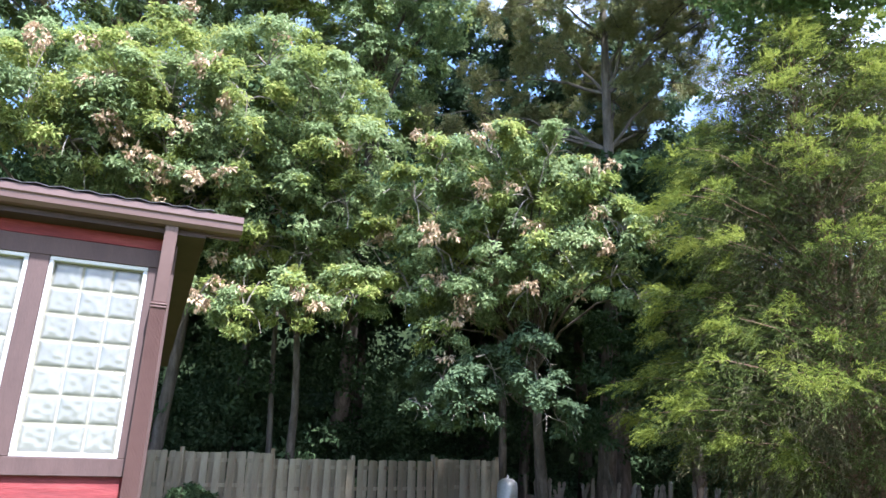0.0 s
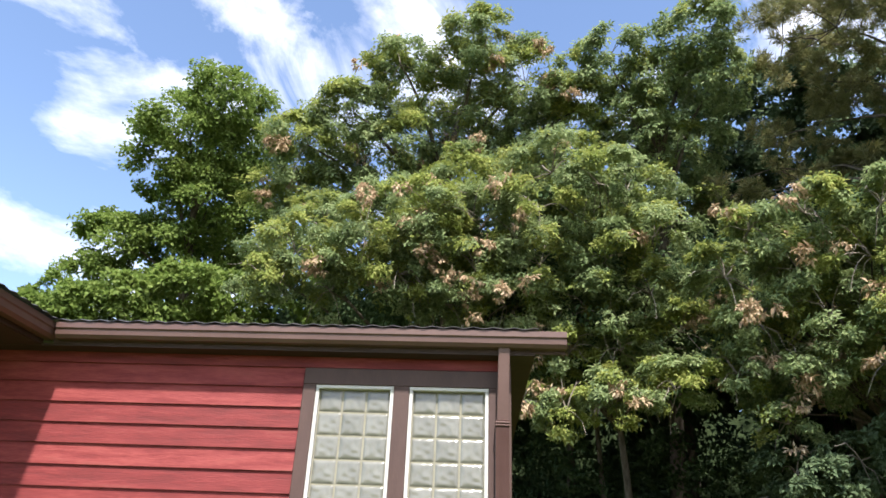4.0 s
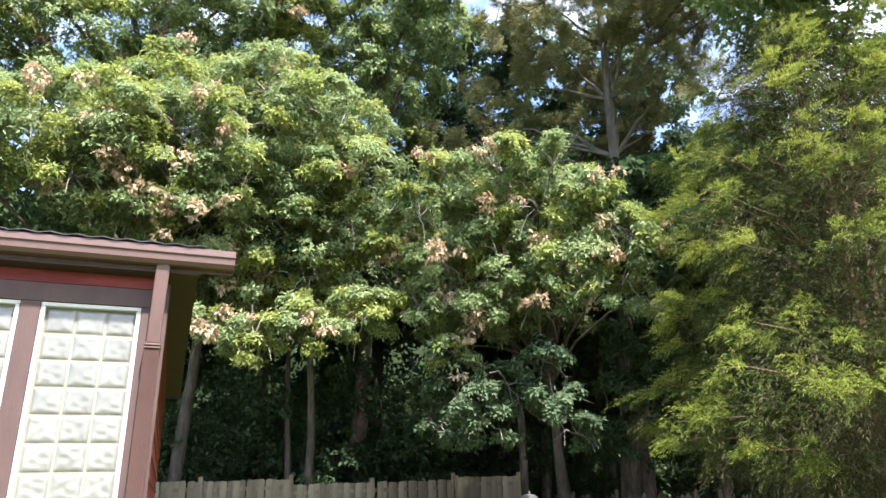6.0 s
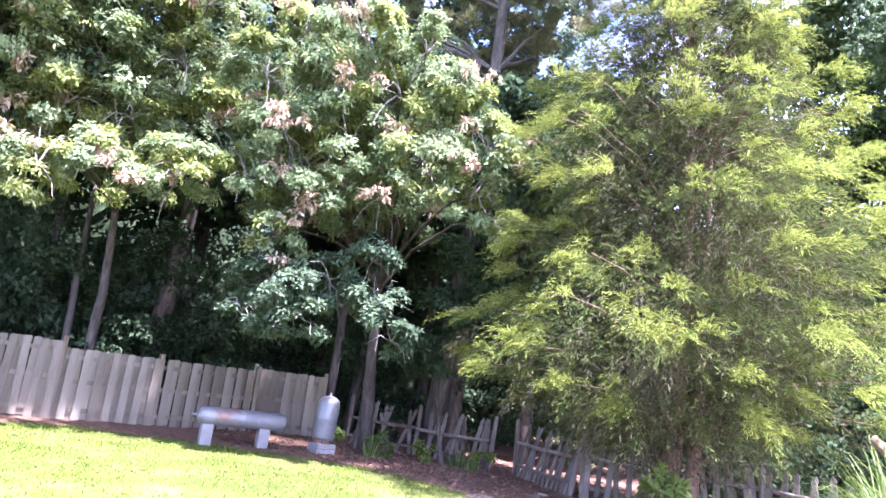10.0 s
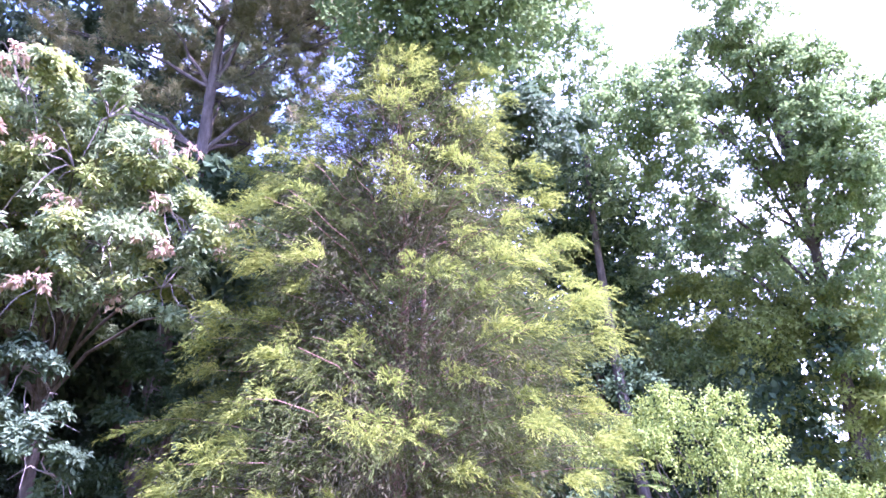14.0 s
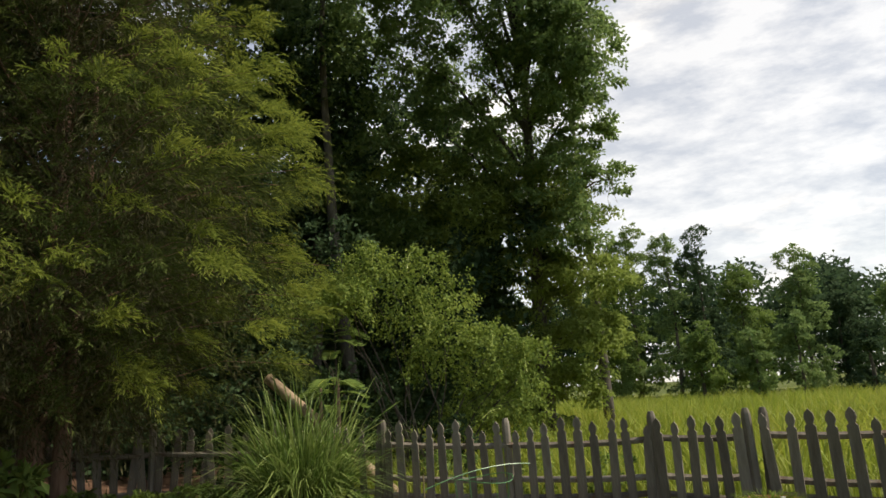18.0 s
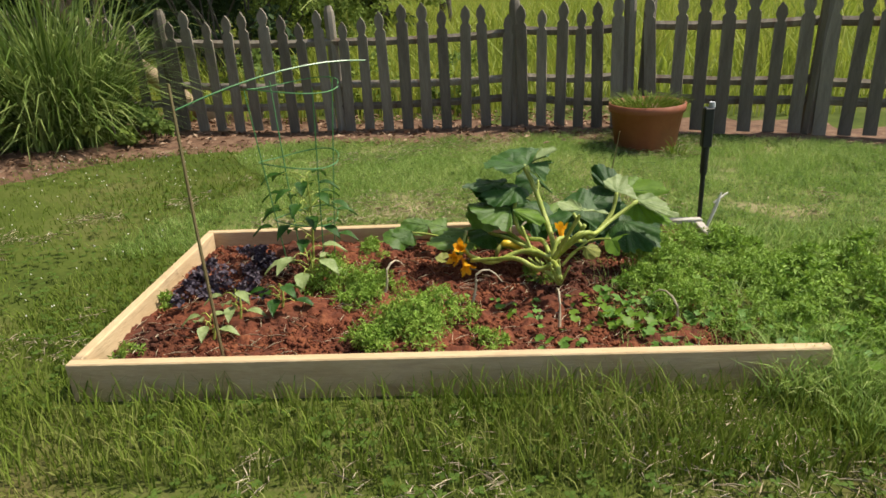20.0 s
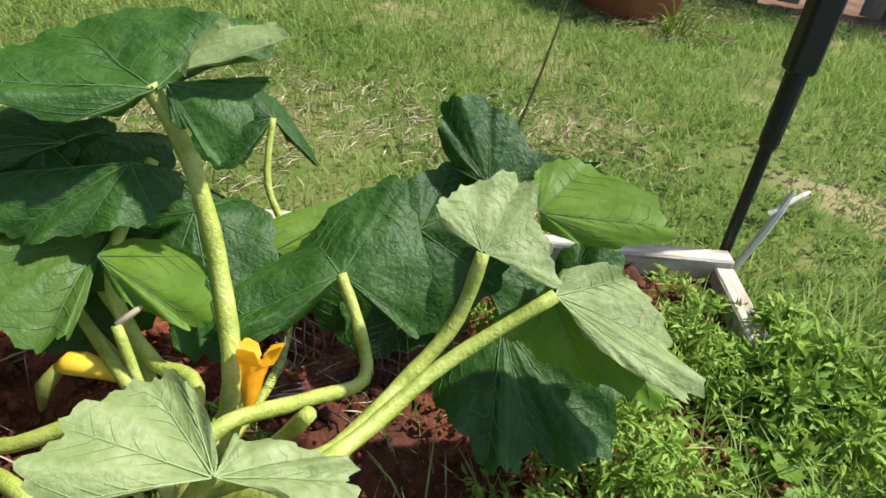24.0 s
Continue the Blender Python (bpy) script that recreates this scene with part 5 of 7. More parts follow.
for k, (a, b, h) in enumerate([((-12.6, -14.0), (-12.55, -11.6), 1.42), ((-12.55, -11.6), (-12.5, -9.3), 1.42), ((-12.5, -9.3), (-12.45, -7.2), 1.42), ((-12.45, -7.2), (-12.3, -5.35), 1.42),
                                ((-12.3, -5.35), (-12.35, -3.6), 1.3), ((-12.35, -3.6), (-12.9, -1.5), 1.3), ((-13.3, -1.45), (-12.95, 0.1), 1.36)]):
    board_panel(a, b, h, "weathered tan shadowbox board fence panel" if k < 4 else "lower board fence panel with gaps and earth stains", 90 + k)


# ---- the red house ----
house = thing("house", (-1.6, -6.9, 0.0), 6.0, "red board-sided house with brown trim and glass block windows", "house")
HX, HY = -1.6, -6.9  # the corner of the front and the side wall


def hpart(name, bm, mat, label="", parent=None, smooth=False):
    bmesh.ops.transform(bm, matrix=Matrix.Translation((1.6, 6.9, 0)), verts=bm.verts)
    return part(name, bm, mat, parent or house, label, smooth)


W_Y = [(-8.385, -7.775), (-7.655, -7.045)]  # two window openings along the front wall
Z0, Z1 = 1.53, 2.82
front = hpart("wall", box(HX - 0.16, -12.3, -0.2, HX - 0.02, W_Y[0][0], 3.02), M_RED, "red board siding")
for y0, y1, z0, z1 in ((W_Y[0][0], HY, -0.2, Z0), (W_Y[0][0], HY, Z1, 3.02), (W_Y[0][1], W_Y[1][0], Z0, Z1), (W_Y[1][1], HY, Z0, Z1)):
    hpart("wall", box(HX - 0.16, y0, z0, HX - 0.02, y1, z1), M_RED)
hpart("wall", box(-8.0, HY - 0.14, -0.2, HX - 0.16, HY, 3.02), M_RED, "side wall in red boards")
hpart("wall", box(-8.0, -14.0, -0.2, -7.86, HY - 0.14, 3.02), M_RED)
pitch_s = 0.158


def lap_board(y0, y1, z, parent, side=False):
    """One lapped siding board: thick at its foot."""
    bm = bmesh.new()
    if side:
        pts = [(y0, HY + 0.026, z), (y0, HY, z), (y0, HY, z + pitch_s + 0.02), (y0, HY + 0.007, z + pitch_s + 0.02)]
        q = [(y1, *p[1:]) for p in pts]
    else:
        pts = [(HX + 0.008, y0, z), (HX - 0.018, y0, z), (HX - 0.018, y0, z + pitch_s + 0.02), (HX - 0.012, y0, z + pitch_s + 0.02)]
        q = [(p[0], y1, p[2]) for p in pts]
    a, b = [bm.verts.new(p) for p in pts], [bm.verts.new(p) for p in q]
    bm.faces.new(a)
    bm.faces.new(list(reversed(b)))
    for k in range(4):
        bm.faces.new((a[k], b[k], b[(k + 1) % 4], a[(k + 1) % 4]))
    bmesh.ops.recalc_face_normals(bm, faces=bm.faces)
    hpart("siding_board", bm, M_RED, parent=parent)


z = 2.80
while z > -0.1:
    if z + pitch_s < Z0 - 0.08:
        lap_board(-12.19, HY - 0.11, z, house)
    else:
        lap_board(-12.19, W_Y[0][0] - 0.105, z, house)
    lap_board(-7.9, HX - 0.11, z, house, True)
    z -= pitch_s
hpart("frieze_board", box(HX - 0.018, -12.19, 2.955, HX + 0.012, HY, 3.04), M_RED, "red frieze board under the eave")


def window(y0, y1):
    w = thing("window", (0, 0, 0), 0)
    w.parent = house
    w["label"] = "glass block window in a white frame"

    def wp(name, bm, mat, label=""):
        return hpart(name, bm, mat, label, w)
    f = 0.028
    for a in ((y0, Z0, y1, Z0 + f), (y0, Z1 - f, y1, Z1), (y0, Z0 + f, y0 + f, Z1 - f), (y1 - f, Z0 + f, y1, Z1 - f)):
        wp("frame", box(HX - 0.1, a[0], a[1], HX + 0.012, a[2], a[3], 0.004), M_WHITE)
    wp("mortar", box(HX - 0.09, y0 + f, Z0 + f, HX - 0.03, y1 - f, Z1 - f), M_MORTAR)
    cols, rows = 3, 7
    cw, ch = (y1 - y0 - 2 * f) / cols, (Z1 - Z0 - 2 * f) / rows
    nn = 18

    def swell(u, v, ph):
        """A flat pillow with rounded edges and slanting ripples in the cast glass."""
        e = max(abs(u), abs(v))
        return 0.008 * (1 - e ** 8) + 0.0013 * (1 - e ** 4) * (math.sin(6.1 * u + 5.2 * v + ph + 1.8 * math.sin(2.7 * v - 1.9 * u + ph)) + 0.6 * math.sin(4.3 * u - 6.7 * v + 2.3 * ph))

    castings = []
    for ph in (0.0, 1.3, 2.9, 4.4):
        bm = bmesh.new()
        grid = [[bm.verts.new((swell(2 * u / nn - 1, 2 * v / nn - 1, ph), (u / nn - .5) * (cw - 0.015), (v / nn - .5) * (ch - 0.015))) for v in range(nn + 1)] for u in range(nn + 1)]
        for u in range(nn):
            for v in range(nn):
                bm.faces.new((grid[u][v], grid[u + 1][v], grid[u + 1][v + 1], grid[u][v + 1]))
        castings.append(mesh_of("glass_block", bm, M_BLOCK, True))
    for c in range(cols):
        for r in range(rows):
            put("glass_block", castings[(c * 3 + r * 5 + c * r) % 4], w, pose(HX - 0.028 + 1.6, y0 + f + (c + .5) * cw + 6.9, Z0 + f + (r + .5) * ch, 180 * ((c + r // 2) % 2)))


for y0, y1 in W_Y:
    window(y0, y1)
for a in ((W_Y[0][0] - 0.1, Z1, HY - 0.06, Z1 + 0.13), (W_Y[0][0] - 0.1, Z0 - 0.11, HY - 0.06, Z0), (W_Y[0][0] - 0.1, Z0, W_Y[0][0], Z1), (W_Y[0][1], Z0, W_Y[1][0], Z1), (W_Y[1][1], Z0, HY - 0.06, Z1)):
    hpart("window_trim", box(HX - 0.019, a[0], a[1], HX + 0.022, a[2], a[3], 0.004), M_BROWN)
hpart("corner_trim", box(HX - 0.1, HY - 0.06, -0.1, HX + 0.026, HY + 0.026, 3.0, 0.004), M_BROWN)
# eave, gutter and downspout
GY = -6.47
GS = HY + 0.2  # edge of the overhang along the side wall
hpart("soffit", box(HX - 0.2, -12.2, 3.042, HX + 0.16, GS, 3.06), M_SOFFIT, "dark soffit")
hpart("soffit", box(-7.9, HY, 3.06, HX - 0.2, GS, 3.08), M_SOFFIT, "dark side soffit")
hpart("fascia", box(HX + 0.13, -10.5, 3.06, HX + 0.15, GY, 3.2), M_BROWN)
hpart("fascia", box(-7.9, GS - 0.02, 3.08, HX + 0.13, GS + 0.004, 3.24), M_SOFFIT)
bm = bmesh.new()
prof = [(0.15, 3.085), (0.22, 3.085), (0.245, 3.11), (0.25, 3.15), (0.262, 3.16), (0.262, 3.205), (0.25, 3.207), (0.245, 3.17), (0.15, 3.17)]
a = [bm.verts.new((HX + x, -10.45, zz)) for x, zz in prof]
b = [bm.verts.new((HX + x, GY + 0.006, zz)) for x, zz in prof]
bm.faces.new(a)
bm.faces.new(list(reversed(b)))
for k in range(len(prof)):
    bm.faces.new((a[k], b[k], b[(k + 1) % len(prof)], a[(k + 1) % len(prof)]))
bmesh.ops.recalc_face_normals(bm, faces=bm.faces)
gutter = hpart("gutter", bm, M_GUTTER, "brown enamelled gutter")
bm = bmesh.new()
up = [bm.verts.new((HX + x, y, 3.1)) for x, y in ((0.15, -6.975), (0.21, -6.975), (0.21, -6.89), (0.15, -6.89))]
dn = [bm.verts.new((HX + x, y, 2.55)) for x, y in ((0.035, -6.985), (0.125, -6.985), (0.125, -6.9), (0.035, -6.9))]
for k in range(4):
    bm.faces.new((dn[k], dn[(k + 1) % 4], up[(k + 1) % 4], up[k]))
bm.faces.new(up)
bm.faces.new(list(reversed(dn)))
bmesh.ops.bevel(bm, geom=bm.edges[:], offset=0.006, segments=2, affect='EDGES')
bmesh.ops.recalc_face_normals(bm, faces=bm.faces)
hpart("downspout", bm, M_GUTTER, "brown upper length of the downspout")
for zz in (2.515, 2.535):
    hpart("downspout_collar", box(HX + 0.026, -6.999, zz, HX + 0.143, -6.891, zz + 0.012, 0.003), M_GUTTER)
bm = bmesh.new()
n = 24
ring = []
for k in range(n + 1):
    y = -6.995 + 0.1 * k / n
    ring.append((HX + 0.13 + (0.006 if k % 2 else 0.0), y))
lo = [bm.verts.new((x, y, -0.1)) for x, y in ring] + [bm.verts.new((HX + 0.03, -6.895, -0.1)), bm.verts.new((HX + 0.03, -6.995, -0.1))]
hi = [bm.verts.new((x, y, 2.56)) for x, y in ring] + [bm.verts.new((HX + 0.03, -6.895, 2.56)), bm.verts.new((HX + 0.03, -6.995, 2.56))]
for k in range(len(lo)):
    bm.faces.new((lo[k], lo[(k + 1) % len(lo)], hi[(k + 1) % len(lo)], hi[k]))
bm.faces.new(hi)
hpart("downspout", bm, M_GUTTER, "fluted lower length of the downspout")
# corrugated roof
bm = bmesh.new()
cols = 190
rows_ = [(HX + 0.275, 3.215), (HX + 0.26, 3.225), (-5.2, 4.25)]
vv = []
for x, zz in rows_:
    vv.append([bm.verts.new((x, -14.0 + (GS + 0.03 + 14.0) * c / cols, zz + 0.007 * math.sin(c * 1.57))) for c in range(cols + 1)])
for k in range(2):
    for c in range(cols):
        bm.faces.new((vv[k][c], vv[k + 1][c], vv[k + 1][c + 1], vv[k][c + 1]))
hpart("roof", bm, M_ROOF, "dark corrugated metal roof", smooth=True)
bm = bmesh.new()
qa = [bm.verts.new(p) for p in ((-5.2, -14, 4.25), (-5.2, GS + 0.03, 4.25), (-8.6, GS + 0.03, 3.15), (-8.6, -14, 3.15))]
bm.faces.new(qa)
hpart("roof", bm, M_ROOF)
bm = bmesh.new()
qa = [bm.verts.new(p) for p in ((HX - 0.1, HY - 0.02, 3.0), (-5.2, HY - 0.02, 4.2), (-7.9, HY - 0.02, 3.0))]
bm.faces.new(qa)
hpart("gable", bm, M_RED)
# the wing that stands forward, beyond the inner corner
WX = 0.02  # the wing's eave is cut at the view's edge, to shorten its shadow
hpart("wall", box(HX - 0.2, -14.6, -0.2, -0.3, -12.2, 3.04), M_BROWN, "dark brown wall of the projecting wing")
hpart("soffit", box(HX + 0.165, -13.6, 3.045, WX, -10.6, 3.065), M_SOFFIT, "dark soffit of the wing")
hpart("fascia", box(HX + 0.155, -10.6, 3.05, WX, -10.582, 3.2), M_SOFFIT)
bm = bmesh.new()
a = [bm.verts.new((HX + 0.13, -10.73 + x, zz + 0.002)) for x, zz in prof]
b = [bm.verts.new((WX, -10.73 + x, zz + 0.002)) for x, zz in prof]
bm.faces.new(a)
bm.faces.new(list(reversed(b)))
for k in range(len(prof)):
    bm.faces.new((a[k], b[k], b[(k + 1) % len(prof)], a[(k + 1) % len(prof)]))
bmesh.ops.recalc_face_normals(bm, faces=bm.faces)
hpart("gutter", bm, M_GUTTER, "brown gutter of the wing, meeting the inner corner")
bm = bmesh.new()
cols = 46
vv = []
for y, zz in ((-10.44, 3.222), (-10.46, 3.232), (-13.8, 4.1)):
    vv.append([bm.verts.new((HX + 0.1 + (WX + 0.03 - HX - 0.1) * c / cols, y, zz + 0.007 * math.sin(c * 1.57))) for c in range(cols + 1)])
for k in range(2):
    for c in range(cols):
        bm.faces.new((vv[k][c], vv[k][c + 1], vv[k + 1][c + 1], vv[k + 1][c]))
hpart("roof", bm, M_ROOF, "corrugated roof of the wing", smooth=True)
hpart("downspout", box(HX + 0.32, -12.19, -0.1, HX + 0.4, -12.12, 2.75, 0.01), M_GUTTER, "brown downspout on the wing")


# ---- the metal tanks ----
def tank_body(length, r):
    prof = [(0.02, 0), (r * 0.55, 0.02), (r * 0.85, 0.06), (r, 0.12), (r, length * 0.49), (r * 1.015, length * 0.495), (r * 1.015, length * 0.51), (r, length * 0.515), (r, length - 0.12), (r * 0.85, length - 0.06), (r * 0.55, length - 0.02), (0.02, length)]
    return lathe(prof, 24)


zt = ground_z(-10.45, -2.2)
ht = thing("horizontal_tank", (-10.45, -3.08, zt + 0.34), 0, "long galvanised steel tank with rust lying on two blocks", "tank")
bm = tank_body(1.62, 0.16)
bmesh.ops.transform(bm, matrix=pose(0, 0, 0.16, -90, 0, 0), verts=bm.verts)
part("shell", bm, M_TANK, ht, smooth=True)
part("valve", tube([(0, -0.1, 0.16), (0, 0.02, 0.16)], [0.022, 0.022], 8), M_TANK, ht, "steel pipe stub")
for y in (-2.88, -1.86):
    z0 = ground_z(-10.45, y)
    blk = thing("concrete_block", (-10.45, y, z0), 0, "pale concrete block standing on end under the tank", "block", "tank blocks")
    part("block", box(-0.1, -0.1, -0.03, 0.1, 0.1, zt + 0.36 - z0, 0.01), M_CONC, blk)
zv = ground_z(-10.4, -0.72)
vb = thing("concrete_block", (-10.4, -0.72, zv), 10, "concrete block pair under the upright tank", "block", "tank blocks")
part("block", box(-0.2, -0.2, -0.03, 0.2, 0.2, 0.09, 0.01), M_CONC, vb)
part("block", box(-0.19, -0.19, 0.094, 0.2, 0.2, 0.19, 0.01), M_CONC, vb)
vt = thing("upright_tank", (-10.4, -0.72, zv + 0.19), 0, "upright galvanised tank with a rusty foot ring", "tank")
vt.matrix_basis = pose(-10.4, -0.72, zv + 0.19, -3, 0, 0)
bm = lathe([(0.19, 0.07), (0.21, 0.12), (0.215, 0.45), (0.218, 0.46), (0.215, 0.47), (0.215, 0.74), (0.19, 0.82), (0.12, 0.88), (0.02, 0.9)], 24)
part("shell", bm, M_TANK, vt, smooth=True)
part("foot_ring", lathe([(0.17, 0.0), (0.175, 0.08), (0.16, 0.085)], 20), M_BARKR, vt, "rusty foot ring")
part("valve", tube([(0, 0, 0.88), (0, 0, 0.96)], [0.02, 0.018], 8), M_TANK, vt)


# ---- plants and things by the picket fence ----
def grass_clump(name, place, count, length, spread, mat, label, seed, width=0.02):
    rng = np.random.default_rng(seed)
    t = thing(name, place, 0, label, "plant")
    a = rng.uniform(0, 2 * math.pi, count)
    r0 = rng.uniform(0, 0.26 * length, count)
    root = np.stack([np.cos(a) * r0, np.sin(a) * r0, -0.02 + 0 * a], 1)
    tuft = np.array([0.8 + 0.55 * noise.noise((math.cos(v) * 2.2, math.sin(v) * 2.2, w * 5 + seed)) for v, w in zip(a, r0)])
    h = length * tuft * rng.uniform(0.25, 1.1, count)
    b = a + rng.normal(0, 0.7, count)
    out = rng.uniform(0.05, 1.0, count) ** 0.7
    ln = np.stack([np.cos(b), np.sin(b), -0.35 - 0.45 * out], 1) * (h * spread * out * (1.9 - 0.75 * h / length))[:, None]
    part("foliage", blade_mesh("foliage", root, ln, h, width * rng.uniform(0.6, 1.2, count), mat, 6), None, t)
    return t


M_PAMPAS = material("pampas_blade", [(0.05, 0.095, 0.018), (0.12, 0.185, 0.034), (0.33, 0.39, 0.13)], scale=1, fine=5, island=0.75, bump=0, rough=0.5, spec=0.35, trans=0.3)
grass_clump("ornamental_grass", (-2.3, 3.98, ground_z(-2.3, 4.0)), 2600, 1.95, 0.66, M_PAMPAS, "large arching clump of ornamental grass before the picket fence", 101, 0.02)

lg = thing("leaning_log", (-1.3, 5.1, -0.05), 0, "cut pale tree limb leaning over the picket fence", "log")
part("log", tube(bend((0, 0, 0), (-1.85, -0.45, 1.82), (0, 0, 0.03), 6, 0.01), [0.085, 0.084, 0.082, 0.08, 0.078, 0.076, 0.074], 10), M_LOG, lg, smooth=True)
for x, h in ((-2.45, 1.5), (-2.2, 1.62)):
    st = thing("cut_stem", (x, 4.75, ground_z(x, 4.75)), 0, "thin brown cut stem rising out of the grass clump", "stem", "cut stems")
    part("stem", tube(bend((0, 0, -0.05), (0.03, 0, h), (0.02, 0, 0), 4), [0.03, 0.028, 0.026, 0.024, 0.02], 7), M_BARKR, st)


LEAFLET = leaf_mesh("leaflet", np.zeros((1, 3)), np.array([[1., 0, 0]]), np.array([[0., 0, 1]]), np.array([0.15]), np.array([0.05]), M_BRIGHT)


def fern_sapling(name, place, h, label, seed, fronds=9, reach=0.42):
    """A sapling with long compound leaves."""
    rnd, rng = random.Random(seed), np.random.default_rng(seed)
    t = thing(name, place, 0, label, "sapling")
    part("stem", tube(bend((0, 0, -0.03), (0.02, 0, h), (0.03, 0, 0), 5), [0.016, 0.015, 0.013, 0.011, 0.009, 0.006], 6), M_BARK, t)
    for k in range(fronds):
        a = k * 2.4 + rnd.uniform(-.3, .3)
        s = h * rnd.uniform(0.72, 1.0)
        d = np.array((math.cos(a), math.sin(a), 0.35))
        q = np.linspace(0.15, 1, 11)[:, None]
        line = np.array((0.02, 0, s)) + d * reach * q + np.array((0, 0, -0.5)) * reach * q * q
        side = np.array((-d[1], d[0], 0.05))
        p = np.concatenate([line, line])
        ah = np.concatenate([side + d * 0.35 + 0 * line, -side + d * 0.35 + 0 * line])
        fr_ = part("frond", tube([Vector(v) for v in np.concatenate([[(0.02, 0, s)], line])], [0.004] * 12, 4, cap=False), M_STALK, t)
        for q0, d0 in zip(p, ah + [0, 0, -.15]):
            d0 = Vector(d0).normalized()
            side0 = d0.cross(Vector((rnd.gauss(0, .15), rnd.gauss(0, .15), 1))).normalized()
            put("leaflet", LEAFLET, fr_, Matrix.Translation(q0) @ Matrix((d0, side0, d0.cross(side0))).transposed().to_4x4())
    return t


fern_sapling("sumac_sapling", (-2.35, 4.95, 0.05), 1.75, "young sapling with drooping compound leaves by the leaning log", 102)
fern_sapling("sumac_sapling", (-2.9, 6.2, 0.1), 2.75, "taller sapling with compound leaves among the vines", 103, 10, 0.5)


def leafy(name, place, r, n, length, mat, label, seed, category="plant", wide=0.6, zflat=0.8):
    rng = np.random.default_rng(seed)
    t = thing(name, place, 0, label, category)
    part("stem", tube(bend((0, 0, -0.03), (0.02, 0.01, r * 1.1), (0.02, 0, 0), 3), [0.012, 0.01, 0.008, 0.005], 5), M_BARK, t)
    part("foliage", crown_mesh("foliage", [(0, 0, r * zflat, r)], n / (r * r), length, mat, rng, wide, zflat), None, t)
    return t


leafy("shrub", (-12.0, -6.9, ground_z(-12, -6.9)), 0.5, 1800, 0.09, M_DARK, "round dark green shrub at the foot of the board fence", 104)
leafy("weed_plant", (-4.3, 1.9, ground_z(-4.3, 1.9)), 0.34, 260, 0.17, M_BRIGHT, "tall pale green broad-leaved weed under the cedar", 105, wide=0.45, zflat=1.2)
for k, (x, y, r) in enumerate([(-4.9, 2.6, 0.22), (-4.0, 2.9, 0.25), (-3.4, 3.3, 0.26), (-3.0, 3.6, 0.22), (-4.6, 3.3, 0.25), (-5.4, 2.2, 0.2), (-1.5, 3.95, 0.2), (-3.7, 2.4, 0.16), (-10.6, 0.6, 0.3), (-10.0, 1.3, 0.3), (-11.2, -0.2, 0.3), (-9.2, 2.3, 0.26), (-0.9, 5.2, 0.45), (0.2, 5.3, 0.4), (1.2, 5.4, 0.35), (-3.0, 3.05, 0.2), (-4.3, 2.7, 0.28), (-3.8, 3.3, 0.28), (-3.2, 3.75, 0.26), (-4.9, 3.0, 0.28), (-2.9, 3.3, 0.24), (-4.5, 2.3, 0.22), (-3.5, 3.75, 0.26), (-1.75, 3.75, 0.22), (-2.6, 3.55, 0.25), (-5.2, 2.5, 0.24)]):
    leafy("ground_plant", (x, y, ground_z(x, y)), r, 420, 0.07, M_VINE if k % 2 else M_BRIGHT, "low green ground-cover plant in the mulch", 110 + k)
for k, (x, y) in enumerate([(-9.7, 1.9), (-10.3, 0.3), (-9.3, 2.0)]):
    grass_clump("iris_clump", (x, y, ground_z(x, y)), 60, 0.6, 0.35, M_PAMPAS, "clump of upright sword-shaped leaves by the broken fence", 130 + k, 0.03)

YEL = thing("goldenrod", (0.44, -6.04, 0.0), 0, "airy yellow-flowered weed growing by the house corner", "plant")
rngy = np.random.default_rng(140)
for k in range(40):
    x, y, h = rngy.uniform(-.3, .3), rngy.uniform(-.3, .3), rngy.uniform(0.55, 1.19)
    part("stem", tube(bend((x, y, -0.02), (x + rngy.uniform(-.1, .1), y + rngy.uniform(-.1, .1), h), (0.02, 0, 0), 3), [0.005, 0.004, 0.004, 0.003], 4, cap=False), M_STALK, YEL)
    part("leaves", crown_mesh("leaves", [(x, y, h * .6, 0.17), (x, y, h * .9, 0.1)], 2600, 0.06, M_BRIGHT, rngy, 0.25, 1.5), None, YEL)["kind"] = "stuff"
    part("flower_head", crown_mesh("flower_head", [(x, y, h, 0.07)], 9000, 0.022, M_FRUIT, rngy, 0.7, 1.0), None, YEL, "small yellow flowers")["kind"] = "stuff"

# flat stones edging the lawn
rs = random.Random(150)
stone_spots = [(-6.7, 0.5), (-6.3, 0.65), (-5.9, 0.55), (-5.3, 0.9), (-4.9, 0.75), (-7.0, 2.0), (-3.7, 1.2), (-3.4, 1.45), (-3.1, 1.6), (-2.8, 1.45), (-2.5, 1.75), (-3.9, 1.9), (-3.5, 2.2), (-3.0, 2.1), (-2.6, 2.35), (-4.1, 2.5), (-3.2, 2.6), (-2.45, 2.75), (-4.1, 1.5), (-4.5, 2.1), (-2.9, 2.9), (-3.6, 2.75)]
stone_spots += [(rs.uniform(-4.4, -2.3), rs.uniform(1.35, 2.9)) for _ in range(34)]
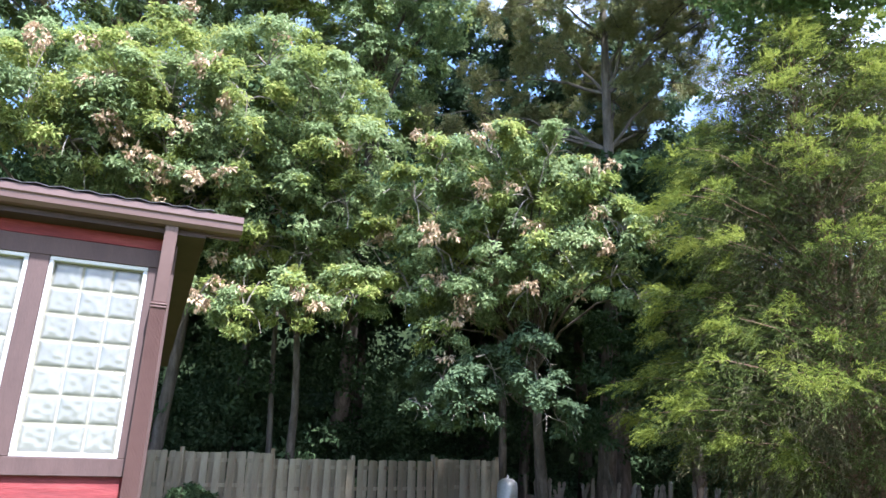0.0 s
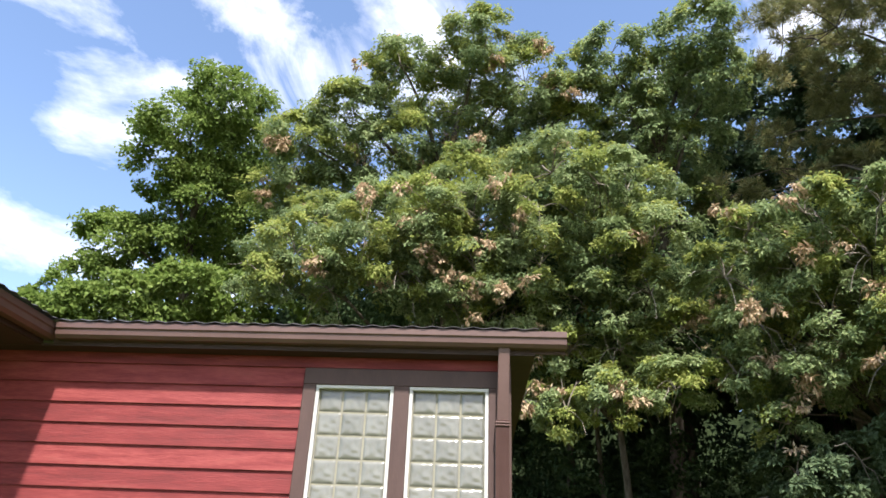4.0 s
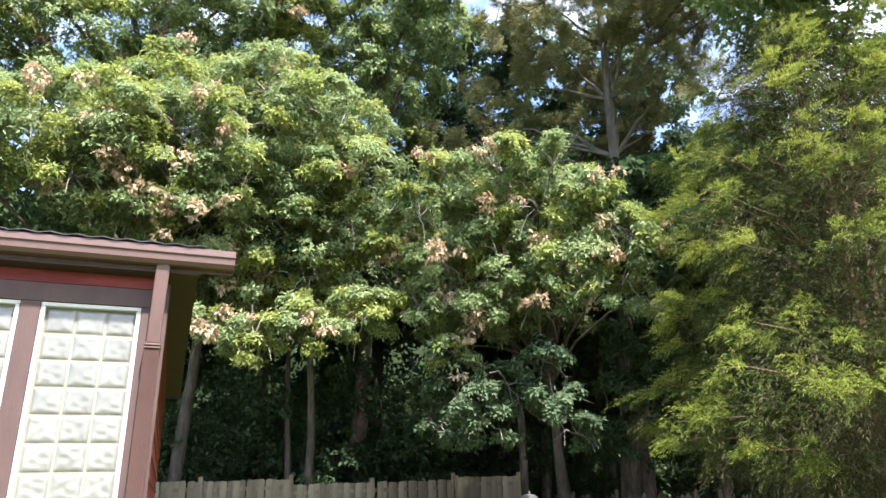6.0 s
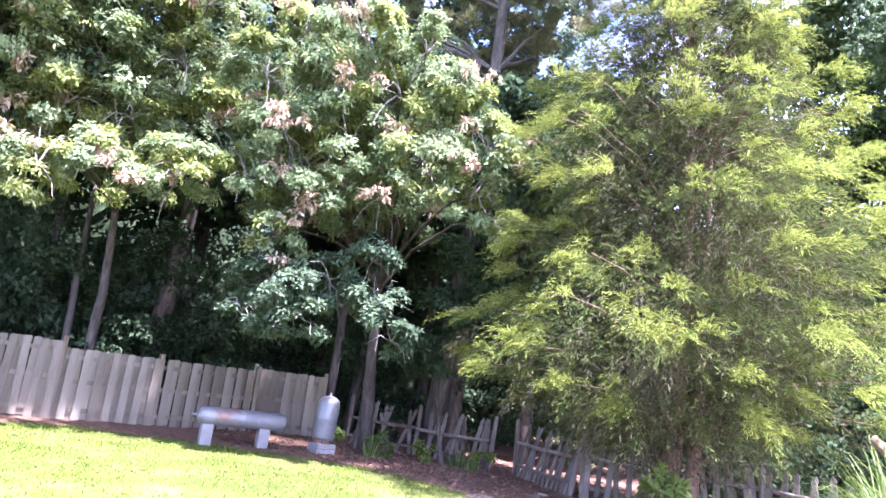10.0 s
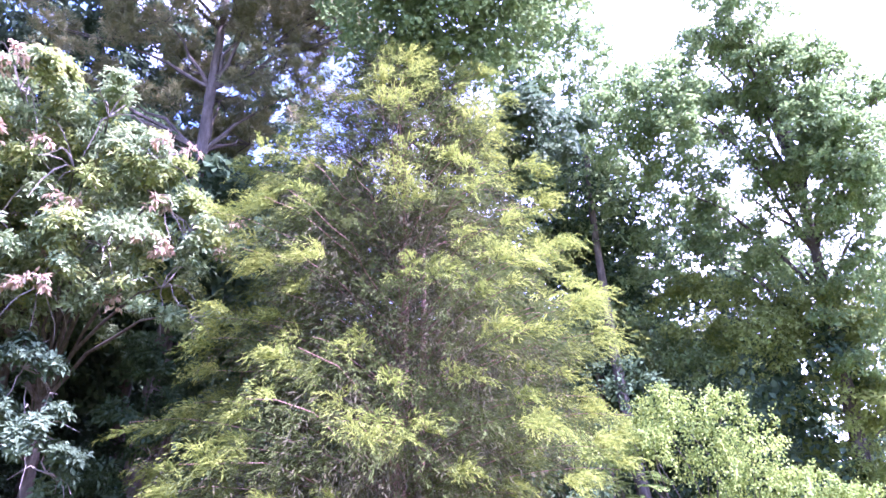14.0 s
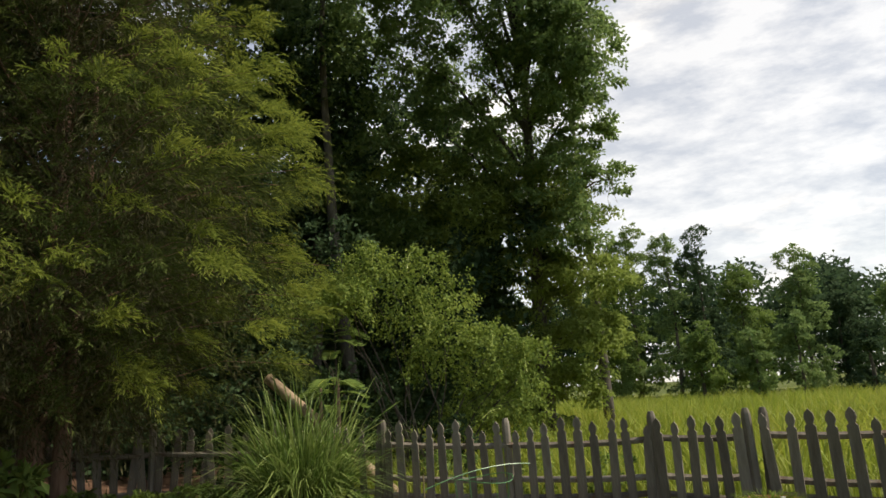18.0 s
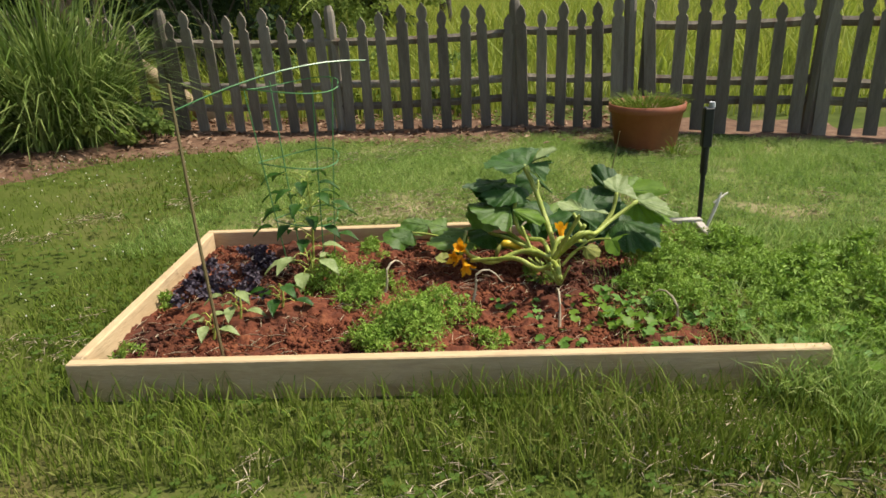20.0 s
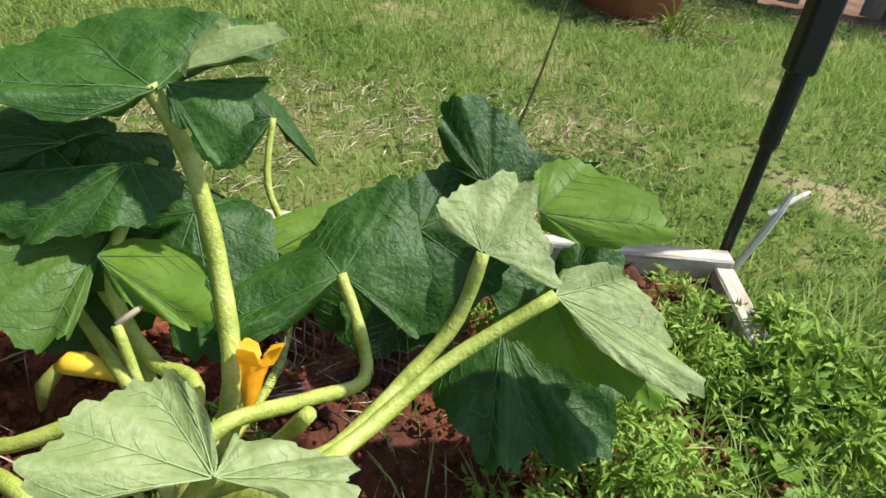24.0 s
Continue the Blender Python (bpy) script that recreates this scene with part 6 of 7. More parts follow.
for x, y in stone_spots:
    bm = bmesh.new()
    n = rs.randrange(7, 11)
    w = rs.choice((0.07, 0.1, 0.14, 0.2, 0.26))
    top = rs.uniform(0.012, 0.04)
    pts = [(w * rs.uniform(.6, 1.15) * math.cos(6.283 * k / n), w * 0.7 * rs.uniform(.55, 1.15) * math.sin(6.283 * k / n)) for k in range(n)]
    lo_ = [bm.verts.new((a, b, -0.03)) for a, b in pts]
    hi_ = [bm.verts.new((a * .96, b * .96, top * rs.uniform(0.3, 1.0))) for a, b in pts]
    in_ = [bm.verts.new((a * .6, b * .6, top + rs.uniform(-.004, .008))) for a, b in pts]
    bm.faces.new(list(reversed(lo_)))
    mid = bm.verts.new((0, 0, top + rs.uniform(-.004, .006)))
    for k in range(n):
        j = (k + 1) % n
        bm.faces.new((lo_[k], lo_[j], hi_[j], hi_[k]))
        bm.faces.new((hi_[k], hi_[j], in_[j], in_[k]))
        bm.faces.new((in_[k], in_[j], mid))
    ob = part("flagstone", bm, M_STONE)
    ob.matrix_basis = pose(x, y, ground_z(x, y) + 0.006, rs.uniform(-7, 7), rs.uniform(-7, 7), rs.uniform(0, 360))
    tagged(ob, "flat pinkish-grey stone lying in the mulch", "stone", "flat stones")

rl = np.random.default_rng(155)
n = 42000
lx, ly = rl.uniform(-13.5, 3.0, n), rl.uniform(-2.5, 5.0, n)
edge_y = np.interp(lx, [-14, -11.6, -10.3, -9.3, -7.3, -4.6, -2.9, -2.2, -2.0, -0.6, 3.0], [-14, -5, -2.2, -0.6, 0.4, 0.7, 1.0, 2.0, 3.2, 3.9, 3.85])
keep = ly > edge_y + 0.25 * rl.normal(size=n)
lx, ly = lx[keep], ly[keep]
n = len(lx)
la = rl.uniform(0, 6.283, n)
litter = leaf_mesh("leaf_litter", np.stack([lx, ly, ground_zs(lx, ly) + rl.uniform(0.012, 0.05, n)], 1), np.stack([np.cos(la), np.sin(la), rl.uniform(-.3, .4, n)], 1), np.tile((0., 0., 1.), (n, 1)) + rl.normal(size=(n, 3)) * 0.45, rl.uniform(0.03, 0.085, n), rl.uniform(0.008, 0.04, n), M_LITTER, 0.2)
tagged(part("leaf_litter", litter, None), "brown fallen leaves and bark bits on the bare earth", "leaf litter", kind="stuff")
for k in range(16):
    x, y = rs.uniform(-6.5, -2.0), rs.uniform(1.2, 3.2)
    if y < np.interp(x, [-7.3, -4.6, -2.9, -2.2, -2.0], [0.6, 0.9, 1.2, 2.2, 3.4]):
        continue
    a = rs.uniform(0, 6.283)
    ln = rs.uniform(0.25, 0.7)
    st = thing("fallen_stick", (x, y, ground_z(x, y) + 0.035), 0, "thin dead stick lying on the mulch", "stick", "fallen sticks")
    part("stick", tube(bend((0, 0, 0), (ln * math.cos(a), ln * math.sin(a), 0.02), (0.03, 0.02, 0.01), 4, 0.008, rs), [0.012, 0.011, 0.01, 0.008, 0.005], 6), M_TWIG, st)

# ---- pot ----
pot = thing("plant_pot", (2.62, 3.3, 0.0), 0, "big terracotta-coloured plastic pot overgrown with grass", "pot")
part("pot", lathe([(0.2, 0.0), (0.225, 0.03), (0.262, 0.28), (0.278, 0.285), (0.28, 0.34), (0.262, 0.34), (0.255, 0.3)], 28), M_TERRA, pot, smooth=True)
part("soil", lathe([(0.25, 0.24), (0.258, 0.3), (0.05, 0.315)], 18), M_MULCH, pot)
rngp = np.random.default_rng(160)
a = rngp.uniform(0, 6.283, 900)
rr = 0.25 * np.sqrt(rngp.random(900))
root = np.stack([rr * np.cos(a), rr * np.sin(a), 0.3 + 0 * a], 1)
h = rngp.uniform(0.04, 0.16, 900)
part("grass", blade_mesh("grass", root, np.stack([np.cos(a), np.sin(a), -.3 + 0 * a], 1) * (h * .9)[:, None], h, np.full(900, .006), M_GRASS, 3), None, pot)
grass_clump("grass_tuft", (2.75, 2.95, 0.0), 40, 0.3, 0.4, M_GRASS, "tuft of grass in front of the pot", 161, 0.012)

# ---- sprinkler stake at the corner of the bed ----
stake = thing("sprinkler_stake", (2.46, 1.3, 0.0), 0, "black plastic sprinkler stake with pale cap at the bed corner", "stake")
stake.matrix_basis = pose(2.41, 1.31, 0.0, 0, 0, 0)
part("shaft", tube([(0, 0, -0.05), (0, 0, 0.12), (0, 0, 0.45)], [0.008, 0.0105, 0.012], 10), M_BLACK, stake)
part("collar", tube([(0, 0, 0.33), (0, 0, 0.34), (0, 0, 0.47), (0, 0, 0.48)], [0.014, 0.017, 0.018, 0.016], 12), M_BLACK, stake)
part("head", box(-0.023, -0.02, 0.46, 0.023, 0.02, 0.645, 0.006), M_BLACK, stake)
part("cap", tube([(0.012, 0, 0.645), (0.012, 0, 0.668)], [0.016, 0.014], 10), M_WHITE, stake, "pale cap")
straw = thing("dead_stalk", (2.44, 1.34, 0.1), 0, "bleached dead stalk beside the sprinkler stake", "stalk")
part("stalk", tube(bend((0, 0, -0.1), (0.085, 0.03, 0.12), (0.01, 0, 0.02), 4), [0.006, 0.007, 0.009, 0.008, 0.004], 6), M_BLEACH, straw)
part("stalk", tube(bend((0.05, 0.02, 0.07), (0.12, 0.04, 0.115), (0.01, 0, 0.01), 3), [0.005, 0.006, 0.005, 0.003], 6), M_BLEACH, straw)

# ---- raised bed ----
bed = thing("raised_bed", (0, 0, 0), 0, "raised vegetable bed framed with new lumber planks", "raised bed")
T = 0.038


def plank(x0, y0, x1, y1, turn, top=0.14, mat=None):
    bm = bmesh.new()
    ln = math.hypot(x1 - x0, y1 - y0)
    box(0, -T / 2, -0.02, ln, T / 2, top, 0.004, bm=bm)
    ob = part("plank", bm, mat or M_LUMBER, bed)
    ob.matrix_basis = pose(x0, y0, 0, 0, 0, turn)


plank(0, T / 2, 2.41, T / 2, 0)
plank(0, 1.29 - T / 2, 1.5, 1.29 - T / 2, 0)
plank(1.505, 1.295 - T / 2, 2.41, 1.295 - T / 2, 0, 0.125, M_GREYWOOD)
plank(T / 2, T, T / 2, 1.29 - T, 90)
plank(2.41 - T / 2, T, 2.41 - T / 2, 1.05, 90, 0.03, M_GREYWOOD)
plank(2.41 - T / 2, 1.054, 2.41 - T / 2, 1.29 - T, 90, 0.115, M_GREYWOOD)
xs, ys = np.linspace(0.03, 2.38, 230), np.linspace(0.03, 1.26, 122)
X, Y = np.meshgrid(xs, ys, indexing="ij")
NZ = np.array([0.5 * noise.noise((a * 3, b * 3, 1)) + 0.35 * noise.noise((a * 11, b * 11, 4)) + 0.34 * noise.noise((a * 38, b * 38, 9)) for a, b in zip(X.ravel(), Y.ravel())]).reshape(X.shape)
Z = 0.066 + 0.05 * NZ + 0.01 * np.abs(NZ)
ii = np.arange(X.size).reshape(X.shape)
part("soil", soup("soil", np.stack([X, Y, Z], -1).reshape(-1, 3), np.stack([ii[:-1, :-1], ii[1:, :-1], ii[1:, 1:], ii[:-1, 1:]], -1).reshape(-1, 4), M_CLAY), None, bed, "crumbly red clay soil")
rc = np.random.default_rng(170)
n = 12000
cx, cy, cs = rc.uniform(0.06, 2.36, n), rc.uniform(0.06, 1.23, n), rc.uniform(0.002, 0.0075, n) * rc.choice([1, 1, 1, 2.2], n)
octa = np.array([(1, 0, 0), (-1, 0, 0), (0, 1, 0), (0, -1, 0), (0, 0, 1), (0, 0, -1)], float)
cv = (octa[None] * (cs[:, None, None] * rc.uniform(0.6, 1.2, (n, 6, 1)))) + np.stack([cx, cy, np.full(n, 0.072)], 1)[:, None]
cf = np.array([(0, 2, 4), (2, 1, 4), (1, 3, 4), (3, 0, 4), (2, 0, 5), (1, 2, 5), (3, 1, 5), (0, 3, 5)])
ob = part("loose_soil", soup("loose_soil", cv.reshape(-1, 3), (np.arange(n)[:, None, None] * 6 + cf).reshape(-1, 3), M_CLAY), None, bed, "loose crumbs of red clay")
ob["kind"] = "stuff"


# ---- the squash plant ----
squash = thing("squash_plant", (1.67, 0.6, 0.05), 0, "large squash plant with broad leaves, thick stalks and orange flowers", "plant")
SQ = Vector((1.67, 0.6, 0.05))


def squash_leaf(joint, lobes, mat, seed, cup=0.06, label=""):
    """A broad leaf held at its notch, with five lobes: each has a vein to its tip; the blade dips between them."""
    rnd = random.Random(seed)
    org = Vector(joint) - SQ
    tips = [Vector(v) for v in lobes]
    mean = sum((v.length for v in tips), 0.0) / 5
    n = Vector((0, 0, 0))
    for p, q in zip(tips, tips[1:]):
        n += p.cross(q)
    n = n.normalized()
    if n.z < 0:
        n = -n
    ctrl = [tips[0] * 0.35 + tips[4] * 0.05] + tips + [tips[4] * 0.35 + tips[0] * 0.05]
    ctrl = [ctrl[0] * 0.5] + ctrl + [ctrl[-1] * 0.5]
    ph = [rnd.uniform(0, 6.28) for _ in range(4)]

    def at(rho, w):
        """w runs from 0 to 6 round the rim; the lobes' tips are at 1, 2, 3, 4, 5."""
        k = min(5, int(w))
        t = w - k
        p0, p1, p2, p3 = ctrl[k], ctrl[k + 1], ctrl[k + 2], ctrl[k + 3]
        v = 0.5 * ((2 * p1) + (p2 - p0) * t + (2 * p0 - 5 * p1 + 4 * p2 - p3) * t * t + (3 * p1 - p0 - 3 * p2 + p3) * t ** 3)
        gap = math.sin(math.pi * t) ** 2
        edge = 1 + (0.05 if 0 < k < 5 else 0.0) * gap + 0.04 * math.sin(9.1 * w + ph[0]) + 0.028 * math.sin(23 * w + ph[1]) + 0.01 * math.sin(41 * w + ph[3])
        up = -cup * mean * rho * rho + mean * rho * (0.05 * gap - 0.03 + 0.07 * math.sin(2.6 * w + ph[2]) * rho + 0.04 * math.sin(8 * w + ph[3]) * rho * rho)
        up += 0.05 * mean * noise.noise((v.x * rho * 22, v.y * rho * 22, seed + v.z * rho * 22)) + 0.012 * mean * noise.noise((v.x * rho * 70, v.y * rho * 70, seed + v.z * rho * 70))
        up += 0.022 * mean * rho * abs(math.sin(math.pi * 3 * t)) * (1 - 0.5 * rho)
        return org + v * rho * (1 + (edge - 1) * rho) + n * up

    bm = bmesh.new()
    sec, rings = 84, 12
    c = bm.verts.new(org)
    rows = [[bm.verts.new(at((k + 1) / rings, 6 * j / sec)) for j in range(sec + 1)] for k in range(rings)]
    for j in range(sec):
        bm.faces.new((c, rows[0][j], rows[0][j + 1]))
        for k in range(rings - 1):
            bm.faces.new((rows[k][j], rows[k + 1][j], rows[k + 1][j + 1], rows[k][j + 1]))
    leaf = part("leaf", bm, mat, squash, label, smooth=True)
    vb = bmesh.new()
    for w in (1, 2, 3, 4, 5):
        pts = [at(q, w) + n * 0.001 for q in (0.02, 0.2, 0.4, 0.6, 0.78, 0.94)]
        tube(pts, [mean * e for e in (0.011, 0.008, 0.006, 0.0045, 0.003, 0.0015)], 5, vb, False)
        for q0 in (0.3, 0.48, 0.64, 0.78):
            for sgn in (-1, 1):
                pts = [at(q0 + 0.2 * e, w + sgn * 0.42 * e) + n * 0.0008 for e in (0, 0.35, 0.7, 1.0)]
                tube(pts, [mean * e for e in (0.0035, 0.003, 0.002, 0.001)], 4, vb, False)
    part("venation", vb, M_VEINP if mat is M_SQUASHP else M_VEIN, leaf, "raised veins")
    return leaf


def stalk(points, r0, r1, label="thick pale green hairy stalk"):
    pts = [Vector(p) - SQ for p in points]
    fine = []
    for k in range(len(pts) - 1):
        p0, p1, p2, p3 = pts[max(k - 1, 0)], pts[k], pts[k + 1], pts[min(k + 2, len(pts) - 1)]
        for j in range(5):
            t = j / 5
            fine.append(0.5 * ((2 * p1) + (p2 - p0) * t + (2 * p0 - 5 * p1 + 4 * p2 - p3) * t * t + (3 * p1 - p0 - 3 * p2 + p3) * t ** 3))
    fine.append(pts[-1])
    m = len(fine) - 1
    return part("stalk", tube(fine, [(r0 + (r1 - r0) * k / m) * 1.25 * (1 + 0.05 * math.sin(k * 1.7)) for k in range(m + 1)], 12), M_STALK, squash, smooth=True)


squash_leaf((1.55, 0.935, 0.499), [(-0.068, -0.059, -0.017), (-0.164, -0.055, 0.029), (-0.113, 0.071, 0.043), (0.043, 0.121, 0.049), (0.107, 0.071, 0.043)], M_SQUASH, 1, 0.05, "dark green topmost leaf, spread like an umbrella")
squash_leaf((1.56, 0.94, 0.507), [(0.101, 0.036, 0.001), (0.092, 0.01, -0.01), (0.064, -0.046, -0.062), (0.033, -0.036, -0.031), (0.011, -0.027, -0.029)], M_SQUASH, 2, 0.05)
squash_leaf((1.58, 0.931, 0.525), [(0.009, -0.006, 0.002), (0.019, 0.019, 0.029), (0.044, 0.048, 0.042), (0.111, 0.048, 0.032), (0.074, 0.019, 0.02)], M_SQUASHP, 3, 0, "pale upturned lobe of the topmost leaf")
squash_leaf((1.44, 0.936, 0.426), [(-0.059, -0.058, 0), (-0.148, -0.086, 0.018), (-0.117, -0.019, 0.024), (-0.057, 0.03, 0.014), (0.036, 0.047, 0.006)], M_SQUASH, 4, 0.1)
squash_leaf((1.51, 0.928, 0.412), [(-0.141, -0.054, -0), (-0.1, -0.094, -0.04), (-0.035, -0.077, -0.046), (0.038, -0.041, -0.039), (0.054, 0.011, -0.01)], M_SQUASH, 5, 0.1)
squash_leaf((1.56, 0.965, 0.328), [(-0.099, -0.016, -0.015), (-0.019, -0.105, -0.079), (0.061, -0.132, -0.109), (0.104, -0.011, -0.034), (0.042, 0.048, 0.005)], M_SQUASH, 6, 0.1)
squash_leaf((1.48, 0.895, 0.332), [(0.008, -0.088, -0.034), (-0.018, -0.132, -0.043), (-0.129, -0.113, 0.013), (-0.174, -0.043, 0.033), (-0.133, 0.034, 0.019)], M_LITSQ, 7, 0.08, "broad mid-green leaf held level")
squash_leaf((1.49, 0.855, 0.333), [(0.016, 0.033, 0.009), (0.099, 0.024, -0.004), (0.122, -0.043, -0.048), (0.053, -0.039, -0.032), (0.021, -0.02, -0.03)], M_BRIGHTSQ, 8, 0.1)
squash_leaf((1.62, 1.14, 0.38), [(-0.04, -0.061, -0.047), (-0.102, -0.045, -0.023), (-0.075, 0.01, 0.036), (-0.007, 0.039, 0.022), (0.066, -0.012, -0.062)], M_SQUASH, 9, 0.1)
squash_leaf((1.75, 0.915, 0.288), [(-0.082, -0.082, -0.038), (-0.14, -0.07, -0.033), (-0.051, 0.055, 0.031), (0.064, 0.115, 0.074), (0.106, -0.037, -0.038)], M_SQUASH, 10, 0.1)
squash_leaf((1.84, 1.02, 0.294), [(-0.032, 0.032, 0.037), (0.043, 0.086, 0.067), (0.119, 0.063, 0.044), (0.116, -0.031, -0.058), (-0.011, -0.096, -0.102)], M_SQUASH, 11, 0.1)
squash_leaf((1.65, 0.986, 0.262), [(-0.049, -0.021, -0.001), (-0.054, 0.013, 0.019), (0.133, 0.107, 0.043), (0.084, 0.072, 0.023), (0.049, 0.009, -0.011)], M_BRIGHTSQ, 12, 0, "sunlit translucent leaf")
squash_leaf((1.91, 0.827, 0.404), [(-0.049, 0.014, 0.029), (-0.029, 0.047, 0.046), (0.037, 0.073, 0.055), (0.058, 0.034, 0.017), (0.083, -0.013, -0.024)], M_SQUASHP, 13, 0.05, "pale folded leaf, the sun's sheen on it put into the colour")
squash_leaf((1.99, 0.812, 0.368), [(0.011, 0.03, 0.015), (0.083, 0.03, 0.013), (0.124, -0.034, -0.019), (0.133, -0.088, -0.045), (0.046, -0.056, -0.015)], M_SQUASHP, 14, 0.05, "pale folded leaf, the sun's sheen on it put into the colour")
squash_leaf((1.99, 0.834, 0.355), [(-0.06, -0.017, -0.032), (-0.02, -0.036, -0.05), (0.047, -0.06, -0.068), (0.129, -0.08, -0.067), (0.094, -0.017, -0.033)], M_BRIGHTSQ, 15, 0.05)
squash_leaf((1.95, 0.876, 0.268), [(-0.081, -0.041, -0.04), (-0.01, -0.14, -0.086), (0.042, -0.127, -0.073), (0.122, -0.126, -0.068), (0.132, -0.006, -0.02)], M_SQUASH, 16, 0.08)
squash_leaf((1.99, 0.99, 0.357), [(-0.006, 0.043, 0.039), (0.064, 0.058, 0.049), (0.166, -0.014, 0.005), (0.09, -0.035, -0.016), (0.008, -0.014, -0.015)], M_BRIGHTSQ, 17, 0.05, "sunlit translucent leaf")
squash_leaf((1.93, 1.06, 0.345), [(-0.053, 0.016, 0.025), (-0.074, 0.064, 0.079), (-0.009, 0.075, 0.095), (0.067, 0.043, 0.042), (0.141, 0.027, 0.033)], M_SQUASH, 18, 0.05)
squash_leaf((1.73, 0.522, 0.429), [(0, 0.014, 0.011), (-0.03, 0.051, 0.028), (-0.057, 0.053, 0.03), (-0.09, 0.006, 0.032), (-0.083, -0.043, 0.028)], M_SQUASHP, 19, 0.05, "small pale young leaf")
squash_leaf((1.73, 0.522, 0.429), [(0.012, 0.023, -0), (0.006, 0.035, 0.002), (0.063, 0.035, -0.008), (0.085, 0.017, -0.012), (0.078, -0.013, -0)], M_SQUASHP, 20, 0.05, "small pale young leaf")
squash_leaf((1.83, 0.508, 0.324), [(-0.01, 0.027, 0.008), (-0.024, -0.028, -0.032), (0.021, -0.056, -0.039), (0.026, -0.012, 0), (0.066, 0.013, 0.015)], M_BRIGHTSQ, 21, 0)
squash_leaf((1.73, 0.461, 0.312), [(-0.011, -0.011, -0.022), (0.01, -0.039, -0.03), (0.044, -0.039, -0.019), (0.048, 0.003, -0.003), (0.025, 0.02, 0.005)], M_YELLEAF, 22, 0, "small yellowing leaf")
squash_leaf((1.29, 0.921, 0.224), [(0.051, 0.03, 0.002), (-0.023, 0.041, 0.009), (-0.115, 0.005, 0.009), (-0.09, -0.051, -0.018), (0.0, -0.058, -0.028)], M_LITSQ, 23, 0.08)
squash_leaf((1.29, 0.84, 0.199), [(0.036, 0.01, -0.001), (0.007, -0.038, -0.017), (-0.101, -0.05, -0.001), (-0.157, -0.026, 0.03), (-0.09, 0.028, 0.031)], M_LITSQ, 24, 0.08)
squash_leaf((1.05, 0.97, 0.212), [(0.026, 0.028, 0.015), (-0.035, 0.031, 0.024), (-0.08, -0.018, 0.011), (-0.046, -0.05, -0.024), (0.018, -0.04, -0.045)], M_LITSQ, 25, 0.08)
squash_leaf((1.11, 1.15, 0.173), [(0.036, 0.032, 0.01), (-0.045, 0.03, 0.032), (-0.124, -0.004, 0.025), (-0.082, -0.05, -0.013), (-0.012, -0.038, -0.03)], M_LITSQ, 26, 0.08)
squash_leaf((1.47, 0.937, 0.321), [(0.098, 0.004, -0.018), (0.055, -0.05, -0.053), (-0.054, -0.055, -0.04), (-0.15, -0.002, 0.0), (-0.072, 0.05, 0.029)], M_SQUASH, 27, 0.08)
squash_leaf((1.2, 0.68, 0.189), [(0.023, 0.019, 0.01), (-0.001, 0.029, 0.021), (-0.031, -0.002, 0.012), (-0.012, -0.02, -0.002), (0.016, -0.009, -0.003)], M_YELLEAF, 28, 0, "small yellowing leaf")
squash_leaf((1.41, 0.942, 0.425), [(0.094, -0.036, -0.078), (0.023, -0.072, -0.056), (-0.055, -0.079, -0.027), (-0.089, -0.033, 0), (-0.033, 0.036, 0.018)], M_SQUASH, 29, 0.1)
squash_leaf((1.51, 1.02, 0.354), [(0.159, 0.01, -0.093), (0.112, -0.031, -0.101), (0.007, -0.068, -0.076), (-0.104, -0.09, -0.051), (-0.088, -0.008, -0.015)], M_SQUASH, 30, 0.1)
squash_leaf((1.44, 0.987, 0.414), [(0.088, 0.041, -0.015), (0.057, -0.031, -0.067), (-0.023, -0.076, -0.053), (-0.093, -0.094, -0.03), (-0.089, -0.008, 0.029)], M_SQUASH, 31, 0.1)
squash_leaf((1.4, 0.915, 0.288), [(0.048, -0.009, -0.025), (0.002, -0.069, -0.038), (-0.073, -0.09, -0.007), (-0.097, -0.032, 0.054), (-0.051, 0.059, 0.046)], M_LITSQ, 32, 0.1)
squash_leaf((1.81, 1.01, 0.189), [(-0.043, -0.064, -0.046), (-0.077, 0.011, 0.022), (-0.012, 0.086, 0.074), (0.101, 0.097, 0.056), (0.099, -0.044, -0.044)], M_SQUASH, 33, 0.1)
squash_leaf((1.93, 1.04, 0.222), [(-0.066, -0.087, -0.092), (-0.077, 0.011, 0.022), (0.014, 0.065, 0.053), (0.106, 0.041, 0.023), (0.078, -0.078, -0.078)], M_SQUASH, 34, 0.1)
squash_leaf((2.06, 0.958, 0.224), [(-0.054, -0.051, -0.054), (-0.05, 0.03, 0.002), (0.007, 0.088, 0.067), (0.061, 0.055, 0.056), (0.052, -0.042, -0.032)], M_SQUASH, 35, 0.1)
squash_leaf((1.4, 0.942, 0.204), [(0.101, 0.003, -0.015), (0.046, -0.054, -0.05), (-0.057, -0.06, -0.037), (-0.102, 0.004, 0.003), (-0.026, 0.05, 0.024)], M_SQUASH, 36, 0.08)
squash_leaf((1.8, 1.02, 0.224), [(0.094, -0.018, -0.014), (0.032, -0.089, -0.074), (-0.082, -0.06, -0.067), (-0.132, 0.042, 0.004), (-0.011, 0.082, 0.053)], M_SQUASH, 37, 0.08)
squash_leaf((1.2, 1.06, 0.191), [(0.091, 0.023, -0.011), (0.039, -0.036, -0.033), (-0.052, -0.044, -0.009), (-0.077, 0.007, 0.024), (-0.004, 0.053, 0.04)], M_LITSQ, 38, 0.08)
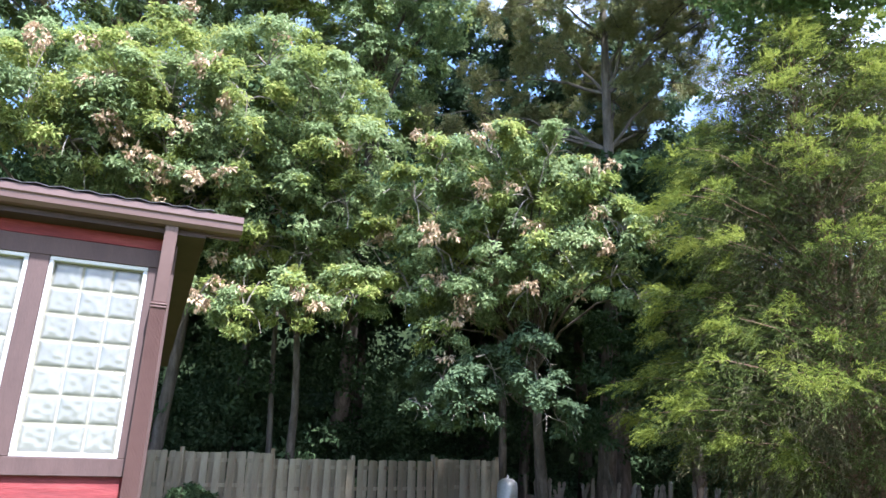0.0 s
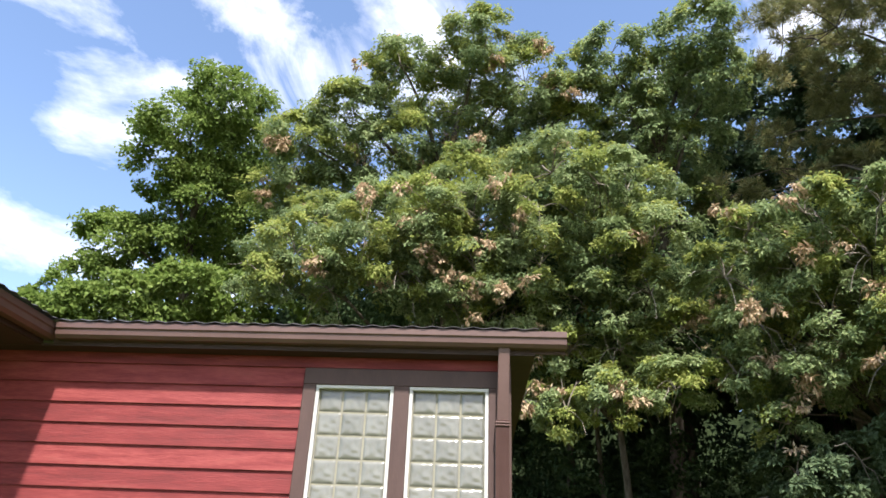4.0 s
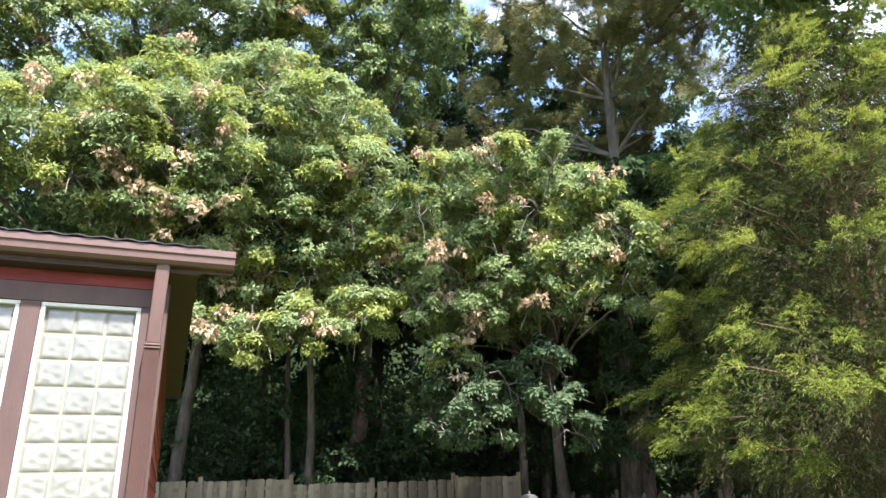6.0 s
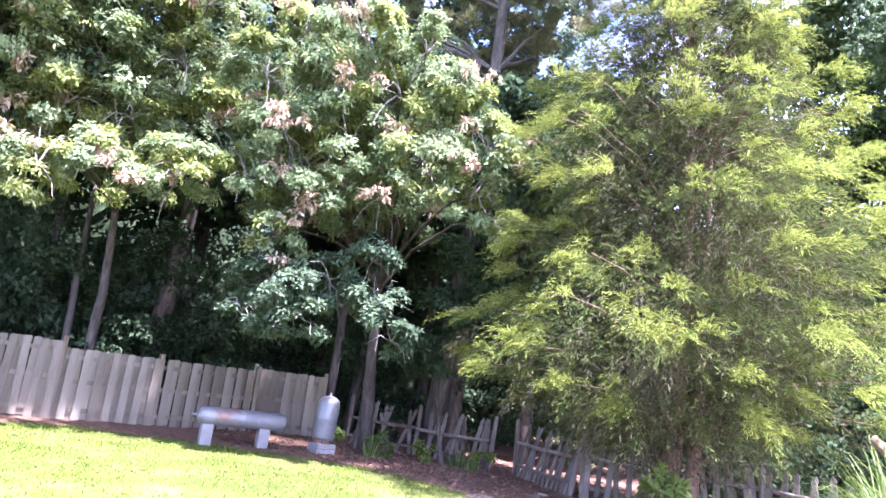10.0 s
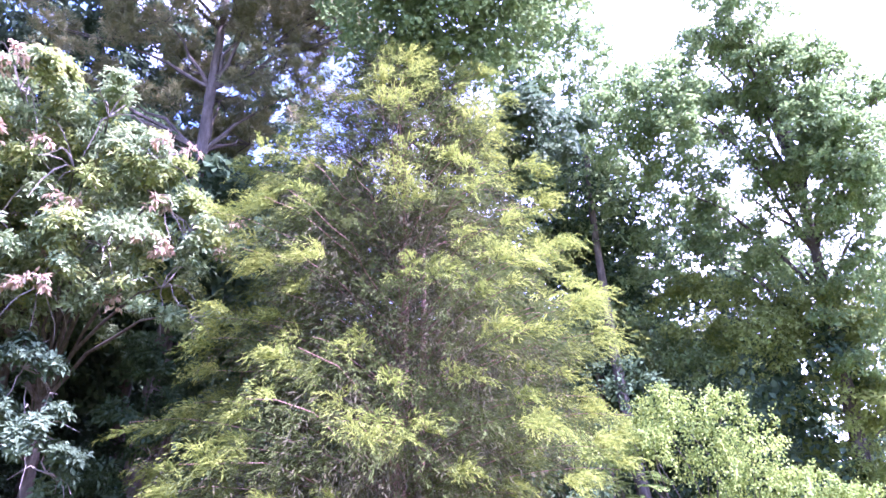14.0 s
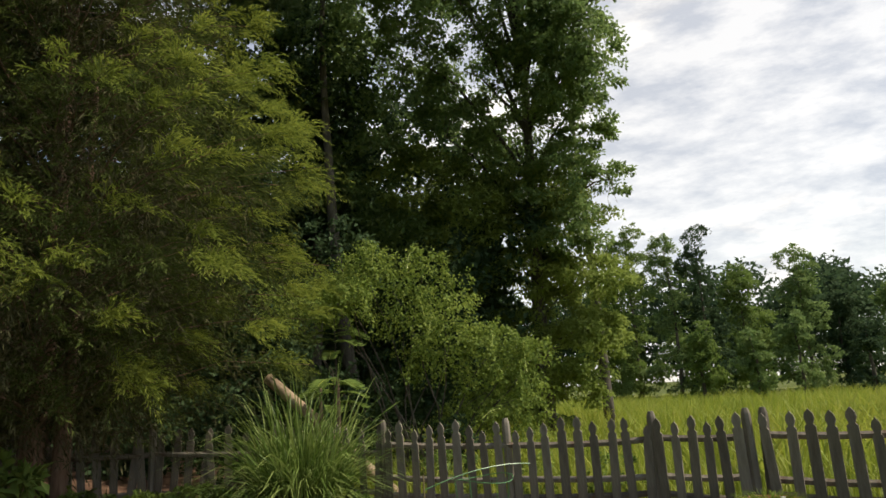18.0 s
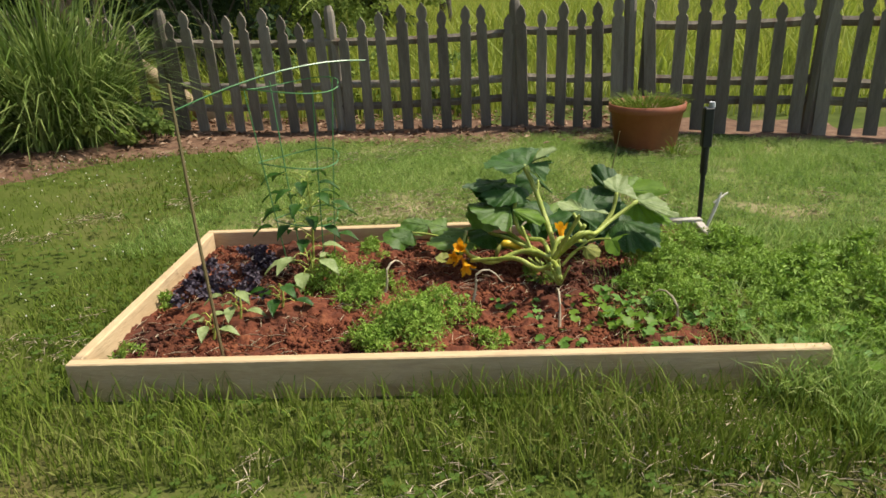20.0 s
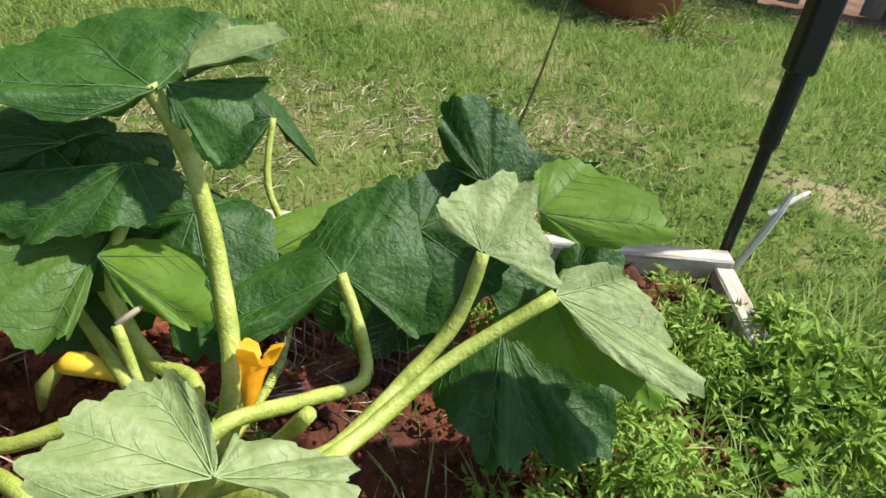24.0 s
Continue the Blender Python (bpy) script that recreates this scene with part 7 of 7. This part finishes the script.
squash_leaf((0.998, 0.937, 0.196), [(0.044, 0.028, -0.018), (0.018, -0.037, -0.041), (-0.037, -0.053, -0.013), (-0.071, 0.0, 0.02), (-0.024, 0.042, 0.029)], M_LITSQ, 39, 0.08)
stalk([(1.63, 0.663, 0.16), (1.65, 0.768, 0.207), (1.62, 0.867, 0.307), (1.58, 0.927, 0.421), (1.54, 0.944, 0.501)], 0.0103, 0.0076)
stalk([(1.63, 0.65, 0.184), (1.73, 0.611, 0.308), (1.78, 0.672, 0.269), (1.84, 0.757, 0.279), (1.89, 0.806, 0.327), (1.91, 0.827, 0.404)], 0.00836, 0.00608)
stalk([(1.63, 0.65, 0.184), (1.74, 0.589, 0.315), (1.8, 0.671, 0.287), (1.88, 0.757, 0.31), (1.99, 0.812, 0.368)], 0.0076, 0.00608)
stalk([(1.63, 0.65, 0.184), (1.66, 0.689, 0.26), (1.73, 0.768, 0.224), (1.79, 0.831, 0.197), (1.78, 0.873, 0.238), (1.75, 0.916, 0.289)], 0.0076, 0.00608)
stalk([(1.63, 0.65, 0.184), (1.61, 0.778, 0.22), (1.56, 0.803, 0.223), (1.52, 0.834, 0.244), (1.5, 0.853, 0.293), (1.5, 0.888, 0.337), (1.52, 0.964, 0.397)], 0.0076, 0.00608)
stalk([(1.63, 0.653, 0.191), (1.58, 0.703, 0.199), (1.51, 0.748, 0.188), (1.4, 0.728, 0.154), (1.33, 0.754, 0.164), (1.3, 0.775, 0.172)], 0.00874, 0.00684)
stalk([(1.62, 0.558, 0.209), (1.57, 0.573, 0.184), (1.49, 0.639, 0.203), (1.4, 0.687, 0.183), (1.31, 0.745, 0.157)], 0.00836, 0.00684)
stalk([(1.3, 0.775, 0.172), (1.28, 0.836, 0.194), (1.29, 0.921, 0.224)], 0.00608, 0.00456)
stalk([(1.59, 0.728, 0.183), (1.47, 0.846, 0.211), (1.39, 0.925, 0.215), (1.36, 0.953, 0.258)], 0.00684, 0.00532)
stalk([(1.61, 0.715, 0.183), (1.5, 0.866, 0.208), (1.45, 0.913, 0.253), (1.47, 0.939, 0.314)], 0.00684, 0.00532)
stalk([(1.65, 0.492, 0.228), (1.71, 0.519, 0.28), (1.76, 0.53, 0.312), (1.83, 0.508, 0.324)], 0.00342, 0.00266)
stalk([(1.65, 0.484, 0.233), (1.69, 0.492, 0.281), (1.73, 0.461, 0.312)], 0.00304, 0.00228)
stalk([(1.63, 0.595, 0.217), (1.67, 0.568, 0.301), (1.72, 0.541, 0.408)], 0.00684, 0.00532)
stalk([(1.63, 0.653, 0.191), (1.71, 0.681, 0.244), (1.76, 0.667, 0.325)], 0.0076, 0.00608)
stalk([(1.64, 0.464, 0.186), (1.64, 0.538, 0.202), (1.63, 0.627, 0.193), (1.62, 0.709, 0.192)], 0.0085, 0.0075)
stalk([(1.3, 0.775, 0.172), (1.23, 0.878, 0.191), (1.14, 0.96, 0.197), (1.05, 0.973, 0.206)], 0.00456, 0.0038)
stalk([(1.6, 0.759, 0.157), (1.32, 1, 0.164), (1.11, 1.15, 0.173)], 0.00532, 0.0038)
stalk([(1.63, 0.65, 0.184), (1.67, 0.906, 0.136), (1.66, 1.04, 0.22), (1.62, 1.09, 0.3), (1.62, 1.14, 0.38)], 0.00532, 0.0038)


def squash_flower(place, aim, size, seed, label):
    rnd = random.Random(seed)
    org = Vector(place) - SQ
    a = Vector(aim).normalized()
    side = a.orthogonal().normalized()
    up = a.cross(side)
    fl = part("flower", tube([org - a * size * 0.6, org - a * size * 0.2, org + a * size * 0.15, org + a * size * 0.4], [size * .12, size * .2, size * .26, size * .34], 10, cap=False), M_PETAL, squash, label, smooth=True)
    for k in range(5):
        bm = bmesh.new()
        th = k * 1.2566 + rnd.uniform(-.15, .15)
        o = side * math.cos(th) + up * math.sin(th)
        w = a.cross(o)
        flare = rnd.uniform(0.5, 1.1)
        rows = []
        for j, (q, ww) in enumerate(((0, 0.20), (0.35, 0.26), (0.7, 0.2), (1.0, 0.03))):
            mid = org + a * size * (0.35 + 0.55 * q * (1 - 0.3 * flare * q)) + o * size * (0.33 + 0.45 * flare * q * q)
            rows.append([bm.verts.new(mid + w * size * ww * e + a * size * 0.05 * abs(e) * math.sin(j * 2 + seed)) for e in (-1, -0.4, 0.4, 1)])
        for r0, r1 in zip(rows, rows[1:]):
            for e in range(3):
                bm.faces.new((r0[e], r0[e + 1], r1[e + 1], r1[e]))
        part("petal", bm, M_PETAL, fl, smooth=True)
    return fl


squash_flower((1.255, 0.76, 0.165), (-0.5, -0.7, 0.1), 0.05, 1, "open orange squash flower")
squash_flower((1.285, 0.75, 0.14), (0.25, -0.75, -0.35), 0.05, 2, "drooping orange squash flower")
squash_flower((1.275, 0.77, 0.2), (-0.2, -0.6, 0.5), 0.05, 4, "crumpled orange squash flower")
squash_flower((1.68, 0.76, 0.26), (0.002, 0.026, 0.036), 0.05, 3, "half-open crumpled yellow squash flower")
stalk([(1.64, 0.66, 0.12), (1.66, 0.71, 0.19), (1.68, 0.76, 0.26)], 0.004, 0.004)
stalk([(1.6, 0.72, 0.14), (1.561, 0.762, 0.19), (1.522, 0.804, 0.28)], 0.005, 0.005)
fruit = tube([Vector(p) - SQ for p in ((1.52, 0.82, 0.175), (1.49, 0.818, 0.19), (1.465, 0.815, 0.202), (1.45, 0.812, 0.204), (1.437, 0.81, 0.198))], [0.007, 0.011, 0.015, 0.014, 0.007], 10)
part("fruit", fruit, M_FRUIT, squash, "small yellow squash", smooth=True)
part("dry_stem", tube([Vector(p) - SQ for p in ((1.522, 0.804, 0.28), (1.557, 0.84, 0.297))], [0.0045, 0.003], 8), M_STRAW, squash, "dry orange-brown flower stem", smooth=True)
part("withered_flower", tube([Vector(p) - SQ for p in ((1.437, 0.81, 0.196), (1.42, 0.8, 0.175), (1.415, 0.79, 0.145))], [0.008, 0.011, 0.004], 8), M_YELLEAF, squash, "withered pale blossom", smooth=True)
for k, (x, y, z) in enumerate([(1.6, 0.68, 0.17), (1.57, 0.72, 0.15), (1.63, 0.66, 0.2), (1.7, 0.63, 0.15), (1.54, 0.7, 0.16), (1.66, 0.65, 0.17)]):
    stalk([(1.66, 0.63, 0.09), ((1.66 + x) / 2, (0.63 + y) / 2, z - 0.02), (x, y, z + 0.02)], 0.006, 0.003)

# fine black net tangled in the stalks
net = thing("bird_net", (1.72, 0.9, 0.06), 0, "fine black plastic bird net hanging among the squash stalks", "net")
NET0 = Vector((1.72, 0.9, 0.06))
NET = [Vector(p) - NET0 for p in ((1.667, 0.863, 0.231), (1.835, 0.906, 0.23), (1.845, 0.816, 0.174), (1.683, 0.792, 0.201))]
for across in (0, 1):
    nb = bmesh.new()
    count = 15 if across else 9
    for i in range(count + 1):
        u = i / count
        a, b = (NET[0].lerp(NET[1], u), NET[3].lerp(NET[2], u)) if across else (NET[0].lerp(NET[3], u), NET[1].lerp(NET[2], u))
        line = [a.lerp(b, q / 8) + Vector((0.004 * math.sin(q * 1.9 + i), 0.02 * math.sin(q * 0.9 + i * 0.5), 0.006 * math.sin(q * 1.3 + i * 0.8))) for q in range(9)]
        tube(line, [0.0005] * 9, 3, nb, False)
    part("thread", nb, M_BLACK, net)["kind"] = "stuff"

# ---- smaller plants in the bed ----


def feathery(place, r, n, label, seed, mat=None, length=0.02, category="weed"):
    rng = np.random.default_rng(seed)
    t = thing("bed_weed", (*place, 0.055), 0, label, category, "weeds in the bed")
    k = max(6, int(n / 90))
    a, q = rng.uniform(0, 6.283, k), r * np.sqrt(rng.random(k))
    tops = [(q[i] * math.cos(a[i]), q[i] * math.sin(a[i]), rng.uniform(0.35, 0.8) * r * (1.2 - q[i] / r), 0.35 * r) for i in range(k)]
    part("foliage", crown_mesh("foliage", tops, n / k / (0.1225 * r * r), length, mat or M_FEATHER, rng, 0.3, 0.9), None, t)
    sb = bmesh.new()
    for x, y, z, _ in tops:
        tube(bend((x * .3, y * .3, -0.01), (x, y, z), (0, 0, 0.01), 3), [0.003, 0.0025, 0.002, 0.0015], 4, sb, False)
    part("stem", sb, M_STALK, t)["kind"] = "stuff"
    return t


for k, (x, y, r, n) in enumerate([(0.76, 0.75, 0.15, 900), (0.85, 0.56, 0.09, 420), (1.19, 0.40, 0.13, 800), (1.09, 0.30, 0.16, 1100), (0.9, 0.64, 0.12, 700), (1.0, 0.2, 0.12, 600), (0.06, 0.6, 0.06, 200), (0.1, 0.18, 0.05, 150), (1.6, 0.78, 0.08, 300),
                                  (2.12, 0.72, 0.17, 1100), (2.2, 0.95, 0.16, 1000), (2.3, 0.6, 0.15, 1000), (2.02, 0.62, 0.12, 700), (2.3, 0.3, 0.14, 800), (2.1, 0.45, 0.14, 900), (2.28, 1.1, 0.12, 700), (2.0, 1.02, 0.1, 500), (1.35, 0.2, 0.08, 260), (1.25, 1.12, 0.09, 350), (0.85, 1.1, 0.09, 350), (2.44, 0.7, 0.13, 700), (2.5, 0.45, 0.13, 700), (2.42, 0.25, 0.12, 600), (2.58, 0.75, 0.12, 600)]):
    feathery((x, y), r, int(n * 2.6), "feathery bright green weed in the red soil", 300 + k)


rw = random.Random(331)
for k in range(16):
    feathery((rw.uniform(2.5, 3.25), rw.uniform(0.0, 1.0)), rw.uniform(0.08, 0.15), 850, "bright green weed in the grass beside the raised bed", 430 + k, length=rw.choice((0.02, 0.03)))


def round_leaved(place, r, n, size, label, seed, mat):
    """A low plant with scalloped round leaves, each on its own stem."""
    rng = np.random.default_rng(seed)
    t = thing("bed_weed", (*place, 0.055), 0, label, "weed", "weeds in the bed")
    for _ in range(n):
        a, q = rng.uniform(0, 6.283), r * math.sqrt(rng.random())
        c = Vector((q * math.cos(a), q * math.sin(a), rng.uniform(0.02, 0.35) * r + 0.02))
        nrm = (Vector((c.x, c.y, 0)) * 2.5 + Vector((rng.normal() * .3, rng.normal() * .3, 1))).normalized()
        u = nrm.orthogonal().normalized()
        v = nrm.cross(u)
        s = size * rng.uniform(0.5, 1.15)
        turn = rng.uniform(0, 6.28)
        bm = bmesh.new()
        mid = bm.verts.new(c - nrm * s * 0.15)
        ring = []
        for k in range(14):
            th = turn + 6.283 * k / 14
            e = s * (1 + 0.12 * math.cos(7 * (th - turn))) * (0.35 if k == 0 else 1)
            ring.append(bm.verts.new(c + (u * math.cos(th) + v * math.sin(th)) * e + nrm * s * 0.1 * math.sin(3 * th)))
        for k in range(14):
            bm.faces.new((mid, ring[k], ring[(k + 1) % 14]))
        part("leaf", bm, mat, t, smooth=True)
    return t


for k, (x, y, r, n, s) in enumerate([(1.91, 0.5, 0.14, 26, 0.022), (1.92, 0.34, 0.13, 24, 0.022), (2.16, 0.38, 0.14, 26, 0.022), (1.54, 0.44, 0.08, 8, 0.018), (1.46, 0.4, 0.06, 6, 0.014), (1.25, 0.53, 0.07, 7, 0.015), (1.42, 0.5, 0.06, 6, 0.014), (1.75, 0.32, 0.12, 14, 0.02), (2.3, 0.15, 0.14, 24, 0.022), (1.6, 0.2, 0.1, 12, 0.018), (1.72, 0.47, 0.08, 9, 0.018), (1.95, 0.15, 0.13, 20, 0.02), (2.2, 0.6, 0.12, 18, 0.024), (2.28, 0.85, 0.1, 14, 0.022), (2.1, 0.75, 0.1, 12, 0.02), (1.82, 0.42, 0.08, 10, 0.024), (2.4, 0.55, 0.12, 20, 0.024), (2.46, 0.1, 0.12, 20, 0.024), (2.5, 0.62, 0.1, 14, 0.02)]):
    round_leaved((x, y), r, n, s, "low round-leaved green weed in the red soil", 340 + k, M_BRIGHTSQ if k % 3 == 1 else M_CLOVER2)
for k in range(14):
    round_leaved((rw.uniform(2.45, 3.1), rw.uniform(-0.05, 0.9)), rw.uniform(0.08, 0.14), 16, rw.uniform(0.016, 0.026), "bright round-leaved weed in the grass beside the raised bed", 460 + k, M_BRIGHTSQ)
for k, (x, y) in enumerate([(2.4, 1.02), (2.45, 1.08), (2.37, 0.96), (2.43, 0.94), (2.49, 1.0)]):
    feathery((x, y), 0.09, 900, "bright green weed over the end plank of the bed", 480 + k, length=0.03)
for k, (x, y) in enumerate([(1.3, 0.52), (0.95, 0.62), (1.62, 0.3), (2.05, 0.3)]):
    dt = thing("dead_stalk", (x, y, 0.06), 40 * k, "bleached dead grass stalk in the soil", "stalk", "dead stalks")
    part("stalk", tube(bend((0, 0, -0.02), (0.03, 0.0, 0.13 - 0.02 * k), (0.01, 0, 0), 3), [0.005, 0.006, 0.005, 0.003], 5), M_STRAW, dt)
    part("stalk", tube(bend((0.03, 0, 0.13 - 0.02 * k), (0.13, 0.02, 0.09), (0, 0, 0.035), 4), [0.004, 0.004, 0.003, 0.003, 0.002], 5), M_STRAW, dt)
rngd = np.random.default_rng(380)
n = 750
px, py = rngd.uniform(0.05, 2.35, n), rngd.uniform(0.04, 1.15, n)
ang = rngd.uniform(0, 6.283, n)
lit = leaf_mesh("straw_litter", np.stack([px, py, np.full(n, 0.083)], 1), np.stack([np.cos(ang), np.sin(ang), rngd.uniform(-.15, .2, n)], 1), np.tile((0., 0., 1.), (n, 1)), rngd.uniform(0.03, 0.11, n), rngd.uniform(0.0015, 0.0035, n), M_STRAW, 0.1)
tagged(part("straw_litter", lit, None), "dry straw bits lying on the red soil", "straw", kind="stuff")

# wire cage with a tomato plant, and canes
cage = thing("tomato_cage", (0.58, 1.0, 0.05), 0, "green wire plant cage standing in the bed", "plant cage")
for z, r in ((0.24, 0.14), (0.5, 0.17), (0.81, 0.2)):
    part("ring", tube([(r * math.cos(6.2832 * k / 24), r * math.sin(6.2832 * k / 24), z + 0.015 * math.sin(k * .5)) for k in range(25)], [0.0028] * 25, 5, cap=False), M_WIRE, cage)
for k in range(4):
    a = 0.7 + k * 1.5708
    part("wire", tube([(0.11 * math.cos(a), 0.11 * math.sin(a), -0.05), (0.2 * math.cos(a), 0.2 * math.sin(a), 0.82)], [0.003, 0.003], 5), M_WIRE, cage)


def small_plant(name, place, h, spread, count, leaf, mat, label, seed):
    rnd = random.Random(seed)
    t = thing(name, (*place, 0.055), 0, label, "plant")
    part("stem", tube(bend((0, 0, -0.02), (0.02, 0.01, h), (0.01, 0, 0), 5), [0.006, 0.006, 0.005, 0.005, 0.004, 0.003], 6), M_STALK, t)
    for k in range(count):
        z = h * (0.25 + 0.75 * (k + 0.5) / count)
        a = k * 2.4
        d = Vector((math.cos(a), math.sin(a), 0.25))
        e = d * spread * rnd.uniform(0.5, 1.0) * (1.15 - 0.5 * z / h) + Vector((0, 0, z))
        part("twig", tube(bend((0.01, 0, z), e, (0, 0, 0.02), 3), [0.003, 0.0025, 0.002, 0.0015], 4, cap=False), M_STALK, t)
        bm = bmesh.new()
        w = Vector((-d.y, d.x, 0)).normalized()
        tip = e + (d * 1.0 + Vector((0, 0, -0.7))) * leaf
        mid = (e + tip) / 2 + Vector((0, 0, leaf * 0.12))
        rows = []
        for q, ww in ((0.0, 0.02), (0.15, 0.2), (0.35, 0.31), (0.55, 0.29), (0.78, 0.17), (1.0, 0.01)):
            c = e.lerp(mid, q * 2) if q < 0.5 else mid.lerp(tip, q * 2 - 1)
            c = c + Vector((0, 0, 0.1 * leaf * math.sin(q * 3.14)))
            rows.append([bm.verts.new(c + w * leaf * ww * side + Vector((0, 0, leaf * (0.1 * abs(side) - 0.02 * rnd.random())))) for side in (-1, 0, 1)])
        for r0, r1 in zip(rows, rows[1:]):
            for i0 in (0, 1):
                bm.faces.new((r0[i0], r0[i0 + 1], r1[i0 + 1], r1[i0]))
        part("leaf", bm, mat, t, smooth=True)
    return t


small_plant("tomato_plant", (0.58, 1.0), 0.42, 0.17, 26, 0.09, M_SQUASH, "young tomato plant inside the wire cage", 390)
small_plant("pepper_plant", (0.62, 0.75), 0.16, 0.12, 9, 0.1, M_SQUASHP, "small broad-leaved pepper plant in the soil", 391)
small_plant("bean_seedling", (0.42, 0.42), 0.14, 0.06, 6, 0.07, M_SQUASHP, "bean seedling with pale leaves at the foot of a cane", 392)
small_plant("bean_seedling", (0.36, 0.3), 0.1, 0.06, 5, 0.07, M_SQUASHP, "bean seedling with pale leaves in the soil", 393)
small_plant("bean_seedling", (0.56, 0.5), 0.12, 0.07, 6, 0.08, M_SQUASH, "dark green seedling in the middle of the bed", 394)
let = thing("dark_lettuce", (0.26, 0.72, 0.05), 0, "mound of frilled purple-black lettuce in the bed corner", "plant")
part("leaves", crown_mesh("leaves", [(0, 0, 0.06, 0.13), (0.1, 0.12, 0.06, 0.12), (-0.05, -0.14, 0.05, 0.1), (0.12, -0.08, 0.04, 0.09)], 36000, 0.022, M_CHAR, np.random.default_rng(395), 0.8, 0.7), None, let)
cane = thing("bamboo_cane", (0.47, 0.13, 0.05), 0, "thin brown cane standing in the bed with a green wire hoop", "cane")
part("cane", tube([(0, 0, -0.05), (-0.01, 0.0, 0.5), (-0.02, 0.02, 0.94)], [0.006, 0.0055, 0.005], 6), M_CANE, cane)
part("hoop", tube(bend((-0.02, 0.02, 0.86), (0.5, 0.45, 0.94), (0.02, 0, 0.04), 8), [0.003] * 9, 5), M_WIRE, cane)
tagn = thing("plant_label", (0.33, 1.0, 0.1), 30, "small white plastic plant label in the soil", "label")
part("label", box(-0.03, -0.001, -0.06, 0.03, 0.001, 0.03), M_WHITE, tagn)
stick = thing("bamboo_cane", (2.05, 1.95, 0.0), 0, "thin dry stem standing in the lawn behind the bed", "cane")
part("cane", tube(bend((0, 0, -0.05), (0.09, -0.02, 0.42), (0.01, 0, 0), 4), [0.004, 0.004, 0.0035, 0.003, 0.002], 5), M_CANE, stick)

# clover in the lawn
rngc = np.random.default_rng(400)
n = 16000
cx, cy = rngc.uniform(-4.2, 5.5, n), rngc.uniform(-2.6, 3.9, n)
keep = ~off_lawn(cx, cy) & (np.array([noise.noise((a * 0.8, b * 0.8, 44)) for a, b in zip(cx, cy)]) > -0.12)
cx, cy = cx[keep], cy[keep]
n = len(cx)
ca = rngc.uniform(0, 6.283, n)
b3 = np.repeat(np.stack([cx, cy, ground_zs(cx, cy) + rngc.uniform(0.02, 0.05, n)], 1), 3, 0)
an = np.repeat(ca, 3) + np.tile([0, 2.094, 4.189], n)
clv = leaf_mesh("clover", b3, np.stack([np.cos(an), np.sin(an), 0.15 + 0 * an], 1), np.tile((0., 0., 1.), (3 * n, 1)) + rngc.normal(size=(3 * n, 3)) * 0.2, np.full(3 * n, 0.017), np.full(3 * n, 0.017), M_CLOVER, -0.1)
tagged(part("clover", clv, None), "clover leaves spread through the lawn", "clover", kind="stuff")
n = 700
fx, fy = rngc.uniform(-4.6, -0.25, n), rngc.uniform(-2.4, 3.4, n)
keep = ~off_lawn(fx, fy)
fx, fy = fx[keep], fy[keep]
n = len(fx)
fz = ground_zs(fx, fy) + rngc.uniform(0.04, 0.075, n)
fv = octa[None] * 0.0045 + np.stack([fx, fy, fz], 1)[:, None]
tagged(part("clover_blossom", soup("clover_blossom", fv.reshape(-1, 3), (np.arange(n)[:, None, None] * 6 + cf).reshape(-1, 3), M_FLOWER), None), "tiny white clover blossoms dotted over the lawn", "clover", kind="stuff")
# taller weeds along the outside of the bed's end plank
scatter_grass("edge_grass", 9000, 2.34, 3.0, -0.3, 1.25, 0.11, 0.006, M_THIN, "taller grass along the end of the raised bed", 401, lambda x, y: (x < 2.42) & (y > 0.85), 0.9, 3)
scatter_grass("edge_grass", 6000, -0.3, 2.9, -0.42, -0.02, 0.12, 0.005, M_GRASS, "taller grass along the front plank", 402, None, 0.7, 3)
scatter_grass("edge_grass", 3500, 1.8, 2.42, 0.0, 1.15, 0.14, 0.004, M_THIN, "thin grass among the weeds in the bed", 403, None, 0.9, 3)

scatter_grass("edge_grass", 3500, 2.2, 2.5, -0.1, 0.86, 0.17, 0.005, M_THIN, "long grass spilling over the end plank of the bed", 404, None, 1.1, 3)

# bleached dead grass lying in patches on the lawn
rd = np.random.default_rng(410)
n = 60000
dx, dy = rd.uniform(-3.5, 4.5, n), rd.uniform(-1.5, 3.9, n)
keep = ~off_lawn(dx, dy) & (np.array([noise.noise((a * 1.3, b * 1.3, 7)) + 0.4 * noise.noise((a * 5, b * 5, 8)) for a, b in zip(dx, dy)]) > np.where(dx < 0.1, 0.4, 0.14))
dx, dy = dx[keep], dy[keep]
n = len(dx)
da = rd.uniform(0, 6.283, n)
dead = leaf_mesh("dead_grass", np.stack([dx, dy, ground_zs(dx, dy) + rd.uniform(0.012, 0.042, n)], 1), np.stack([np.cos(da), np.sin(da), rd.uniform(-.2, .3, n)], 1), np.tile((0., 0., 1.), (n, 1)) + rd.normal(size=(n, 3)) * 0.3, rd.uniform(0.03, 0.08, n), rd.uniform(0.002, 0.004, n), M_STRAW, 0.1)
tagged(part("dead_grass", dead, None), "bleached dead grass in patches on the lawn", "grass", kind="stuff")
